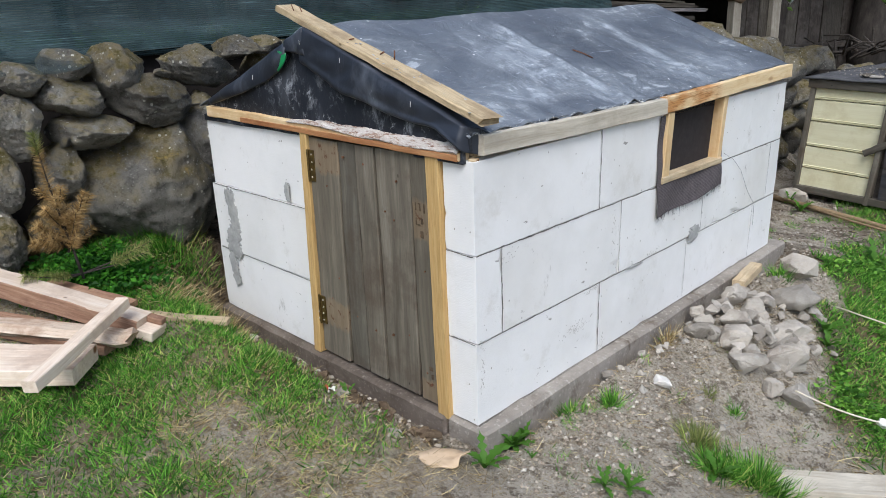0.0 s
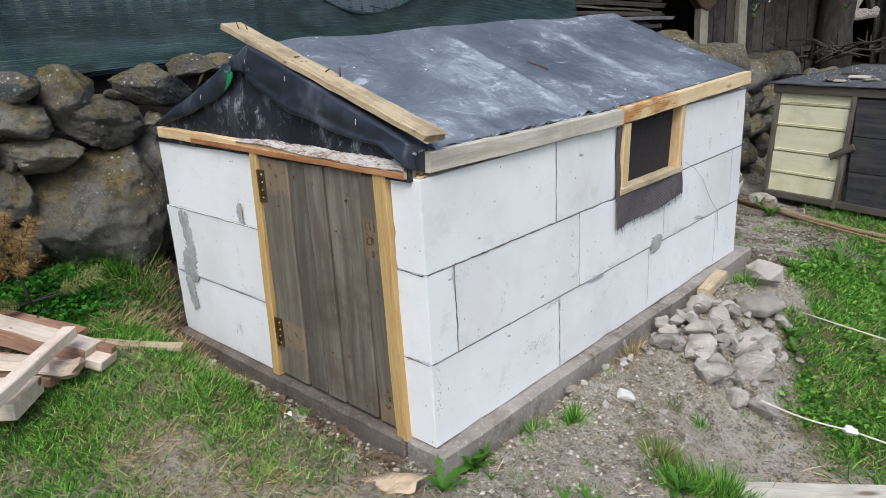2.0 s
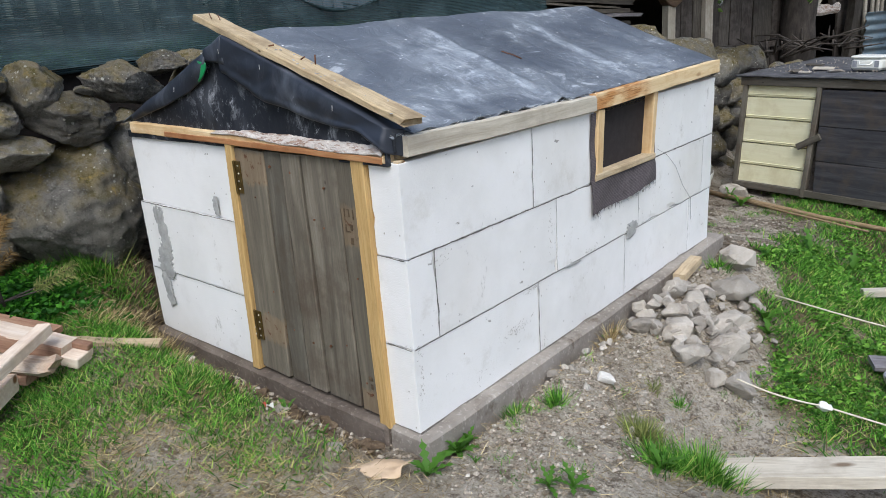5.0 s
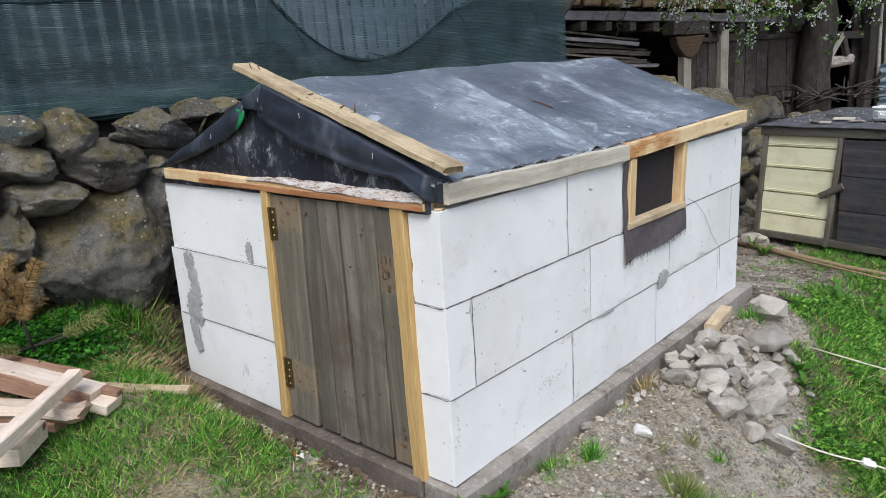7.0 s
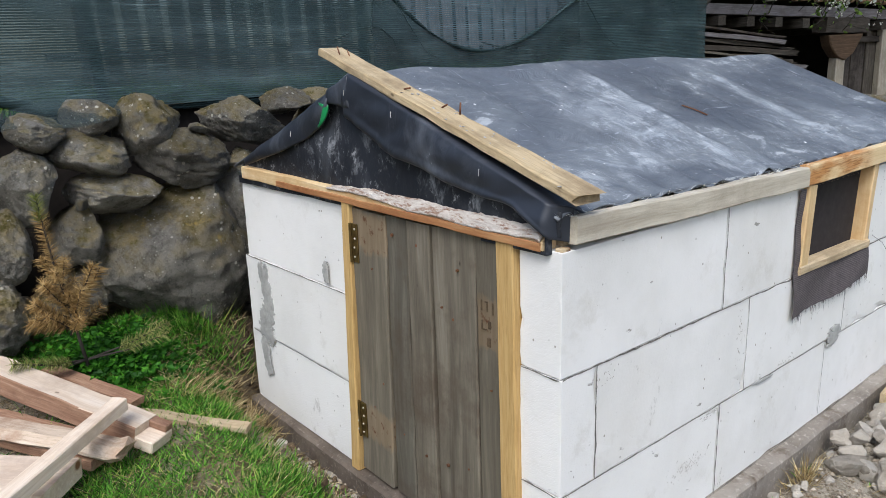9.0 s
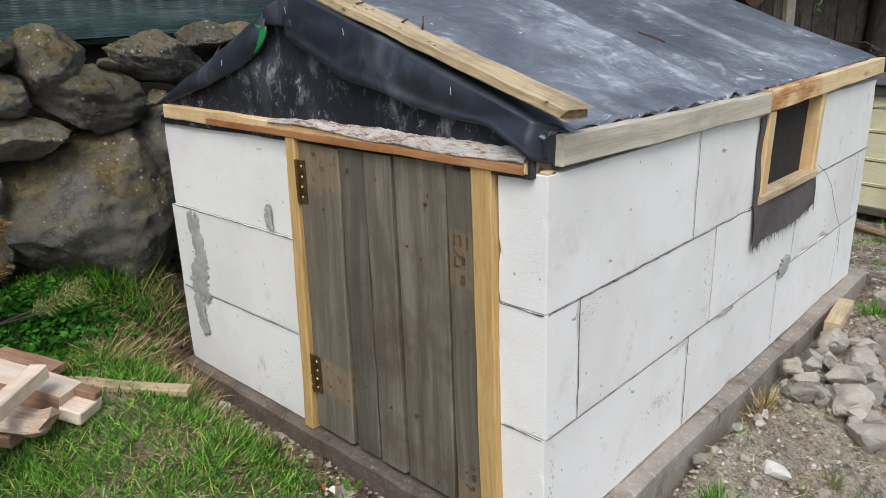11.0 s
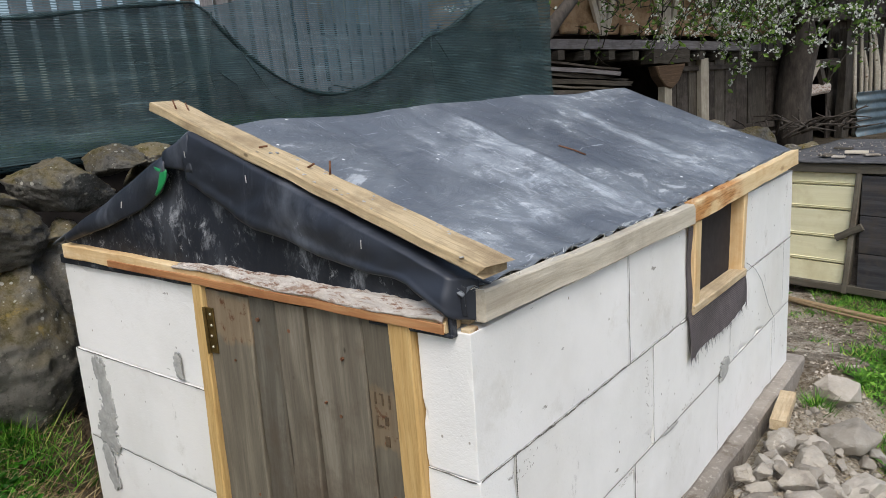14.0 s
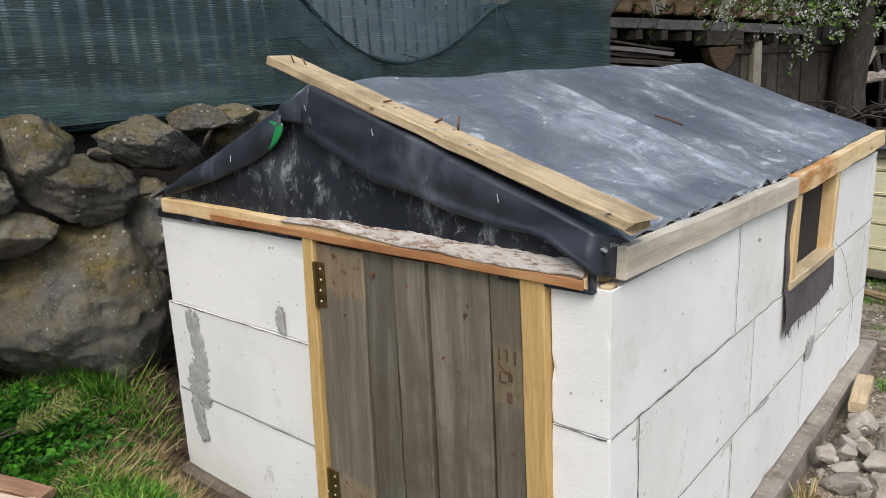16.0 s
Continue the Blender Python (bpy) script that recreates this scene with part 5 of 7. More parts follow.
case = thing("plastic_case", CM @ Vector((0.73, 0.32, 0.878)), "white plastic box with a carrying handle on the coop roof", "box")
CC = CM @ pose(0.73, 0.32, 0.880) @ Matrix.Scale(1.2, 4)
part("body", box_mesh((-0.085, -0.06, 0), (0.085, 0.06, 0.066), 0.014), WHITE_PLASTIC, case, "", CC, centre=False)
part("lid", box_mesh((-0.088, -0.063, 0.067), (0.088, 0.063, 0.082), 0.006), WHITE_PLASTIC, case, "", CC, centre=False)
part("handle", tube_mesh([(-0.035, -0.058, 0.048), (-0.03, -0.075, 0.034), (0.03, -0.075, 0.034), (0.035, -0.058, 0.048)], 0.005, 8), WHITE_PLASTIC, case, "", CC, smooth=True, centre=False)
for s in (-1, 1):
    part("sticker", box_mesh((s * 0.06 - 0.012, -0.0625, 0.02), (s * 0.06 + 0.012, -0.0605, 0.055), 0), TOOL_GREY, case, "faded bluish sticker", CC, centre=False)


def lathe(profile, sides=28):
    bm = bmesh.new()
    rows = [[bm.verts.new((r * math.cos(2 * math.pi * k / sides), r * math.sin(2 * math.pi * k / sides), z)) for k in range(sides)] for r, z in profile]
    for a, b in zip(rows, rows[1:]):
        for k in range(sides):
            bm.faces.new((a[k], a[(k + 1) % sides], b[(k + 1) % sides], b[k]))
    bm.faces.new(rows[0][::-1])
    bm.faces.new(rows[-1])
    return bm


basin = part("plastic_basin", lathe([(0.12, 0), (0.15, 0.085), (0.165, 0.09), (0.165, 0.096), (0.146, 0.094), (0.115, 0.012)]), BRIGHT_GREEN, None, "", CM @ pose(1.03, 0.40, 0.882), smooth=True, centre=False)
tagged(basin, "bright green plastic basin on the coop roof", "basin")

# ---- old barn on the terrace ----
SITE[0] = YARD
barn = thing("barn", (-2.1, 6.5, 0.4), "old grey timber barn with jettied upper floor and patched boards", "barn")
BD = Vector((0.368, 0.93, 0)).normalized()
BN = Vector((BD.y, -BD.x, 0))
BM = Matrix((BD, BN, (0, 0, 1))).transposed().to_4x4()
BM.translation = (-2.54, 5.0, 0)
# local frame: x along the face, y out towards the garden, z up


def bbeam(name, a, b, w, t, material, label="", seed=0, up=(0, 1, 0), parent=None, **more):
    return beam(name, BM @ Vector(a), BM @ Vector(b), w, t, material, parent or barn, label, up=BM.to_3x3() @ Vector(up), seed=seed, **more)


def bbox(name, lo, hi, material, label="", **more):
    return part(name, box_mesh(lo, hi, **more), material, barn, label, BM, centre=False)


bbox("back_wall", (-2.5, -1.6, -0.2), (7.5, -1.5, 2.75), DARK, "inside of the barn, coloured dark as shade", chamfer=0)
# Low, deep roof out of view, added to shade the barn's face.
bbox("roof", (-3.0, -1.7, 2.75), (7.8, 1.5, 2.83), DARK_WOOD, chamfer=0.01)
bbox("end_wall", (-2.6, -1.6, -0.2), (-2.5, 0.0, 2.75), BARN_WOOD, chamfer=0)
bbox("end_wall", (7.5, -1.6, -0.2), (7.6, 0.0, 2.75), BARN_WOOD, chamfer=0)
bbox("loft_floor", (-2.5, -1.5, 1.5), (7.5, -0.02, 1.54), DARK_WOOD, chamfer=0)
bbeam("sill_beam", (-2.4, 0.02, 1.56), (2.6, 0.02, 1.27), 0.085, 0.1, PICKET_WOOD, "long weathered floor beam", 900, seg=20, rough=0.004)
for i in range(17):
    s = -1.55 + i * 0.293
    z = 1.335 - 0.058 * s
    if not 0.93 < s < 1.52:
        bbeam("joist", (s, -1.0, z - 0.005), (s + 0.01, 0.09, z - 0.01), 0.075, 0.08, BARN_WOOD, "", 910 + i, up=(0, 0, 1))
# upper wall: mud infill between struts
bm = sheet_mesh(lambda u, v: Vector((-2.4 + 5.2 * u, -0.03 + 0.02 * nz(u * 5, v * 3, 4) + 0.03 * nz(u * 5, v * 3, 11), 1.56 - 0.06 * (5.2 * u - 2.4) * (1 - v) + 1.2 * v)), 70, 24)
thicken(part("mud_infill", bm, PLASTER, barn, "crumbling brown mud and brick infill", BM, smooth=True, centre=False), 0.05)
for i, s in enumerate((-1.7, -0.9, 0.45, 1.25, 2.0)):
    z = 1.50 - 0.058 * s
    bbeam("stud", (s, 0.03, z), (s + 0.04, 0.03, 2.74), 0.09, 0.07, PALE_GREY_WOOD, "", 930 + i, rough=0.004)
    bbeam("brace", (s - 0.02, 0.045, z + 0.04), (s - 0.22, 0.045, z + 0.65), 0.05, 0.04, PALE_GREY_WOOD, "", 940 + i, rough=0.003)
    bbeam("brace", (s + 0.05, 0.045, z + 0.04), (s + 0.24, 0.045, z + 0.65), 0.05, 0.04, PALE_GREY_WOOD, "", 950 + i, rough=0.003)
# rubble bricks at the foot of the infill
for i in range(16):
    s = -1.6 + 0.24 * i
    z = 1.51 - 0.058 * s + 0.05
    part("mud_brick", box_mesh((-0.1, -0.03, -0.045), (0.1, 0.03, 0.045), 0.014, 2, 0.008, i), PLASTER, barn, "", BM @ pose(s, 0.02, z, 0, 3 * math.sin(i * 2.2), 4 * math.cos(i * 3.1)), centre=False)
BRACKET_WOOD = wood("bracket_wood", lin(72, 58, 46), lin(104, 84, 66), lin(132, 110, 90), wear=lin(84, 70, 58))
# bracketed post
bbeam("capital", (0.99, 0.05, 1.25), (1.47, 0.05, 1.235), 0.13, 0.16, BARN_WOOD, "heavy carved bracket beam", 961, rough=0.006)
bm = bmesh.new()
cap = [bm.verts.new(p) for p in ((1.03, 0.0, 1.165), (1.43, 0.0, 1.165), (1.33, 0.0, 1.0), (1.24, 0.0, 0.94), (1.15, 0.0, 0.97), (1.07, 0.0, 1.06))]
f = bm.faces.new(cap)
ex = bmesh.ops.extrude_face_region(bm, geom=[f])
bmesh.ops.translate(bm, verts=[v for v in ex["geom"] if isinstance(v, bmesh.types.BMVert)], vec=(0, 0.12, 0))
bmesh.ops.bevel(bm, geom=bm.edges[:], offset=0.01, segments=1, affect="EDGES")
part("bracket", bm, BRACKET_WOOD, barn, "tapered brown bracket under the beam", BM, centre=False)
bbeam("post", (1.2, 0.05, 0.2), (1.21, 0.05, 0.97), 0.10, 0.09, PALE_GREY_WOOD, "", 965)
# lower wall: boards and panels
rng = random.Random(31)
s = 1.30
while s < 3.0:
    w = rng.uniform(0.14, 0.3)
    bbeam("wall_board", (s + w / 2, -0.03 + rng.uniform(-0.02, 0.02), 0.1), (s + w / 2, -0.03, 1.17 + rng.uniform(-0.06, 0.05)), w - 0.008, 0.025, BARN_WOOD if rng.random() < 0.45 else DARK_WOOD, "", 970 + int(s * 10), seg=3)
    s += w
bbeam("wall_rail", (1.3, 0.0, 1.12), (3.0, 0.0, 1.08), 0.05, 0.04, DARK_WOOD, "", 990)
bbeam("wall_rail", (1.3, 0.0, 0.48), (3.1, 0.0, 0.44), 0.06, 0.05, DARK_WOOD, "", 991)
bbeam("post", (1.77, 0.02, 0.2), (1.77, 0.02, 1.2), 0.11, 0.06, PALE_GREY_WOOD, "", 992)
s = 2.9
while s < 7.3:
    w = rng.uniform(0.1, 0.22)
    if not 3.55 < s < 4.2:
        bbeam("wall_board", (s + w / 2, -0.25, 0.0), (s + w / 2 + rng.uniform(-0.03, 0.03), -0.25, 2.74), w - 0.01, 0.03, BARN_WOOD if rng.random() < 0.5 else DARK_WOOD, "", 1000 + int(s * 10), seg=3)
    s += w
bbeam("lintel", (3.5, -0.18, 1.05), (4.3, -0.18, 1.02), 0.09, 0.1, BARN_WOOD, "", 1050)
part("bracket", box_mesh((3.58, -0.2, 0.68), (4.1, -0.1, 0.80), 0.03, 2, 0.02, 3), BARK, barn, "pale hewn bracket over the opening", BM, centre=False)
bbeam("brace", (3.62, -0.12, 0.78), (3.85, -0.12, 1.05), 0.07, 0.06, PALE_GREY_WOOD, "", 1051)
bbeam("brace", (3.95, -0.12, 0.8), (3.85, -0.12, 1.05), 0.07, 0.06, BARN_WOOD, "", 1052)
bbeam("post", (4.28, -0.1, 0.0), (4.36, -0.1, 1.4), 0.13, 0.1, BARN_WOOD, "", 1053, rough=0.006)

# firewood stack leaning by the barn
for i, (s, z, w, y, dz) in enumerate(((0.5, 1.12, 0.07, 0.42, 0.17), (0.63, 1.03, 0.08, 0.40, 0.13), (0.55, 0.965, 0.07, 0.43, 0.1), (0.7, 0.92, 0.06, 0.44, 0.07), (0.6, 0.86, 0.07, 0.40, 0.05), (0.5, 0.80, 0.07, 0.42, 0.03), (0.62, 0.74, 0.08, 0.40, 0.02), (0.58, 0.67, 0.08, 0.42, 0.01), (0.6, 0.6, 0.08, 0.42, 0.0), (0.6, 0.53, 0.08, 0.42, 0.0), (0.6, 0.45, 0.09, 0.42, 0.0))):
    ob = bbeam("stacked_board", (s - 1.5, y - 0.1, z + dz), (s - 0.22, y, z), 0.13, w * 0.5, BARN_WOOD if i % 3 else PICKET_WOOD, "", 1100 + i, up=(0, 0, 1), parent=None, rough=0.004, ragged=0.04)
    ob.parent = None
    ob.matrix_basis = SITE[0] @ WORLD[ob]
    tagged(ob, "grey split board in the stack by the barn", "board", "stacked boards by the barn")
    ob3 = bbeam("stacked_board", (s - 1.42 + 0.05 * (i % 3), y - 0.06, z + dz * 1.1 + 0.035), (s - 0.22 - 0.03 * (i % 5), y - 0.02, z + 0.036 - 0.004 * (i % 3)), 0.11, 0.018, (DARK_WOOD, BARN_WOOD, GREY_WOOD)[i % 3], "", 1160 + i, up=(0, 0, 1), rough=0.004, ragged=0.05)
    ob3.parent = None
    ob3.matrix_basis = SITE[0] @ WORLD[ob3]
    tagged(ob3, "grey split board in the stack by the barn", "board", "stacked boards by the barn")
    ob2 = bbeam("stacked_board", (s - 1.47, y - 0.28, z + dz - 0.01), (s - 0.22 - 0.06 * (i % 4), y - 0.2, z - 0.01), 0.15, w * 0.5, DARK_WOOD if i % 2 else BARN_WOOD, "", 1130 + i, up=(0, 0, 1), rough=0.004)
    ob2.parent = None
    ob2.matrix_basis = SITE[0] @ WORLD[ob2]
    tagged(ob2, "grey split board in the stack by the barn", "board", "stacked boards by the barn")

# corrugated sheet and a row of sticks beside the barn opening
bm = sheet_mesh(lambda u, v: Vector((4.36 + 1.5 * u, 0.012 * math.sin(2 * math.pi * v * 7.2), -0.1 + 0.76 * v - 0.03 * u)), 4, 72)
iron = thicken(part("corrugated_sheet", bm, STEEL, None, "", BM @ Matrix.Translation((0, 0.05, 0)), smooth=True, centre=False), 0.002)
tagged(iron, "bluish grey corrugated steel sheet leaning by the barn", "corrugated sheet")
for i in range(12):
    s = 4.5 + 0.1 * i + rng.uniform(-0.03, 0.03)
    ob = part("stick", tube_mesh([(s, -0.05, 0.1), (s + rng.uniform(-0.05, 0.05), -0.06, 0.9), (s + rng.uniform(-0.08, 0.08), -0.08, 1.05 + rng.uniform(0, 0.6))], [0.028, 0.024, 0.016], 7), PALE_GREY_WOOD, None, "", BM, smooth=True, centre=False)
    tagged(ob, "pale debarked stick standing behind the steel sheet", "stick", "sticks by the barn")

# brushwood and roots heaped between barn and coop
brush = []
for i in range(46):
    a = BM @ Vector((rng.uniform(1.9, 3.3), rng.uniform(0.35, 0.75), rng.uniform(0.36, 0.46)))
    b = a + Vector((rng.uniform(-0.45, 0.45), rng.uniform(-0.3, 0.3), rng.uniform(-0.04, 0.22)))
    brush.append(tube_mesh([a, a.lerp(b, 0.5) + Vector((0, 0, rng.uniform(-0.02, 0.07))), b], [0.014, 0.010, 0.005], 5))
me = bmesh.new()
for one in brush:
    tmp = bpy.data.meshes.new("t")
    one.to_mesh(tmp)
    one.free()
    me.from_mesh(tmp)
    bpy.data.meshes.remove(tmp)
tagged(part("brushwood", me, DARK_WOOD, None, smooth=True), "heap of dead brushwood on the terrace edge", "brushwood", kind="stuff")

# ---- trees ----


def limb(points, r0, r1, sides=8):
    n = len(points)
    return tube_mesh(points, [r0 + (r1 - r0) * i / (n - 1) for i in range(n)], sides)


def wander(a, b, n, amp, seed):
    """A crooked line from a to b."""
    rng = random.Random(seed)
    a, b = Vector(a), Vector(b)
    out = []
    for i in range(n + 1):
        f = i / n
        k = math.sin(math.pi * f)
        out.append(a.lerp(b, f) + Vector((rng.uniform(-amp, amp), rng.uniform(-amp, amp), rng.uniform(-amp, amp))) * k)
    return out


class Leaves:
    """Collects small flat pieces, to be joined into one mesh."""

    def __init__(self):
        self.v, self.f = [], []

    def leaf(self, p, d, size, width, rng):
        d = Vector(d).normalized()
        side = d.cross(Vector((rng.uniform(-1, 1), rng.uniform(-1, 1), rng.uniform(-1, 1)))).normalized() * size * width
        up = side.cross(d).normalized() * size * 0.15
        b = len(self.v)
        self.v += [p, p + d * size * 0.45 + side + up, p + d * size, p + d * size * 0.45 - side + up]
        self.f.append((b, b + 1, b + 2, b + 3))

    def strip(self, p, d, length, width, droop, rng, seg=3):
        """A grass blade or lance leaf."""
        d = Vector(d).normalized()
        side = d.cross(Vector((0, 0, 1)))
        if side.length < 0.05:
            side = Vector((1, 0, 0))
        a = rng.uniform(0, math.pi)
        side = side.normalized() * math.cos(a) + side.normalized().cross(d) * math.sin(a)
        b = len(self.v)
        for i in range(seg):
            f = i / seg
            q = p + d * length * f - Vector((0, 0, droop * length * f * f))
            w = width * (1 - f * 0.75)
            self.v += [q - side * w, q + side * w]
        self.v.append(p + d * length - Vector((0, 0, droop * length)))
        for i in range(seg - 1):
            k = b + 2 * i
            self.f.append((k, k + 1, k + 3, k + 2))
        k = b + 2 * (seg - 1)
        self.f.append((k, k + 1, k + 2))


def joined(name, parts_):
    """Several bmeshes in one."""
    out = bmesh.new()
    for bm in parts_:
        me = bpy.data.meshes.new("t")
        bm.to_mesh(me)
        bm.free()
        out.from_mesh(me)
        bpy.data.meshes.remove(me)
    return out


def dress(lv, bl, pts, rng, leaves, clusters):
    for i in range(1, len(pts)):
        for _ in range(leaves):
            p = pts[i - 1].lerp(pts[i], rng.random())
            lv.leaf(p, (rng.uniform(-1, 1), rng.uniform(-1, 1), rng.uniform(-0.6, 0.8)), rng.uniform(0.028, 0.055), 0.3, rng)
        for _ in range(clusters):
            if rng.random() < 0.42:
                p = pts[i - 1].lerp(pts[i], rng.random()) + Vector((rng.uniform(-0.02, 0.02), rng.uniform(-0.02, 0.02), rng.uniform(-0.02, 0.02)))
                for _ in range(rng.randint(2, 5)):
                    q = p + Vector((rng.gauss(0, 0.014), rng.gauss(0, 0.014), rng.gauss(0, 0.014)))
                    for _ in range(4):
                        bl.leaf(q, (rng.uniform(-1, 1), rng.uniform(-1, 1), rng.uniform(-1, 1)), 0.014, 0.45, rng)


def blossom_tree(name, trunk, limbs, twigs, label, seed):
    rng = random.Random(seed)
    t = thing(name, trunk[0][0], label, "tree")
    part("trunk", joined("trunk", [limb(p, a, b, 12) for p, a, b in trunk[1:]]), TREE_BARK, t, smooth=True)
    for p, a, b in limbs:
        part("limb", limb(p, a, b), TREE_BARK, t, smooth=True)
    lv, bl, tw = Leaves(), Leaves(), []
    for a, b, leaves, clusters in twigs:
        pts = wander(a, b, 6, 0.06, rng.random())
        tw.append(limb(pts, 0.007, 0.002, 5))
        dress(lv, bl, pts, rng, leaves, clusters)
        for _ in range(3):
            p = pts[rng.randint(1, 5)]
            q = p + Vector((rng.uniform(-0.25, 0.25), rng.uniform(-0.2, 0.2), rng.uniform(-0.22, 0.1)))
            pts2 = wander(p, q, 3, 0.03, rng.random())
            tw.append(limb(pts2, 0.004, 0.0015, 4))
            dress(lv, bl, pts2, rng, leaves, clusters)
    part("branchwork", joined("branchwork", tw), TREE_BARK, t, smooth=True)
    raw("leaves", lv.v, lv.f, TWIG_LEAF, t)
    raw("blossom", bl.v, bl.f, PETAL, t, "small white spring blossom")
    return t


rng = random.Random(77)
tw = []
for _ in range(46):
    x = rng.gauss(-0.68, 0.36)
    a = (x + rng.uniform(-0.2, 0.3), rng.uniform(4.3, 5.2), rng.uniform(1.55, 1.95))
    b = (a[0] + rng.uniform(-0.35, 0.2), a[1] + rng.uniform(-0.2, 0.2), a[2] - rng.uniform(0.1, 0.65))
    tw.append((a, b, 3, 2))
for x, z in ((-0.82, 1.12), (-0.6, 1.2), (-1.0, 1.18)):
    tw.append(((x - 0.1, 4.6, z + 0.4), (x, 4.55, z), 3, 4))
for _ in range(22):
    a = (rng.uniform(-2.1, -1.2), rng.uniform(4.6, 5.6), rng.uniform(1.5, 1.95))
    tw.append((a, (a[0] + rng.uniform(-0.5, 0.5), a[1] + rng.uniform(-0.2, 0.2), a[2] - rng.uniform(-0.1, 0.4)), 1, 0))
base = BM @ Vector((3.02, 0.15, 0.1))
blossom_tree("fruit_tree", [(base,), (wander(base, base + Vector((0.1, -0.1, 2.2)), 8, 0.05, 3), 0.19, 0.15)],
             [(wander(base + Vector((0, -0.1, 1.5)), (-0.9, 5.2, 2.0), 7, 0.1, 4), 0.09, 0.02), (wander(base + Vector((0, -0.1, 1.3)), (-0.3, 5.0, 1.95), 7, 0.1, 5), 0.07, 0.015), (wander(base + Vector((0, -0.1, 1.6)), (-1.9, 5.3, 1.95), 7, 0.1, 6), 0.06, 0.015)],
             tw, "old fruit tree in white spring blossom by the barn", 71)
tw = []
for _ in range(10):
    a = (rng.uniform(-2.3, -2.0), rng.uniform(3.3, 4.0), rng.uniform(1.5, 1.9))
    tw.append((a, (a[0] + rng.uniform(-0.4, 0.3), a[1] + rng.uniform(-0.3, 0.3), a[2] - rng.uniform(-0.1, 0.3)), 1, 1))
SITE[0] = TERRACE
blossom_tree("fruit_tree", [((-2.08, 3.56, 0.8),), (wander((-2.08, 3.58, 0.75), (-2.05, 3.58, 1.36), 6, 0.02, 8), 0.095, 0.085), (wander((-2.05, 3.60, 1.33), (-2.0, 4.12, 1.68), 5, 0.02, 9), 0.06, 0.045), (wander((-2.06, 3.55, 1.33), (-2.15, 3.30, 1.95), 5, 0.02, 10), 0.06, 0.04)],
             [], tw, "dark leaning fruit tree trunk at the end of the net", 72)

# ---- timber heap in the grass ----
SITE[0] = WALL_FOOT
WANEY = wood("waney_timber", lin(150, 122, 100), lin(196, 178, 158), lin(216, 204, 188), grain=4.0, wear=lin(146, 116, 94), bump=0.5)


def timber(name, a, b, w, t, material, label, seed, **more):
    ob = beam(name, a, b, w, t, material, None, "", seed=seed, **more)
    return tagged(ob, label, "timber", "timber heap")


sb = timber("squared_beam", (-1.52, -0.80, 0.335), (-1.03, -0.488, 0.188), 0.085, 0.062, PALE_TIMBER, "pale sawn beam with a notched end on the timber heap, sides coloured darker for shade", 61, seg=10, rough=0.002)
sb.data.materials.append(PINK_SHADED_TIMBER)
# Side faces get the darker pinkish wood, mostly to colour in their shade.
for f in sb.data.polygons:
    f.material_index = 1 if abs(f.normal.y) > 0.6 else 0
SBM = along((-1.52, -0.80, 0.335), (-1.03, -0.488, 0.188))
part("notched_end", box_mesh((0.598, -0.041, -0.029), (0.655, 0.041, 0.006), 0.003, 2, 0.002, 4), PALE_TIMBER, sb, "lower half of the notched beam end", SBM, centre=False)
part("notched_end", box_mesh((0.598, 0.012, 0.007), (0.655, 0.041, 0.029), 0.003, 2, 0.002, 5), PINK_SHADED_TIMBER, sb, "", SBM, centre=False)
timber("pink_board", (-1.46, -0.89, 0.235), (-1.015, -0.59, 0.165), 0.12, 0.03, PINK_SHADED_TIMBER, "pinkish brown board under the sawn beam", 62, seg=8)
timber("waney_slab", (-1.38, -0.90, 0.245), (-0.925, -0.545, 0.195), 0.085, 0.042, WANEY, "waney-edged slab split at its end", 63, seg=10, rough=0.006, chamfer=0.02, ragged=0.04)
timber("wide_plank", (-1.25, -1.10, 0.225), (-0.90, -0.72, 0.185), 0.17, 0.05, PALE_TIMBER, "wide pale plank at the front of the timber heap", 64, seg=8, rough=0.002)
timber("short_batten", (-1.035, -0.535, 0.285), (-0.745, -0.905, 0.245), 0.043, 0.035, PALE_TIMBER, "short pale batten lying across the timber heap", 65, seg=6)
timber("thin_batten", (-1.22, -0.50, 0.185), (-0.943, -0.236, 0.135), 0.040, 0.020, OLD_PINE, "thin batten sticking out towards the shed", 66, seg=6)
timber("thin_batten", (-1.48, -0.62, 0.27), (-1.17, -0.46, 0.215), 0.05, 0.02, PINK_SHADED_TIMBER, "brown batten end behind the beam", 67, seg=5)

# ---- rubble beside the footing ----
SITE[0] = GARDEN
rng = random.Random(15)
# (x, y, half sizes) of the stones that one can tell apart
STONES = [
    (0.085, 1.141, 0.034, 0.034), (0.121, 1.206, 0.041, 0.034), (0.125, 1.336, 0.048, 0.045), (0.148, 1.018, 0.054, 0.037), (0.190, 1.034, 0.030, 0.037),
    (0.213, 1.163, 0.067, 0.040), (0.251, 1.091, 0.079, 0.046), (0.220, 1.327, 0.068, 0.049), (0.180, 1.438, 0.061, 0.032), (0.087, 1.367, 0.026, 0.019),
    (0.112, 1.453, 0.037, 0.020), (0.283, 1.227, 0.030, 0.025), (0.339, 1.325, 0.105, 0.047), (0.388, 1.314, 0.047, 0.035), (0.402, 1.194, 0.074, 0.062),
    (0.318, 1.021, 0.064, 0.050), (0.287, 1.016, 0.032, 0.030), (0.420, 0.993, 0.043, 0.034), (0.483, 1.047, 0.058, 0.046), (0.261, 1.595, 0.11, 0.045), (0.180, 1.848, 0.08, 0.06),
]
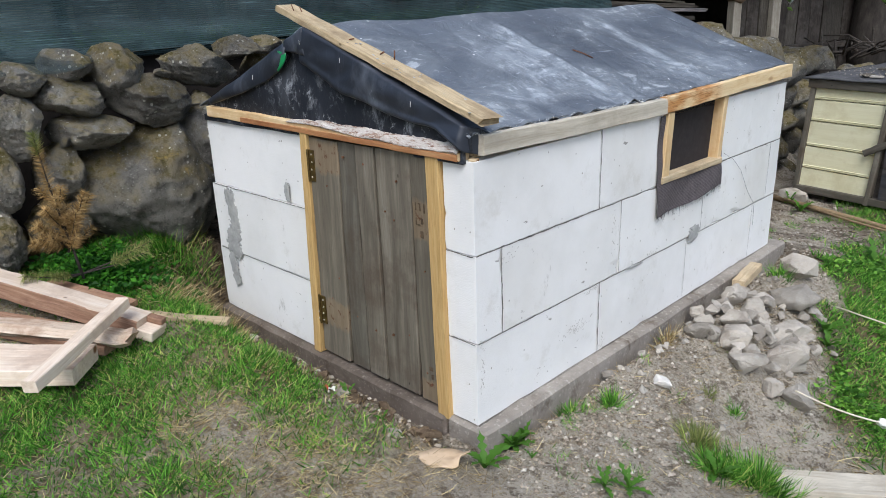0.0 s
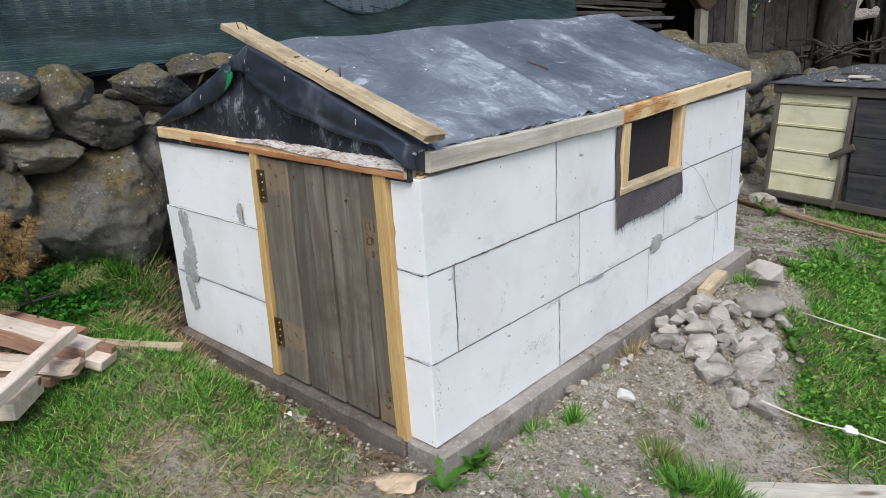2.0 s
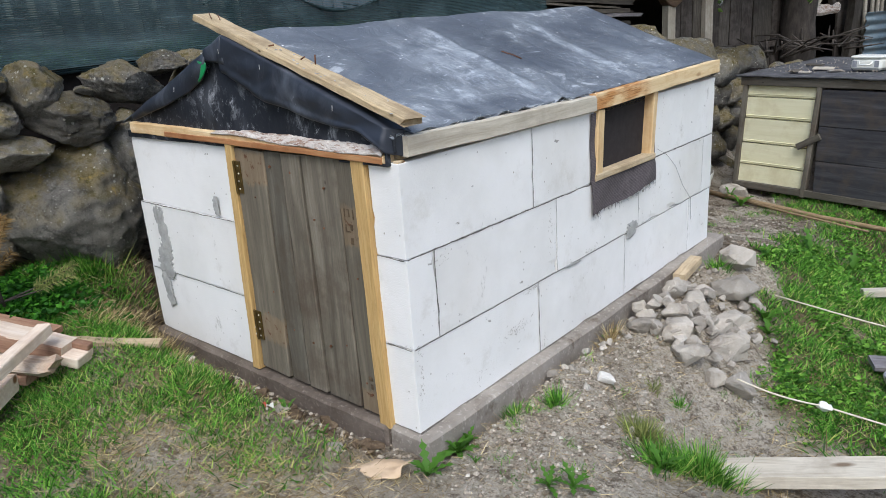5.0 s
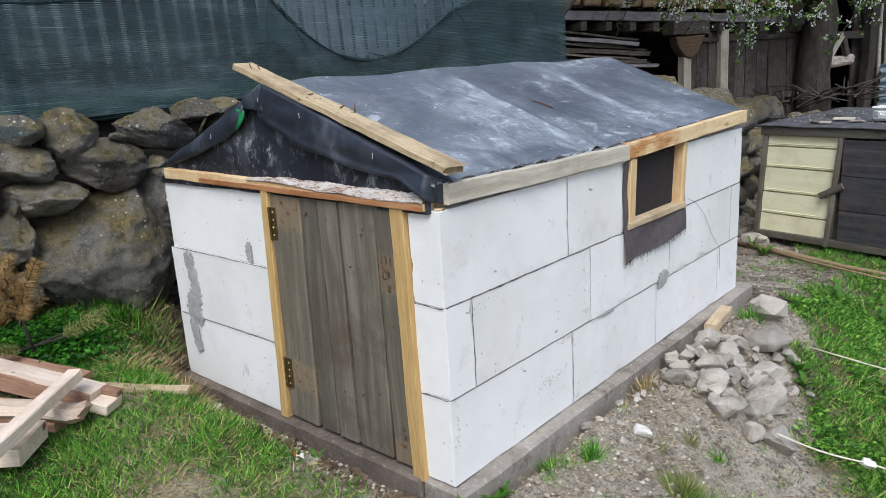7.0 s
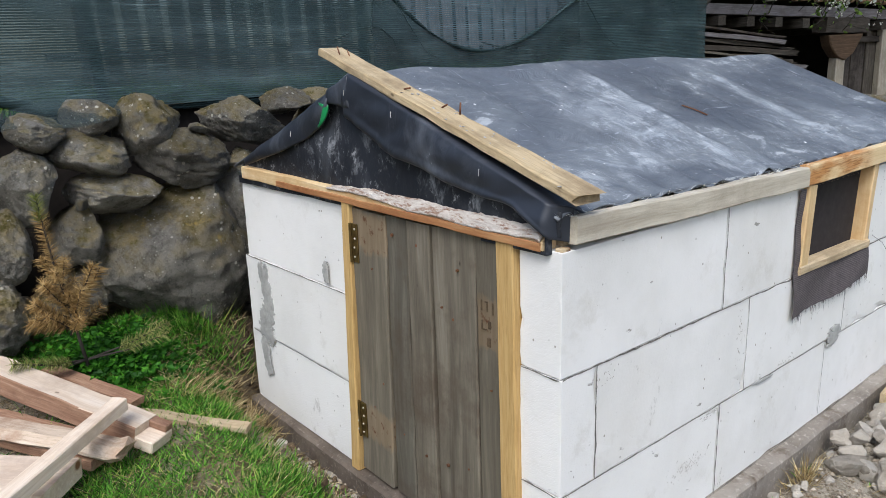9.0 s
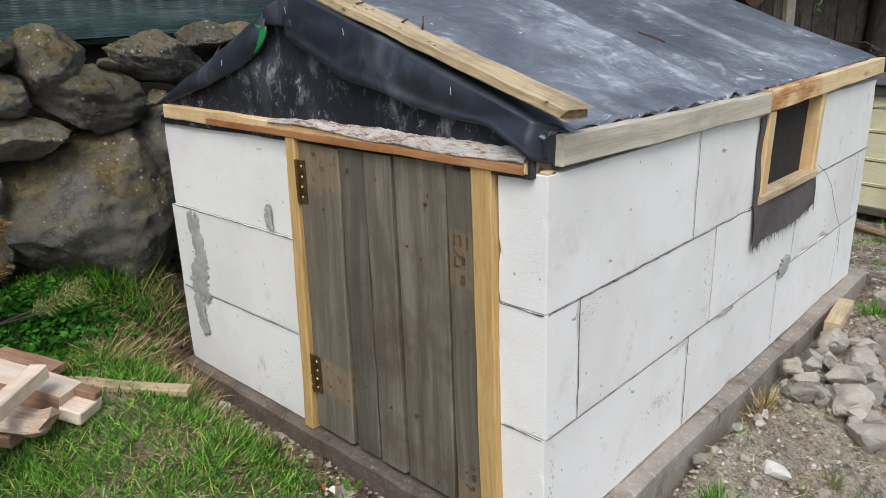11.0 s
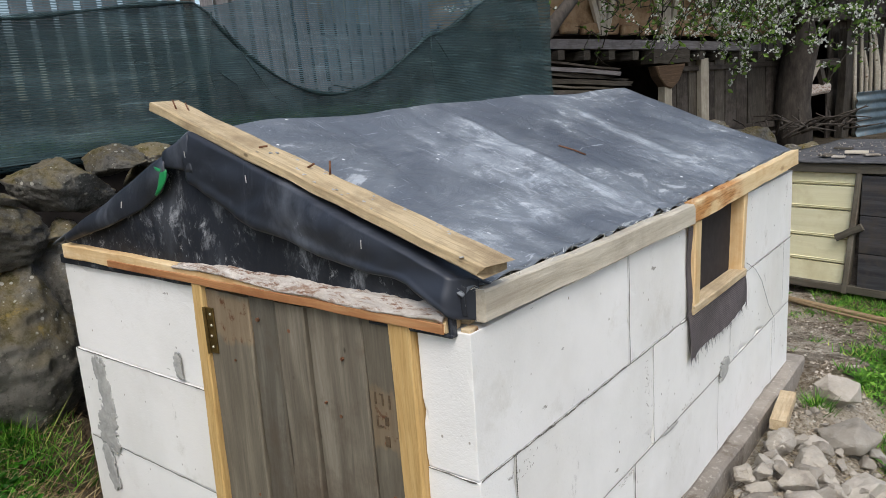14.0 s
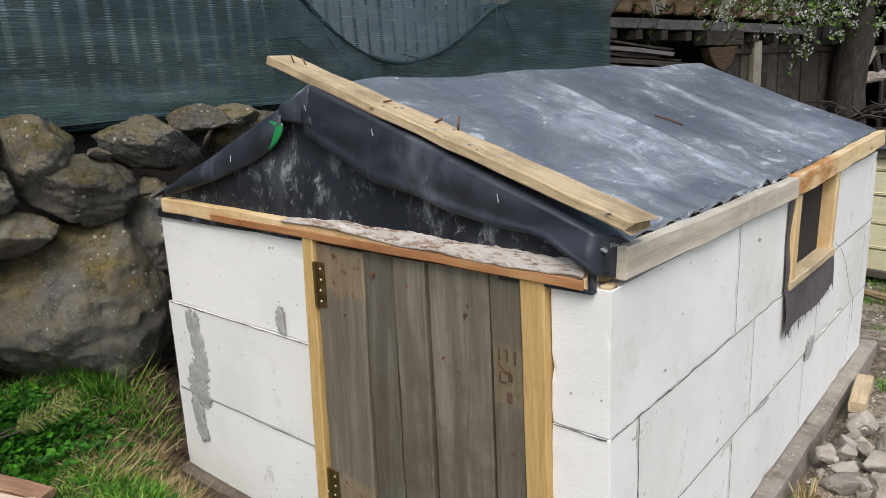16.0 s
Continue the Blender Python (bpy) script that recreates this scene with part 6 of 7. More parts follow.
for i, (x, y, r, h) in enumerate(STONES):
    ob = part("rubble_stone", shard_mesh(r * 1.12, r * rng.uniform(0.75, 1.0), h * 1.12, 500 + i), RUBBLE, None, "", pose(x, y, ground_z(x, y) + h * 0.75, rng.uniform(-15, 15), rng.uniform(-15, 15), rng.uniform(0, 180)), smooth=False, centre=False)
    tagged(ob, "grey-tan broken stone heaped beside the footing", "stone", "rubble beside the shed")
for i, (x, y, r, h) in enumerate([(0.215, 0.625, 0.045, 0.02), (0.30, 0.70, 0.022, 0.015), (0.075, 0.55, 0.028, 0.018), (0.085, 0.74, 0.03, 0.02)]):
    ob = part("loose_stone", shard_mesh(r, r * 0.65, h, 560 + i), WHITE_STONE if i < 1 else RUBBLE, None, "", pose(x, y, ground_z(x, y) + h * 0.6, 0, 0, 40 * i - 30), centre=False)
    tagged(ob, "single pale stone lying on bare soil", "stone")

CLOD = Mat("soil_clod", 0.97, spec=0.15)
CLOD.base(CLOD.noise(30, 8, 0.75), [(0.3, lin(70, 57, 45)), (0.55, lin(112, 96, 78)), (0.75, lin(150, 136, 116))]).vary(0.25).bump(CLOD.noise(60, 6, 0.7), 1.0, 0.006)
CLOD = CLOD.done()
rngk = random.Random(66)
for i in range(110):
    x, y = rngk.uniform(-1.32, -0.03), -0.045 - abs(rngk.gauss(0, 0.055))
    r = rngk.uniform(0.006, 0.016) if rngk.random() < 0.85 else rngk.uniform(0.018, 0.030)
    ob = part("soil_clod", shard_mesh(r * 1.2, r, r * 0.7, 3000 + i, 12), CLOD if rngk.random() < 0.75 else RUBBLE, None, "", pose(x, y, ground_z(x, y) + r * 0.35, rngk.uniform(-20, 20), 0, 41 * i), centre=False)
    tagged(ob, "crumbly brown clod of soil along the front footing", "clod", "clods along the front footing")

for i in range(34):
    x, y = 0.07 + abs(rng.gauss(0.05, 0.16)), rng.uniform(0.45, 1.9)
    r = rng.uniform(0.010, 0.022)
    ob = part("loose_stone", shard_mesh(r, r * 0.8, r * 0.7, 580 + i, 10), RUBBLE, None, "", pose(x, y, ground_z(x, y) + r * 0.4, 0, 0, 37 * i), centre=False)
    tagged(ob, "small broken stone on the soil beside the footing", "stone", "small stones beside the shed")

rng = random.Random(37)
for i in range(30):
    x, y = rng.uniform(0.10, 0.40), rng.uniform(1.03, 1.42)
    r = rng.uniform(0.026, 0.042)
    ob = part("rubble_stone", shard_mesh(r * 1.2, r * 0.9, r * 0.8, 700 + i, 12), RUBBLE, None, "", pose(x, y, ground_z(x, y) + r * 0.7 + 0.018, rng.uniform(-25, 25), rng.uniform(-25, 25), 53 * i), centre=False)
    tagged(ob, "grey-tan broken stone heaped beside the footing", "stone", "rubble beside the shed")
rng = random.Random(31)
for i in range(46):
    x, y = rng.uniform(0.075, 0.46), rng.uniform(0.99, 1.62)
    if x < 0.06 + (0.12 if y > 1.4 else 0):
        continue
    r = rng.uniform(0.014, 0.034)
    ob = part("rubble_stone", shard_mesh(r * 1.15, r * 0.85, r * 0.8, 640 + i, 11), RUBBLE, None, "", pose(x, y, ground_z(x, y) + r * 0.5, rng.uniform(-20, 20), 0, 37 * i), centre=False)
    tagged(ob, "small broken stone filling the rubble heap", "stone", "rubble beside the shed")

# ---- small things round the shed ----
wedge = beam("wood_offcut", (0.085, 1.47, -0.024), (0.062, 1.70, -0.018), 0.05, 0.036, OLD_PINE, None, "", seed=71, seg=4)
tagged(wedge, "short pine offcut lying against the footing", "offcut")
kerb = beam("grey_plank", (0.60, 0.57, -0.222), (1.55, 1.30, -0.262), 0.10, 0.04, PALE_GREY_WOOD, None, "", seed=72, seg=10, rough=0.003)
tagged(kerb, "weathered grey plank lying on the soil", "plank")
b1 = beam("grey_board", (0.765, 1.62, -0.29), (1.15, 1.80, -0.295), 0.10, 0.02, PICKET_WOOD, None, "", seed=73)
tagged(b1, "short grey board lying in the grass", "board")
b2 = beam("fence_slat", (0.55, 2.50, -0.36), (1.1, 2.85, -0.37), 0.045, 0.035, PALE_GREY_WOOD, None, "", seed=74)
tagged(b2, "thin grey slat lying in the grass", "slat")
pole = part("long_pole", tube_mesh([(-0.95, 4.30, -0.405), (-0.40, 4.06, -0.405), (0.02, 3.87, -0.405), (0.37, 3.74, -0.40), (1.2, 3.42, -0.40)], [0.018, 0.019, 0.018, 0.016, 0.013], 8), POLE_WOOD, None, smooth=True)
tagged(pole, "long thin wooden pole lying on the ground before the coop", "pole")
pole2 = part("long_pole", tube_mesh([(-0.75, 4.2, -0.40), (-0.2, 3.85, -0.385), (0.35, 3.6, -0.385)], [0.009, 0.009, 0.007], 6), POLE_WOOD, None, smooth=True)
tagged(pole2, "thin bent stick lying beside the long pole", "pole")


def cord(name, pts, label):
    c = []
    for a, b in zip(pts, pts[1:]):
        for i in range(8):
            f = i / 8
            p = Vector(a).lerp(Vector(b), f)
            c.append(p + Vector((0, 0, -0.012 * math.sin(math.pi * f))))
    return tagged(part(name, tube_mesh(c + [Vector(pts[-1])], 0.0032, 6), CORD, None, smooth=True), label, "cord", "cords over the grass")


cord("guide_cord", [(0.50, 0.98, -0.14), (0.72, 1.17, -0.265), (1.45, 1.16, -0.27)], "pale cord stretched low over soil and grass")
cord("guide_cord", [(0.36, 1.80, -0.16), (1.3, 1.68, -0.20)], "pale cord stretched low over the grass")
rag = part("white_scrap", rock_mesh(0.022, 0.016, 0.014, 91, 3, 0.35, 10), WHITE_PLASTIC, None, "", pose(0.72, 1.17, -0.265), centre=False)
tagged(rag, "crumpled white scrap knotted on the cord", "scrap")
rag = part("white_scrap", rock_mesh(0.035, 0.015, 0.006, 92, 3, 0.35, 10), WHITE_PLASTIC, None, "", pose(0.90, 1.34, ground_z(0.90, 1.34) + 0.015, 0, 0, -20), centre=False)
tagged(rag, "crumpled white scrap in the grass", "scrap")

# angle grinder in the grass
grinder = thing("angle_grinder", (0.88, 1.48, -0.29), "grey angle grinder lying in the grass, disc upwards", "angle grinder")
GM = pose(0.875, 1.50, -0.265, 12, -8, -20)
TEETH = 36
bm = bmesh.new()
low, high = [], []
for k in range(TEETH * 2):
    a = math.pi * k / TEETH
    r = 0.046 if k % 2 else 0.0425
    low.append(bm.verts.new((r * math.cos(a), r * math.sin(a), 0)))
    high.append(bm.verts.new((r * math.cos(a), r * math.sin(a), 0.0022)))
bm.faces.new(low[::-1])
bm.faces.new(high)
for k in range(TEETH * 2):
    q = (k + 1) % (TEETH * 2)
    bm.faces.new((low[k], low[q], high[q], high[k]))
part("disc", bm, TOOL_GREY, grinder, "worn grey toothed disc", GM @ Matrix.Translation((0, 0, 0.014)), centre=False)
part("flange_nut", lathe([(0.0165, 0), (0.0165, 0.004), (0.012, 0.006), (0.006, 0.006)], 20), DARK_WOOD, grinder, "dark flange nut", GM @ Matrix.Translation((0, 0, 0.0165)), centre=False)
part("guard", lathe([(0.02, -0.016), (0.046, -0.014), (0.0475, 0.010), (0.046, 0.010), (0.0445, -0.010), (0.02, -0.012)], 32), SCREW, grinder, "steel disc guard", GM, centre=False)
part("gear_head", box_mesh((-0.02, -0.022, -0.055), (0.06, 0.022, -0.017), 0.010), TOOL_GREY, grinder, "", GM, centre=False)
part("collar", tube_mesh([(0.05, 0, -0.034), (0.078, 0, -0.034)], [0.022, 0.024], 14), TOOL_RED, grinder, "orange-red collar", GM, smooth=True, centre=False)
part("handle", tube_mesh([(0.078, 0, -0.034), (0.10, 0, -0.034), (0.19, 0, -0.036), (0.22, 0, -0.036)], [0.024, 0.025, 0.02, 0.017], 14), WHITE_PLASTIC, grinder, "pale motor housing", GM, smooth=True, centre=False)

# torn cardboard by the corner
bm = bmesh.new()
pts = []
rng = random.Random(3)
for i in range(26):
    a = 2 * math.pi * i / 26
    r = 0.066 * (1 + 0.4 * abs(math.cos(a)) + 0.12 * math.sin(5 * a)) + rng.uniform(-0.008, 0.008)
    x, y = r * math.cos(a) * 0.95, r * math.sin(a) * 0.62
    pts.append((x, y, 0.008 + 0.004 * math.sin(40 * x + 3 * y) + (0.018 if i in (24, 25, 0, 1) else 0.0)))
mid = bm.verts.new((0, 0, 0.01))
ring = [bm.verts.new(p) for p in pts]
inner = [bm.verts.new((p[0] * 0.6, p[1] * 0.6, 0.006 + 0.003 * math.sin(40 * p[0]))) for p in pts]
for i in range(26):
    j = (i + 1) % 26
    bm.faces.new((ring[i], ring[j], inner[j], inner[i]))
    bm.faces.new((inner[i], inner[j], mid))
card = thicken(part("cardboard_piece", bm, CARDBOARD, None, "", pose(-0.004, -0.168, ground_z(-0.004, -0.168) + 0.004, 0, 0, 38), smooth=True, centre=False), 0.003)
tagged(card, "torn brown cardboard piece on the ground", "cardboard")

scrap = part("litter_scrap", sheet_mesh(lambda u, v: Vector((0.02 * u, 0.012 * v, 0.006 * math.sin(4 * u + 5 * v))), 6, 5), WHITE_PLASTIC, None, "", pose(-0.45, -0.185, ground_z(-0.45, -0.185) + 0.01, 12, 0, 30), centre=False)
tagged(thicken(scrap, 0.001), "scrap of white foil on the soil by the door", "litter")
scrap = part("litter_scrap", sheet_mesh(lambda u, v: Vector((0.022 * u, 0.008 * v, 0.004 * math.sin(5 * u))), 5, 4), TOOL_RED, None, "", pose(-0.48, -0.18, ground_z(-0.48, -0.18) + 0.012, 8, 0, -10), centre=False)
tagged(thicken(scrap, 0.001), "scrap of red wrapper on the soil by the door", "litter")

# white sack and stone beside the coop
sack = part("white_sack", rock_mesh(0.035, 0.04, 0.09, 95, 4, 0.3, 6), WHITE_PLASTIC, None, "", pose(-0.99, 4.5, -0.34, 0, 8, 0), smooth=True, centre=False)
tagged(sack, "crumpled white plastic sack beside the coop", "sack")
st = part("grey_boulder", rock_mesh(0.17, 0.15, 0.19, 96, 4, 0.16), BOULDER, None, "", pose(-1.0, 4.1, -0.22), smooth=True, centre=False)
tagged(st, "rounded grey boulder beside the coop", "stone")
st = part("grey_boulder", rock_mesh(0.09, 0.08, 0.06, 97, 3, 0.2), RUBBLE, None, "", pose(-0.72, 4.3, -0.39), centre=False)
tagged(st, "pale stone at the foot of the coop", "stone")

SITE[0] = AT_SHED
# twig on the roof, nails and staples in board and sheet
tg = part("twig", tube_mesh([(-0.345, 0.915, roof_z(-0.345, 0.915) + 0.005), (-0.31, 0.932, roof_z(-0.31, 0.932) + 0.006), (-0.278, 0.941, roof_z(-0.278, 0.941) + 0.005)], 0.0022, 6), RUST, None, smooth=True)
tagged(tg, "reddish brown twig lying on the roof sheet", "twig")


def nail(p, d, ln, r, parent, material=RUST):
    p, d = Vector(p), Vector(d).normalized()
    part("nail", tube_mesh([p, p + d * ln], r, 6), material, parent, smooth=True)


def on_cover(f, s):
    return VA.lerp(VB, f) + Vector((0, s, 0.010))


nail(on_cover(0.07, -0.01), (-0.5, 0, 1), 0.022, 0.0016, cover)
nail(on_cover(0.085, 0.01), (-0.9, 0.2, 1), 0.022, 0.0016, cover)
nail(on_cover(0.55, 0.025), (0.1, 0, 1), 0.025, 0.002, cover)
nail(on_cover(0.5, 0.01), (0.9, 0, 0.35), 0.02, 0.002, cover)
nail(on_cover(0.36, 0.0), (0.9, 0.1, 0.1), 0.02, 0.002, cover)
for x, z, a in ((-0.655, 1.030, 0.2), (-0.47, 0.985, 0.6), (-0.19, 0.884, 1.0), (-0.93, 0.92, 0.7)):
    part("staple", tube_mesh([(x, -0.022, z), (x + 0.014 * math.cos(a), -0.030, z - 0.012)], 0.0009, 5), SCREW, shed)


crumbs = []
rngc = random.Random(4)
for _ in range(26):
    bm = shard_mesh(rngc.uniform(0.003, 0.007), rngc.uniform(0.003, 0.006), 0.003, rngc.randint(1, 999), 9)
    bmesh.ops.translate(bm, verts=bm.verts, vec=on_cover(rngc.uniform(0.35, 0.97), rngc.uniform(-0.036, 0.036)))
    crumbs.append(bm)
tagged(part("cement_crumbs", joined("cement_crumbs", crumbs), CEMENT, cover), "crumbs of cement stuck on the board", kind="stuff")


def green_f(u, v):
    return Vector((-0.731 - 0.045 * u * (1 - v) - 0.052 * v * v, -0.020 - 0.003 * math.sin(3 * u), 0.999 - 0.006 * (1 - u) - 0.056 * v))


thicken(part("green_scrap", sheet_mesh(green_f, 6, 8), GREEN_PLASTIC, shed, "scrap of green plastic under the gable flap", smooth=True), 0.002)


def smear(x0, z0, w, h, seed, plane):
    """A thin ragged smear of cement on a wall face."""
    bm = bmesh.new()
    n, mz = 30, 70
    g = {}
    for i in range(n + 1):
        for j in range(mz + 1):
            u, v = i / n * 2 - 1, j / mz * 2 - 1
            inside = 1 - (abs(u) ** 2.0 + abs(v) ** 4) + 0.75 * nz(u * 1.4 + seed, v * 3, 1.6, seed)
            if inside + 0.5 * nz(u * 3 + seed, v * 7, 2.5, seed) > 0.12:
                inside = max(0.0, inside)
                d = 0.0005 + 0.003 * min(1, inside) * (0.6 + 0.4 * nz(u, v, 6, seed))
                a, b = x0 + w * (u + 0.25 * math.sin(2 * v + seed)), z0 + h * v
                g[i, j] = bm.verts.new((a, -d - 0.0045, b) if plane == "y" else (d + 0.003, a, b))
    for (i, j), v in list(g.items()):
        q = [g.get(k) for k in ((i, j), (i + 1, j), (i + 1, j + 1), (i, j + 1))]
        if all(q):
            bm.faces.new(q)
    ob = thicken(part("cement_smear", bm, CEMENT, shed, "grey cement smeared over the blocks", smooth=True), 0.003)
    return ob


smear(-1.215, 0.40, 0.042, 0.11, 2.0, "y")
smear(-1.215, 0.29, 0.055, 0.07, 5.0, "y")
smear(-1.245, 0.175, 0.03, 0.07, 3.0, "y")
smear(-0.825, 0.545, 0.016, 0.035, 11.0, "y")
smear(1.235, 0.255, 0.045, 0.034, 7.0, "x")
smear(0.80, 0.247, 0.05, 0.005, 15.0, "x")
part("loose_wire", tube_mesh([(0.006, 1.45, 0.53), (0.008, 1.54, 0.49), (0.007, 1.627, 0.429), (0.007, 1.716, 0.324), (0.006, 1.808, 0.247), (0.006, 1.817, 0.15)], 0.0006, 5), DARK_WOOD, shed, "thin dark wire hanging on the wall", smooth=True)
SCUFF = Mat("wall_scuff", 0.95)
SCUFF.base(SCUFF.noise(60), [(0.3, lin(136, 131, 122)), (0.7, lin(182, 178, 170))])
SCUFF = SCUFF.done()


def scuff(at, along_y, along_z, n, seed):
    """Shallow dirty scratches on the blocks: many tiny thin flakes in one spot."""
    rng = random.Random(seed)
    v, f = [], []
    for _ in range(n):
        y, z = at[0] + rng.gauss(0, along_y), at[1] + rng.gauss(0, along_z)
        ln, w, a = rng.uniform(0.001, 0.005), rng.uniform(0.0004, 0.0014), rng.uniform(0, 3.1)
        c, d = math.cos(a), math.sin(a)
        b = len(v)
        v += [(0.0030, y + p * c - q * d, z + p * d + q * c) for p, q in ((-ln, 0), (0, -w), (ln, 0), (0, w))] + [(0.0036, y, z)]
        f += [(b, b + 1, b + 4), (b + 1, b + 2, b + 4), (b + 2, b + 3, b + 4), (b + 3, b, b + 4)]
    tagged(raw("scuff", v, f, SCUFF, shed), "grey scuffs and scratches on the wall", kind="stuff")


for k, (y, z, sy, sz, n) in enumerate(((0.46, 0.135, 0.035, 0.012, 90), (0.665, 0.41, 0.007, 0.05, 34), (0.02, 0.18, 0.006, 0.06, 44), (0.27, 0.06, 0.012, 0.010, 10), (0.55, 0.238, 0.025, 0.005, 36), (0.93, 0.262, 0.04, 0.005, 30), (0.62, 0.03, 0.009, 0.015, 18), (1.50, 0.69, 0.009, 0.04, 16), (0.13, 0.465, 0.02, 0.010, 20))):
    scuff((y, z), sy, sz, n, 300 + k)
fz = Leaves()
rngf = random.Random(6)
for _ in range(90):
    y = rngf.uniform(0.0, 0.95) ** 1.0
    fz.strip(Vector((rngf.uniform(-0.014, 0.012), y, eave(y) + 0.004)), (rngf.uniform(-1, 0.4), rngf.uniform(-1, 1), rngf.uniform(0.05, 0.7)), rngf.uniform(0.008, 0.024), 0.0005, 0.2, rngf, 2)
sf = Leaves()
for _ in range(90):
    u = rngf.random()
    sf.strip(Vector((0.016, 0.92 + 0.5 * u, 0.392 + 0.024 * u + 0.004 * math.sin(9 * u))), (rngf.uniform(0, 0.3), rngf.uniform(-0.5, 0.5), -1), rngf.uniform(0.006, 0.03), 0.0007, 0.2, rngf, 2)
tagged(raw("frayed_threads", sf.v, sf.f, SCREEN, shed), "dark frayed threads of the insect screen", kind="stuff")
tagged(raw("frayed_fibres", fz.v, fz.f, PETAL, shed), "white frayed fibres along the eaves board", kind="stuff")

# ---- dead conifer sapling at the wall ----
SITE[0] = WALL_FOOT
sap = thing("conifer_sapling", (-1.42, -0.53, 0.28), "small conifer sapling with browned needles", "sapling")
rng = random.Random(44)
stem = [Vector((-1.42, -0.515, 0.22)), Vector((-1.42, -0.535, 0.40)), Vector((-1.42, -0.56, 0.58)), Vector((-1.42, -0.575, 0.78))]
part("stem", limb(stem, 0.006, 0.0025, 7), TREE_BARK, sap, smooth=True)
nb, ng, tws = Leaves(), Leaves(), []


def needles(store, a, b, n, ln, tilt=0.55):
    a, b = Vector(a), Vector(b)
    d = (b - a).normalized()
    for _ in range(n):
        p = a.lerp(b, rng.random())
        r = Vector((rng.gauss(0, 1), rng.gauss(0, 1), rng.gauss(0, 1)))
        r = (r - d * r.dot(d)).normalized()
        store.strip(p, d * tilt + r, ln * rng.uniform(0.7, 1.2), 0.001, 0.1, rng, 2)


needles(nb, stem[1], stem[2], 330, 0.035)
needles(nb, stem[2], stem[3] - Vector((0, 0, 0.03)), 420, 0.032)
needles(ng, stem[3] - Vector((0, 0, 0.06)), stem[3] + Vector((0, 0, 0.015)), 260, 0.035, 0.8)
for i, (z, a, ln, up) in enumerate(((0.42, 0.3, 0.14, 0.10), (0.43, 1.6, 0.16, 0.13), (0.41, 2.9, 0.15, 0.04), (0.40, -1.2, 0.16, 0.10), (0.44, 0.9, 0.15, 0.14), (0.40, 4.3, 0.19, 0.03), (0.46, 5.4, 0.13, 0.09))):
    p = Vector((-1.42, -0.54, z))
    q = p + Vector((0.4 * ln * math.cos(a), 0.62 * ln * math.sin(a), up))
    tws.append(limb([p, p.lerp(q, 0.5) - Vector((0, 0, 0.01)), q], 0.004, 0.0015, 5))
    needles(nb, p.lerp(q, 0.15), q, 460, 0.034)
for i in range(16):
    p = Vector((-1.42, -0.54 - 0.02 * rng.random(), rng.uniform(0.36, 0.56)))
    a, ln = rng.uniform(0, 6.283), rng.uniform(0.07, 0.14)
    q = p + Vector((0.5 * ln * math.cos(a), 0.7 * ln * math.sin(a), rng.uniform(0.02, 0.1)))
    tws.append(limb([p, p.lerp(q, 0.5), q], 0.003, 0.001, 5))
    needles(nb, p.lerp(q, 0.2), q, 200, 0.03)
for i, (a, ln, up) in enumerate(((0.8, 0.30, 0.04), (1.4, 0.24, 0.07), (-1.7, 0.2, 0.06), (-0.6, 0.2, 0.03))):
    p = Vector((-1.42, -0.52, 0.29))
    q = p + Vector((0.25 * ln, ln * math.sin(a), up))
    tws.append(limb([p, p.lerp(q, 0.5) - Vector((0, 0, 0.01)), q], 0.004, 0.0015, 5))
    needles(ng, p.lerp(q, 0.4), q, 300, 0.03)
part("branchwork", joined("branchwork", tws), TREE_BARK, sap, smooth=True)
raw("brown_needles", nb.v, nb.f, NEEDLE_BROWN, sap, "rust-brown dead needles")
raw("green_needles", ng.v, ng.f, NEEDLE_GREEN, sap, "faded green needles")

# ---- broad-leaved weeds ----
SITE[0] = GARDEN


def leaf_mesh(length, width, lobes, seed):
    rng = random.Random(seed)
    n = 9
    bm = bmesh.new()
    rows = []
    for i in range(n + 1):
        f = i / n
        w = width * (math.sin(math.pi * min(1, f * 0.85 + 0.08)) ** 0.8) * (1 + lobes * math.sin(i * 2.9)) * (1 if i < n else 0.1)
        x, z = length * f, length * (0.45 * f - 0.5 * f * f)
        rows.append([bm.verts.new((x, -w, z + w * 0.25)), bm.verts.new((x, 0, z)), bm.verts.new((x, w, z + w * 0.25))])
    for a, b in zip(rows, rows[1:]):
        for k in range(2):
            bm.faces.new((a[k], a[k + 1], b[k + 1], b[k]))
    return mesh_of("leaf", bm, WEED, True)


LEAFS = [leaf_mesh(0.11, 0.010, 0.6, 1), leaf_mesh(0.09, 0.009, 0.5, 2), leaf_mesh(0.07, 0.011, 0.3, 3)]


def weed(x, y, n, size, label, seed, steep=35):
    rng = random.Random(seed)
    z = ground_z(x, y)
    w = thing("weed", (x, y, z), label, "weed")
    for i in range(n):
        ob = new("leaf", LEAFS[rng.randint(0, 2)])
        s = size * rng.uniform(0.7, 1.15)
        place(ob, w, pose(x, y, z + 0.004, 0, -rng.uniform(5, steep), 360 * i / n + rng.uniform(-25, 25)) @ Matrix.Scale(s, 4))
    return w


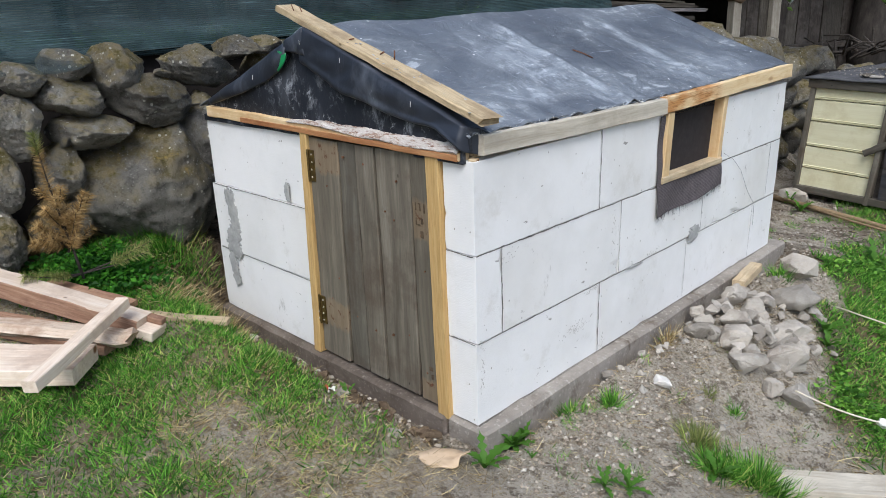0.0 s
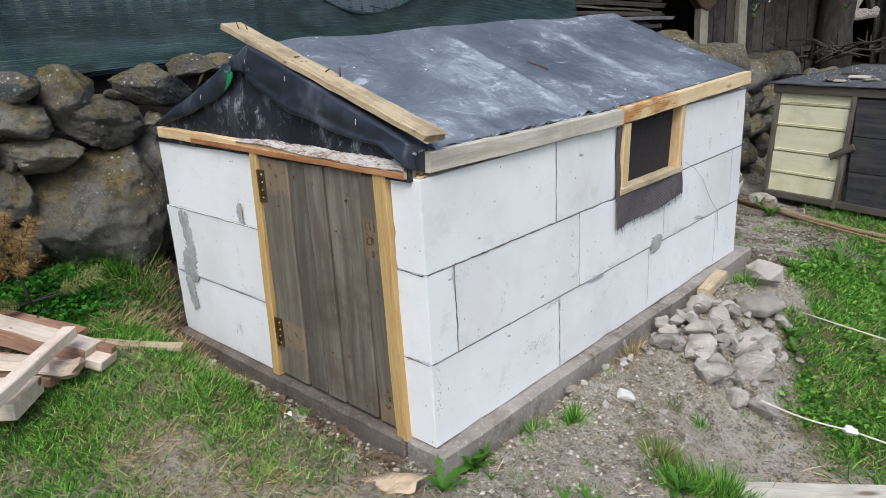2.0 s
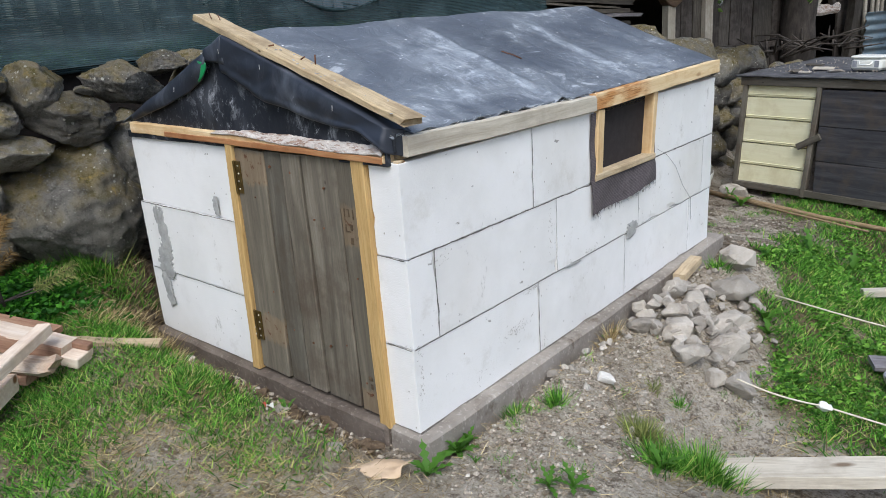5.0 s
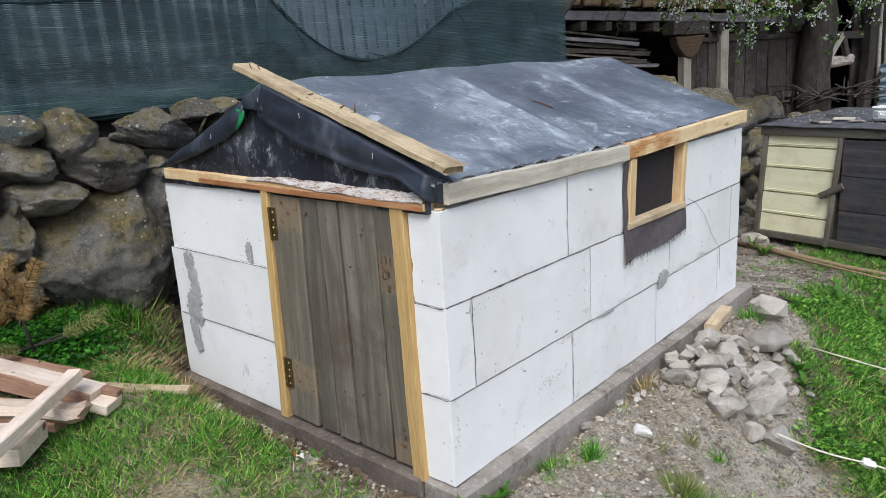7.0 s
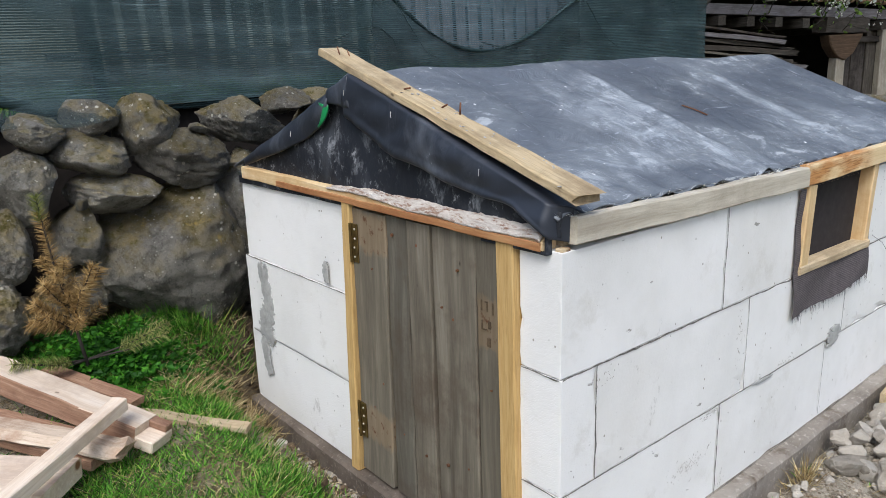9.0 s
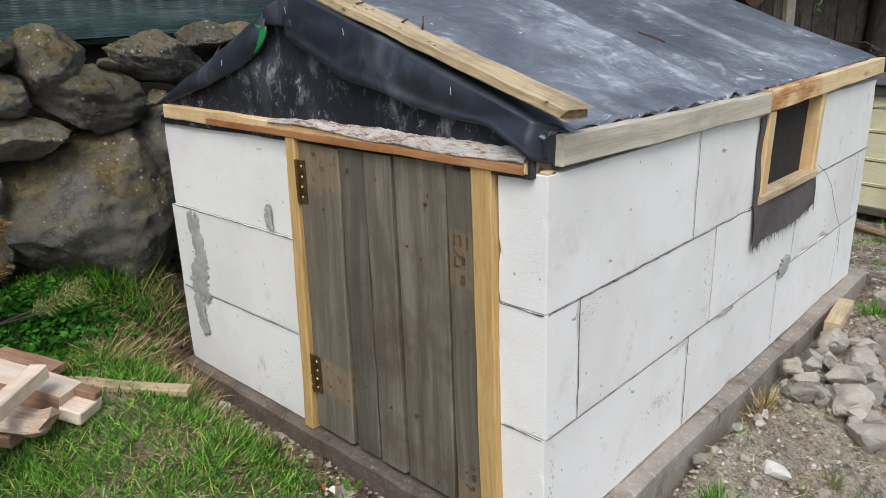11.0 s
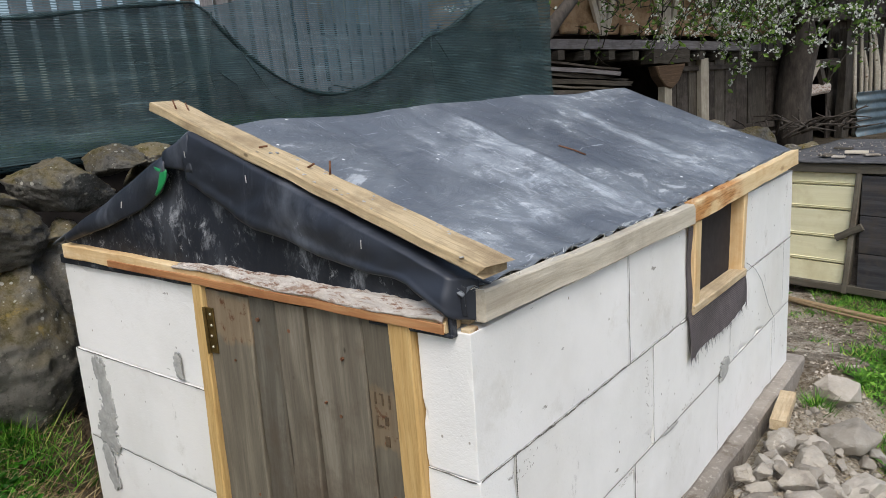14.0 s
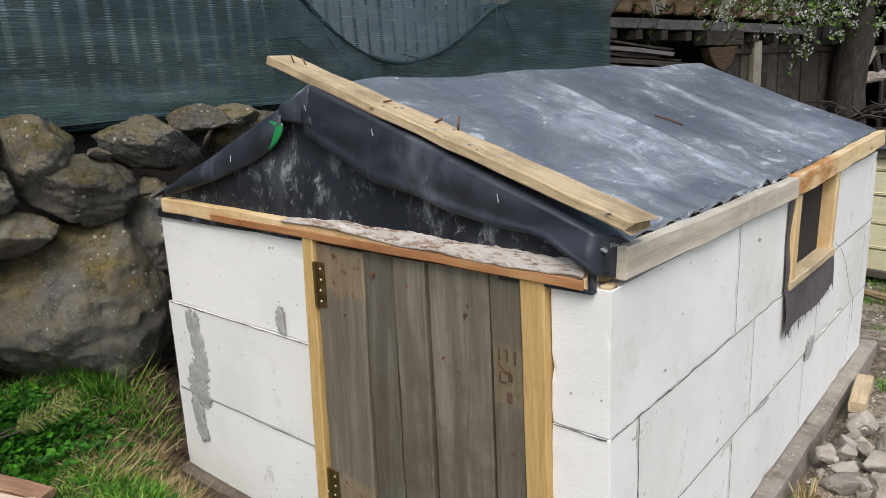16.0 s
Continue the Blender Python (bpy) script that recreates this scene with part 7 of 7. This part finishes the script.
for i, (x, y, n, s) in enumerate(((0.075, 0.06, 18, 0.9), (0.10, -0.09, 10, 0.8), (0.07, 0.11, 8, 0.7), (0.42, 0.09, 9, 0.7), (0.37, 0.06, 8, 0.6), (0.17, 0.02, 5, 0.35), (-0.44, -0.13, 7, 0.5), (-0.28, -0.12, 6, 0.4), (0.52, 0.36, 10, 0.8), (0.40, 1.56, 10, 1.1), (0.43, 1.50, 9, 0.9), (0.22, 2.15, 8, 0.8), (0.25, 2.75, 12, 1.3), (0.42, 2.9, 10, 1.2), (-0.55, 4.0, 10, 1.2), (-0.7, 4.2, 8, 1.2))):
    weed(x, y, n, s, "low green broad-leaved weed growing in the soil", 20 + i, 65)

# ---- ground cover, grass, straw, pebbles ----


def cover_leaves():
    lv = Leaves()
    rng = random.Random(8)
    for _ in range(2100):
        x, y = rng.gauss(-1.45, 0.10), rng.gauss(-0.38, 0.12)
        if x < -1.62 or y > -0.08:
            continue
        z = ground_z(x, y) + rng.uniform(0.005, 0.05)
        a = rng.uniform(0, 6.28)
        for k in range(3):
            lv.leaf(Vector((x, y, z)), (math.cos(a + 2.1 * k), math.sin(a + 2.1 * k), rng.uniform(-0.1, 0.5)), rng.uniform(0.014, 0.028), 0.4, rng)
    return tagged(raw("ground_cover", lv.v, lv.f, DARK_LEAF), "dense dark green clover-like ground cover at the wall foot", "ground cover", kind="stuff")


cover_leaves()


def turf_leaves():
    lv = Leaves()
    rng = random.Random(18)
    for _ in range(16000):
        x, y = rng.uniform(0.2, 2.0), rng.uniform(0.9, 4.4)
        if rng.random() > turf_at(x, y) * smooth01(-0.1, 0.3, nz(x, y, 3.5, 8.0)):
            continue
        z = ground_z(x, y) + rng.uniform(0.008, 0.035)
        a = rng.uniform(0, 6.28)
        for k in range(3):
            lv.leaf(Vector((x, y, z)), (math.cos(a + 2.1 * k), math.sin(a + 2.1 * k), rng.uniform(-0.1, 0.5)), rng.uniform(0.012, 0.03), 0.34, rng)
    return tagged(raw("turf_herbs", lv.v, lv.f, WEED), "low broad-leaved herbs growing among the grass", "ground cover", kind="stuff")


turf_leaves()


def grass(name, spots, label, material, seed):
    """spots: (x0, x1, y0, y1, tries, length, half width, lean, use the turf map)."""
    rng = random.Random(seed)
    lv = Leaves()
    for x0, x1, y0, y1, tries, ln, hw, lean, mapped in spots:
        for _ in range(tries):
            x, y = rng.uniform(x0, x1), rng.uniform(y0, y1)
            if mapped and rng.random() > turf_at(x, y) ** 1.4 * (0.4 + 0.6 * smooth01(-0.25, 0.2, nz(x, y, 9.0, 6.0))):
                continue
            a = rng.uniform(0, 6.283)
            k = lean * rng.uniform(0.3, 1.2)
            tall = 0.65 + 0.6 * (0.5 + nz(x, y, 6.0, 2.0))
            lv.strip(Vector((x, y, ground_z(x, y) - 0.004)), (math.cos(a) * k, math.sin(a) * k, 1), ln * tall * rng.uniform(0.6, 1.25), hw * rng.uniform(0.7, 1.3), 0.25 * rng.random(), rng)
    return tagged(raw(name, lv.v, lv.f, material), label, "grass", kind="stuff")


grass("grass", [(-1.62, 0.1, -1.25, -0.05, 112000, 0.041, 0.0018, 1.15, True), (0.2, 1.7, 0.85, 2.6, 64000, 0.04, 0.0024, 1.2, True), (-0.6, 2.2, 2.2, 4.6, 50000, 0.055, 0.003, 1.1, True), (-1.66, -1.46, -0.42, 0.02, 1500, 0.07, 0.0017, 0.9, False), (-1.62, -1.5, -0.24, -0.08, 260, 0.12, 0.0018, 0.6, False)],
      "bright green spring grass", GRASS, 11)
grass("dry_grass", [(-1.5, 0.15, -1.1, -0.10, 11000, 0.05, 0.0009, 3.2, False), (0.05, 0.8, -0.2, 1.6, 3600, 0.05, 0.0009, 3.4, False), (-0.78, 0.0, -0.70, -0.30, 4200, 0.055, 0.0009, 3.8, False), (0.5, 1.5, 0.9, 2.4, 1600, 0.07, 0.0014, 2.5, False), (-1.60, -1.12, -0.38, 0.02, 3800, 0.085, 0.0011, 1.9, False)],
      "dry straw-coloured grass lying on the soil", STRAW, 12)


def tuft(x, y, n, ln, spread, material, label, seed):
    rng = random.Random(seed)
    lv = Leaves()
    for _ in range(n):
        r, a = abs(rng.gauss(0, spread)), rng.uniform(0, 6.283)
        px, py = x + r * math.cos(a), y + r * math.sin(a)
        k = rng.uniform(0.1, 0.9)
        b = a + rng.uniform(-0.8, 0.8)
        lv.strip(Vector((px, py, ground_z(px, py) - 0.003)), (math.cos(b) * k, math.sin(b) * k, 1), ln * rng.uniform(0.5, 1.2), 0.0016, rng.uniform(0, 0.5), rng, 4)
    return tagged(raw("grass_tuft", lv.v, lv.f, material), label, "grass tuft", kind="stuff")


tuft(0.58, 0.50, 900, 0.10, 0.055, GRASS, "thick tuft of long green grass", 1)
tuft(0.51, 0.41, 500, 0.08, 0.04, GRASS, "thick tuft of long green grass", 8)
tuft(0.41, 0.49, 420, 0.07, 0.03, NEEDLE_GREEN, "yellowing tuft of grass on bare soil", 2)
tuft(0.172, 0.405, 200, 0.06, 0.02, GRASS, "small green tuft on bare soil", 3)
tuft(0.10, 0.30, 110, 0.05, 0.03, GRASS, "small green tuft on bare soil", 10)
tuft(0.085, 0.90, 120, 0.07, 0.02, STRAW, "dry straw tuft beside the footing", 4)
tuft(0.385, 0.80, 70, 0.05, 0.015, GRASS, "small green tuft on bare soil", 5)
tuft(0.30, 0.78, 70, 0.04, 0.02, NEEDLE_GREEN, "small yellowing tuft on bare soil", 11)
tuft(-1.56, -0.16, 170, 0.17, 0.03, GRASS, "tall green grass tuft against the boulders", 6)
tuft(0.066, 0.94, 40, 0.05, 0.008, GRASS, "small green tuft beside the footing", 7)
tuft(0.14, 1.75, 150, 0.07, 0.03, GRASS, "small green tuft beside the footing", 9)

rng = random.Random(57)
lv = Leaves()
for _ in range(60):
    cx, cy = (rng.uniform(0.09, 0.62), rng.uniform(-0.05, 1.1)) if rng.random() < 0.6 else (rng.uniform(-0.9, 0.3), rng.uniform(2.1, 4.2))
    big = rng.uniform(0.6, 1.0) * (1 if cy < 2 else 1.7)
    for _ in range(rng.randint(8, 34)):
        px, py = cx + rng.gauss(0, 0.016 * big), cy + rng.gauss(0, 0.016 * big)
        a, kk = rng.uniform(0, 6.283), rng.uniform(0.2, 1.4)
        lv.strip(Vector((px, py, ground_z(px, py) - 0.003)), (math.cos(a) * kk, math.sin(a) * kk, 1), rng.uniform(0.014, 0.04) * big, 0.0013 * big, 0.3 * rng.random(), rng)
tagged(raw("sparse_grass", lv.v, lv.f, GRASS), "scattered short blades of grass on bare soil", "grass", kind="stuff")

SITE[0] = TERRACE
# grass on the terrace, seen under and through the net
rng = random.Random(19)
lv = Leaves()
for _ in range(5000):
    x, y = rng.uniform(-3.2, -1.95), rng.uniform(-2.2, 3.0)
    a, kk = rng.uniform(0, 6.283), rng.uniform(0.1, 0.7)
    lv.strip(Vector((x, y, terrace_z(x, y) - 0.01)), (math.cos(a) * kk, math.sin(a) * kk, 1), rng.uniform(0.08, 0.2), 0.004, 0.3, rng)
tagged(raw("terrace_grass", lv.v, lv.f, GRASS), "tall green grass on the terrace behind the net", "grass", kind="stuff")

SITE[0] = GARDEN
# pebbles and grit
rng = random.Random(23)
pv, pf = [], []
OCT = [(1, 0, 0), (0, 1, 0), (-1, 0, 0), (0, -1, 0), (0, 0, 1), (0, 0, -1)]
OCTF = [(0, 1, 4), (1, 2, 4), (2, 3, 4), (3, 0, 4), (1, 0, 5), (2, 1, 5), (3, 2, 5), (0, 3, 5)]
for _ in range(20000):
    if rng.random() < 0.6:
        x, y = abs(rng.gauss(0.06, 0.25)) + 0.055, rng.uniform(-0.1, 2.4)
    elif rng.random() < 0.75:
        x, y = rng.uniform(-1.1, 0.4), rng.uniform(2.0, 4.4)
    else:
        x, y = rng.uniform(-1.35, 0.0), -0.03 - abs(rng.gauss(0, 0.09))
    if turf_at(x, y) > 0.5:
        continue
    s = 0.0014 + 0.009 * rng.random() ** 6 + (0.004 * rng.random() ** 2 if y > 2 else 0)
    z = ground_z(x, y)
    b = len(pv)
    r = [rng.uniform(0.6, 1.2) for _ in range(6)]
    a = rng.uniform(0, 1.5)
    pv += [(x + s * k * (c[0] * math.cos(a) - c[1] * math.sin(a)), y + s * k * (c[0] * math.sin(a) + c[1] * math.cos(a)), z + s * 0.35 + s * 0.7 * k * c[2]) for c, k in zip(OCT, r)]
    pf += [(b + i, b + j, b + k) for i, j, k in OCTF]
tagged(raw("pebbles", pv, pf, GRIT), "pale grit and pebbles strewn over the soil", "gravel", kind="stuff")
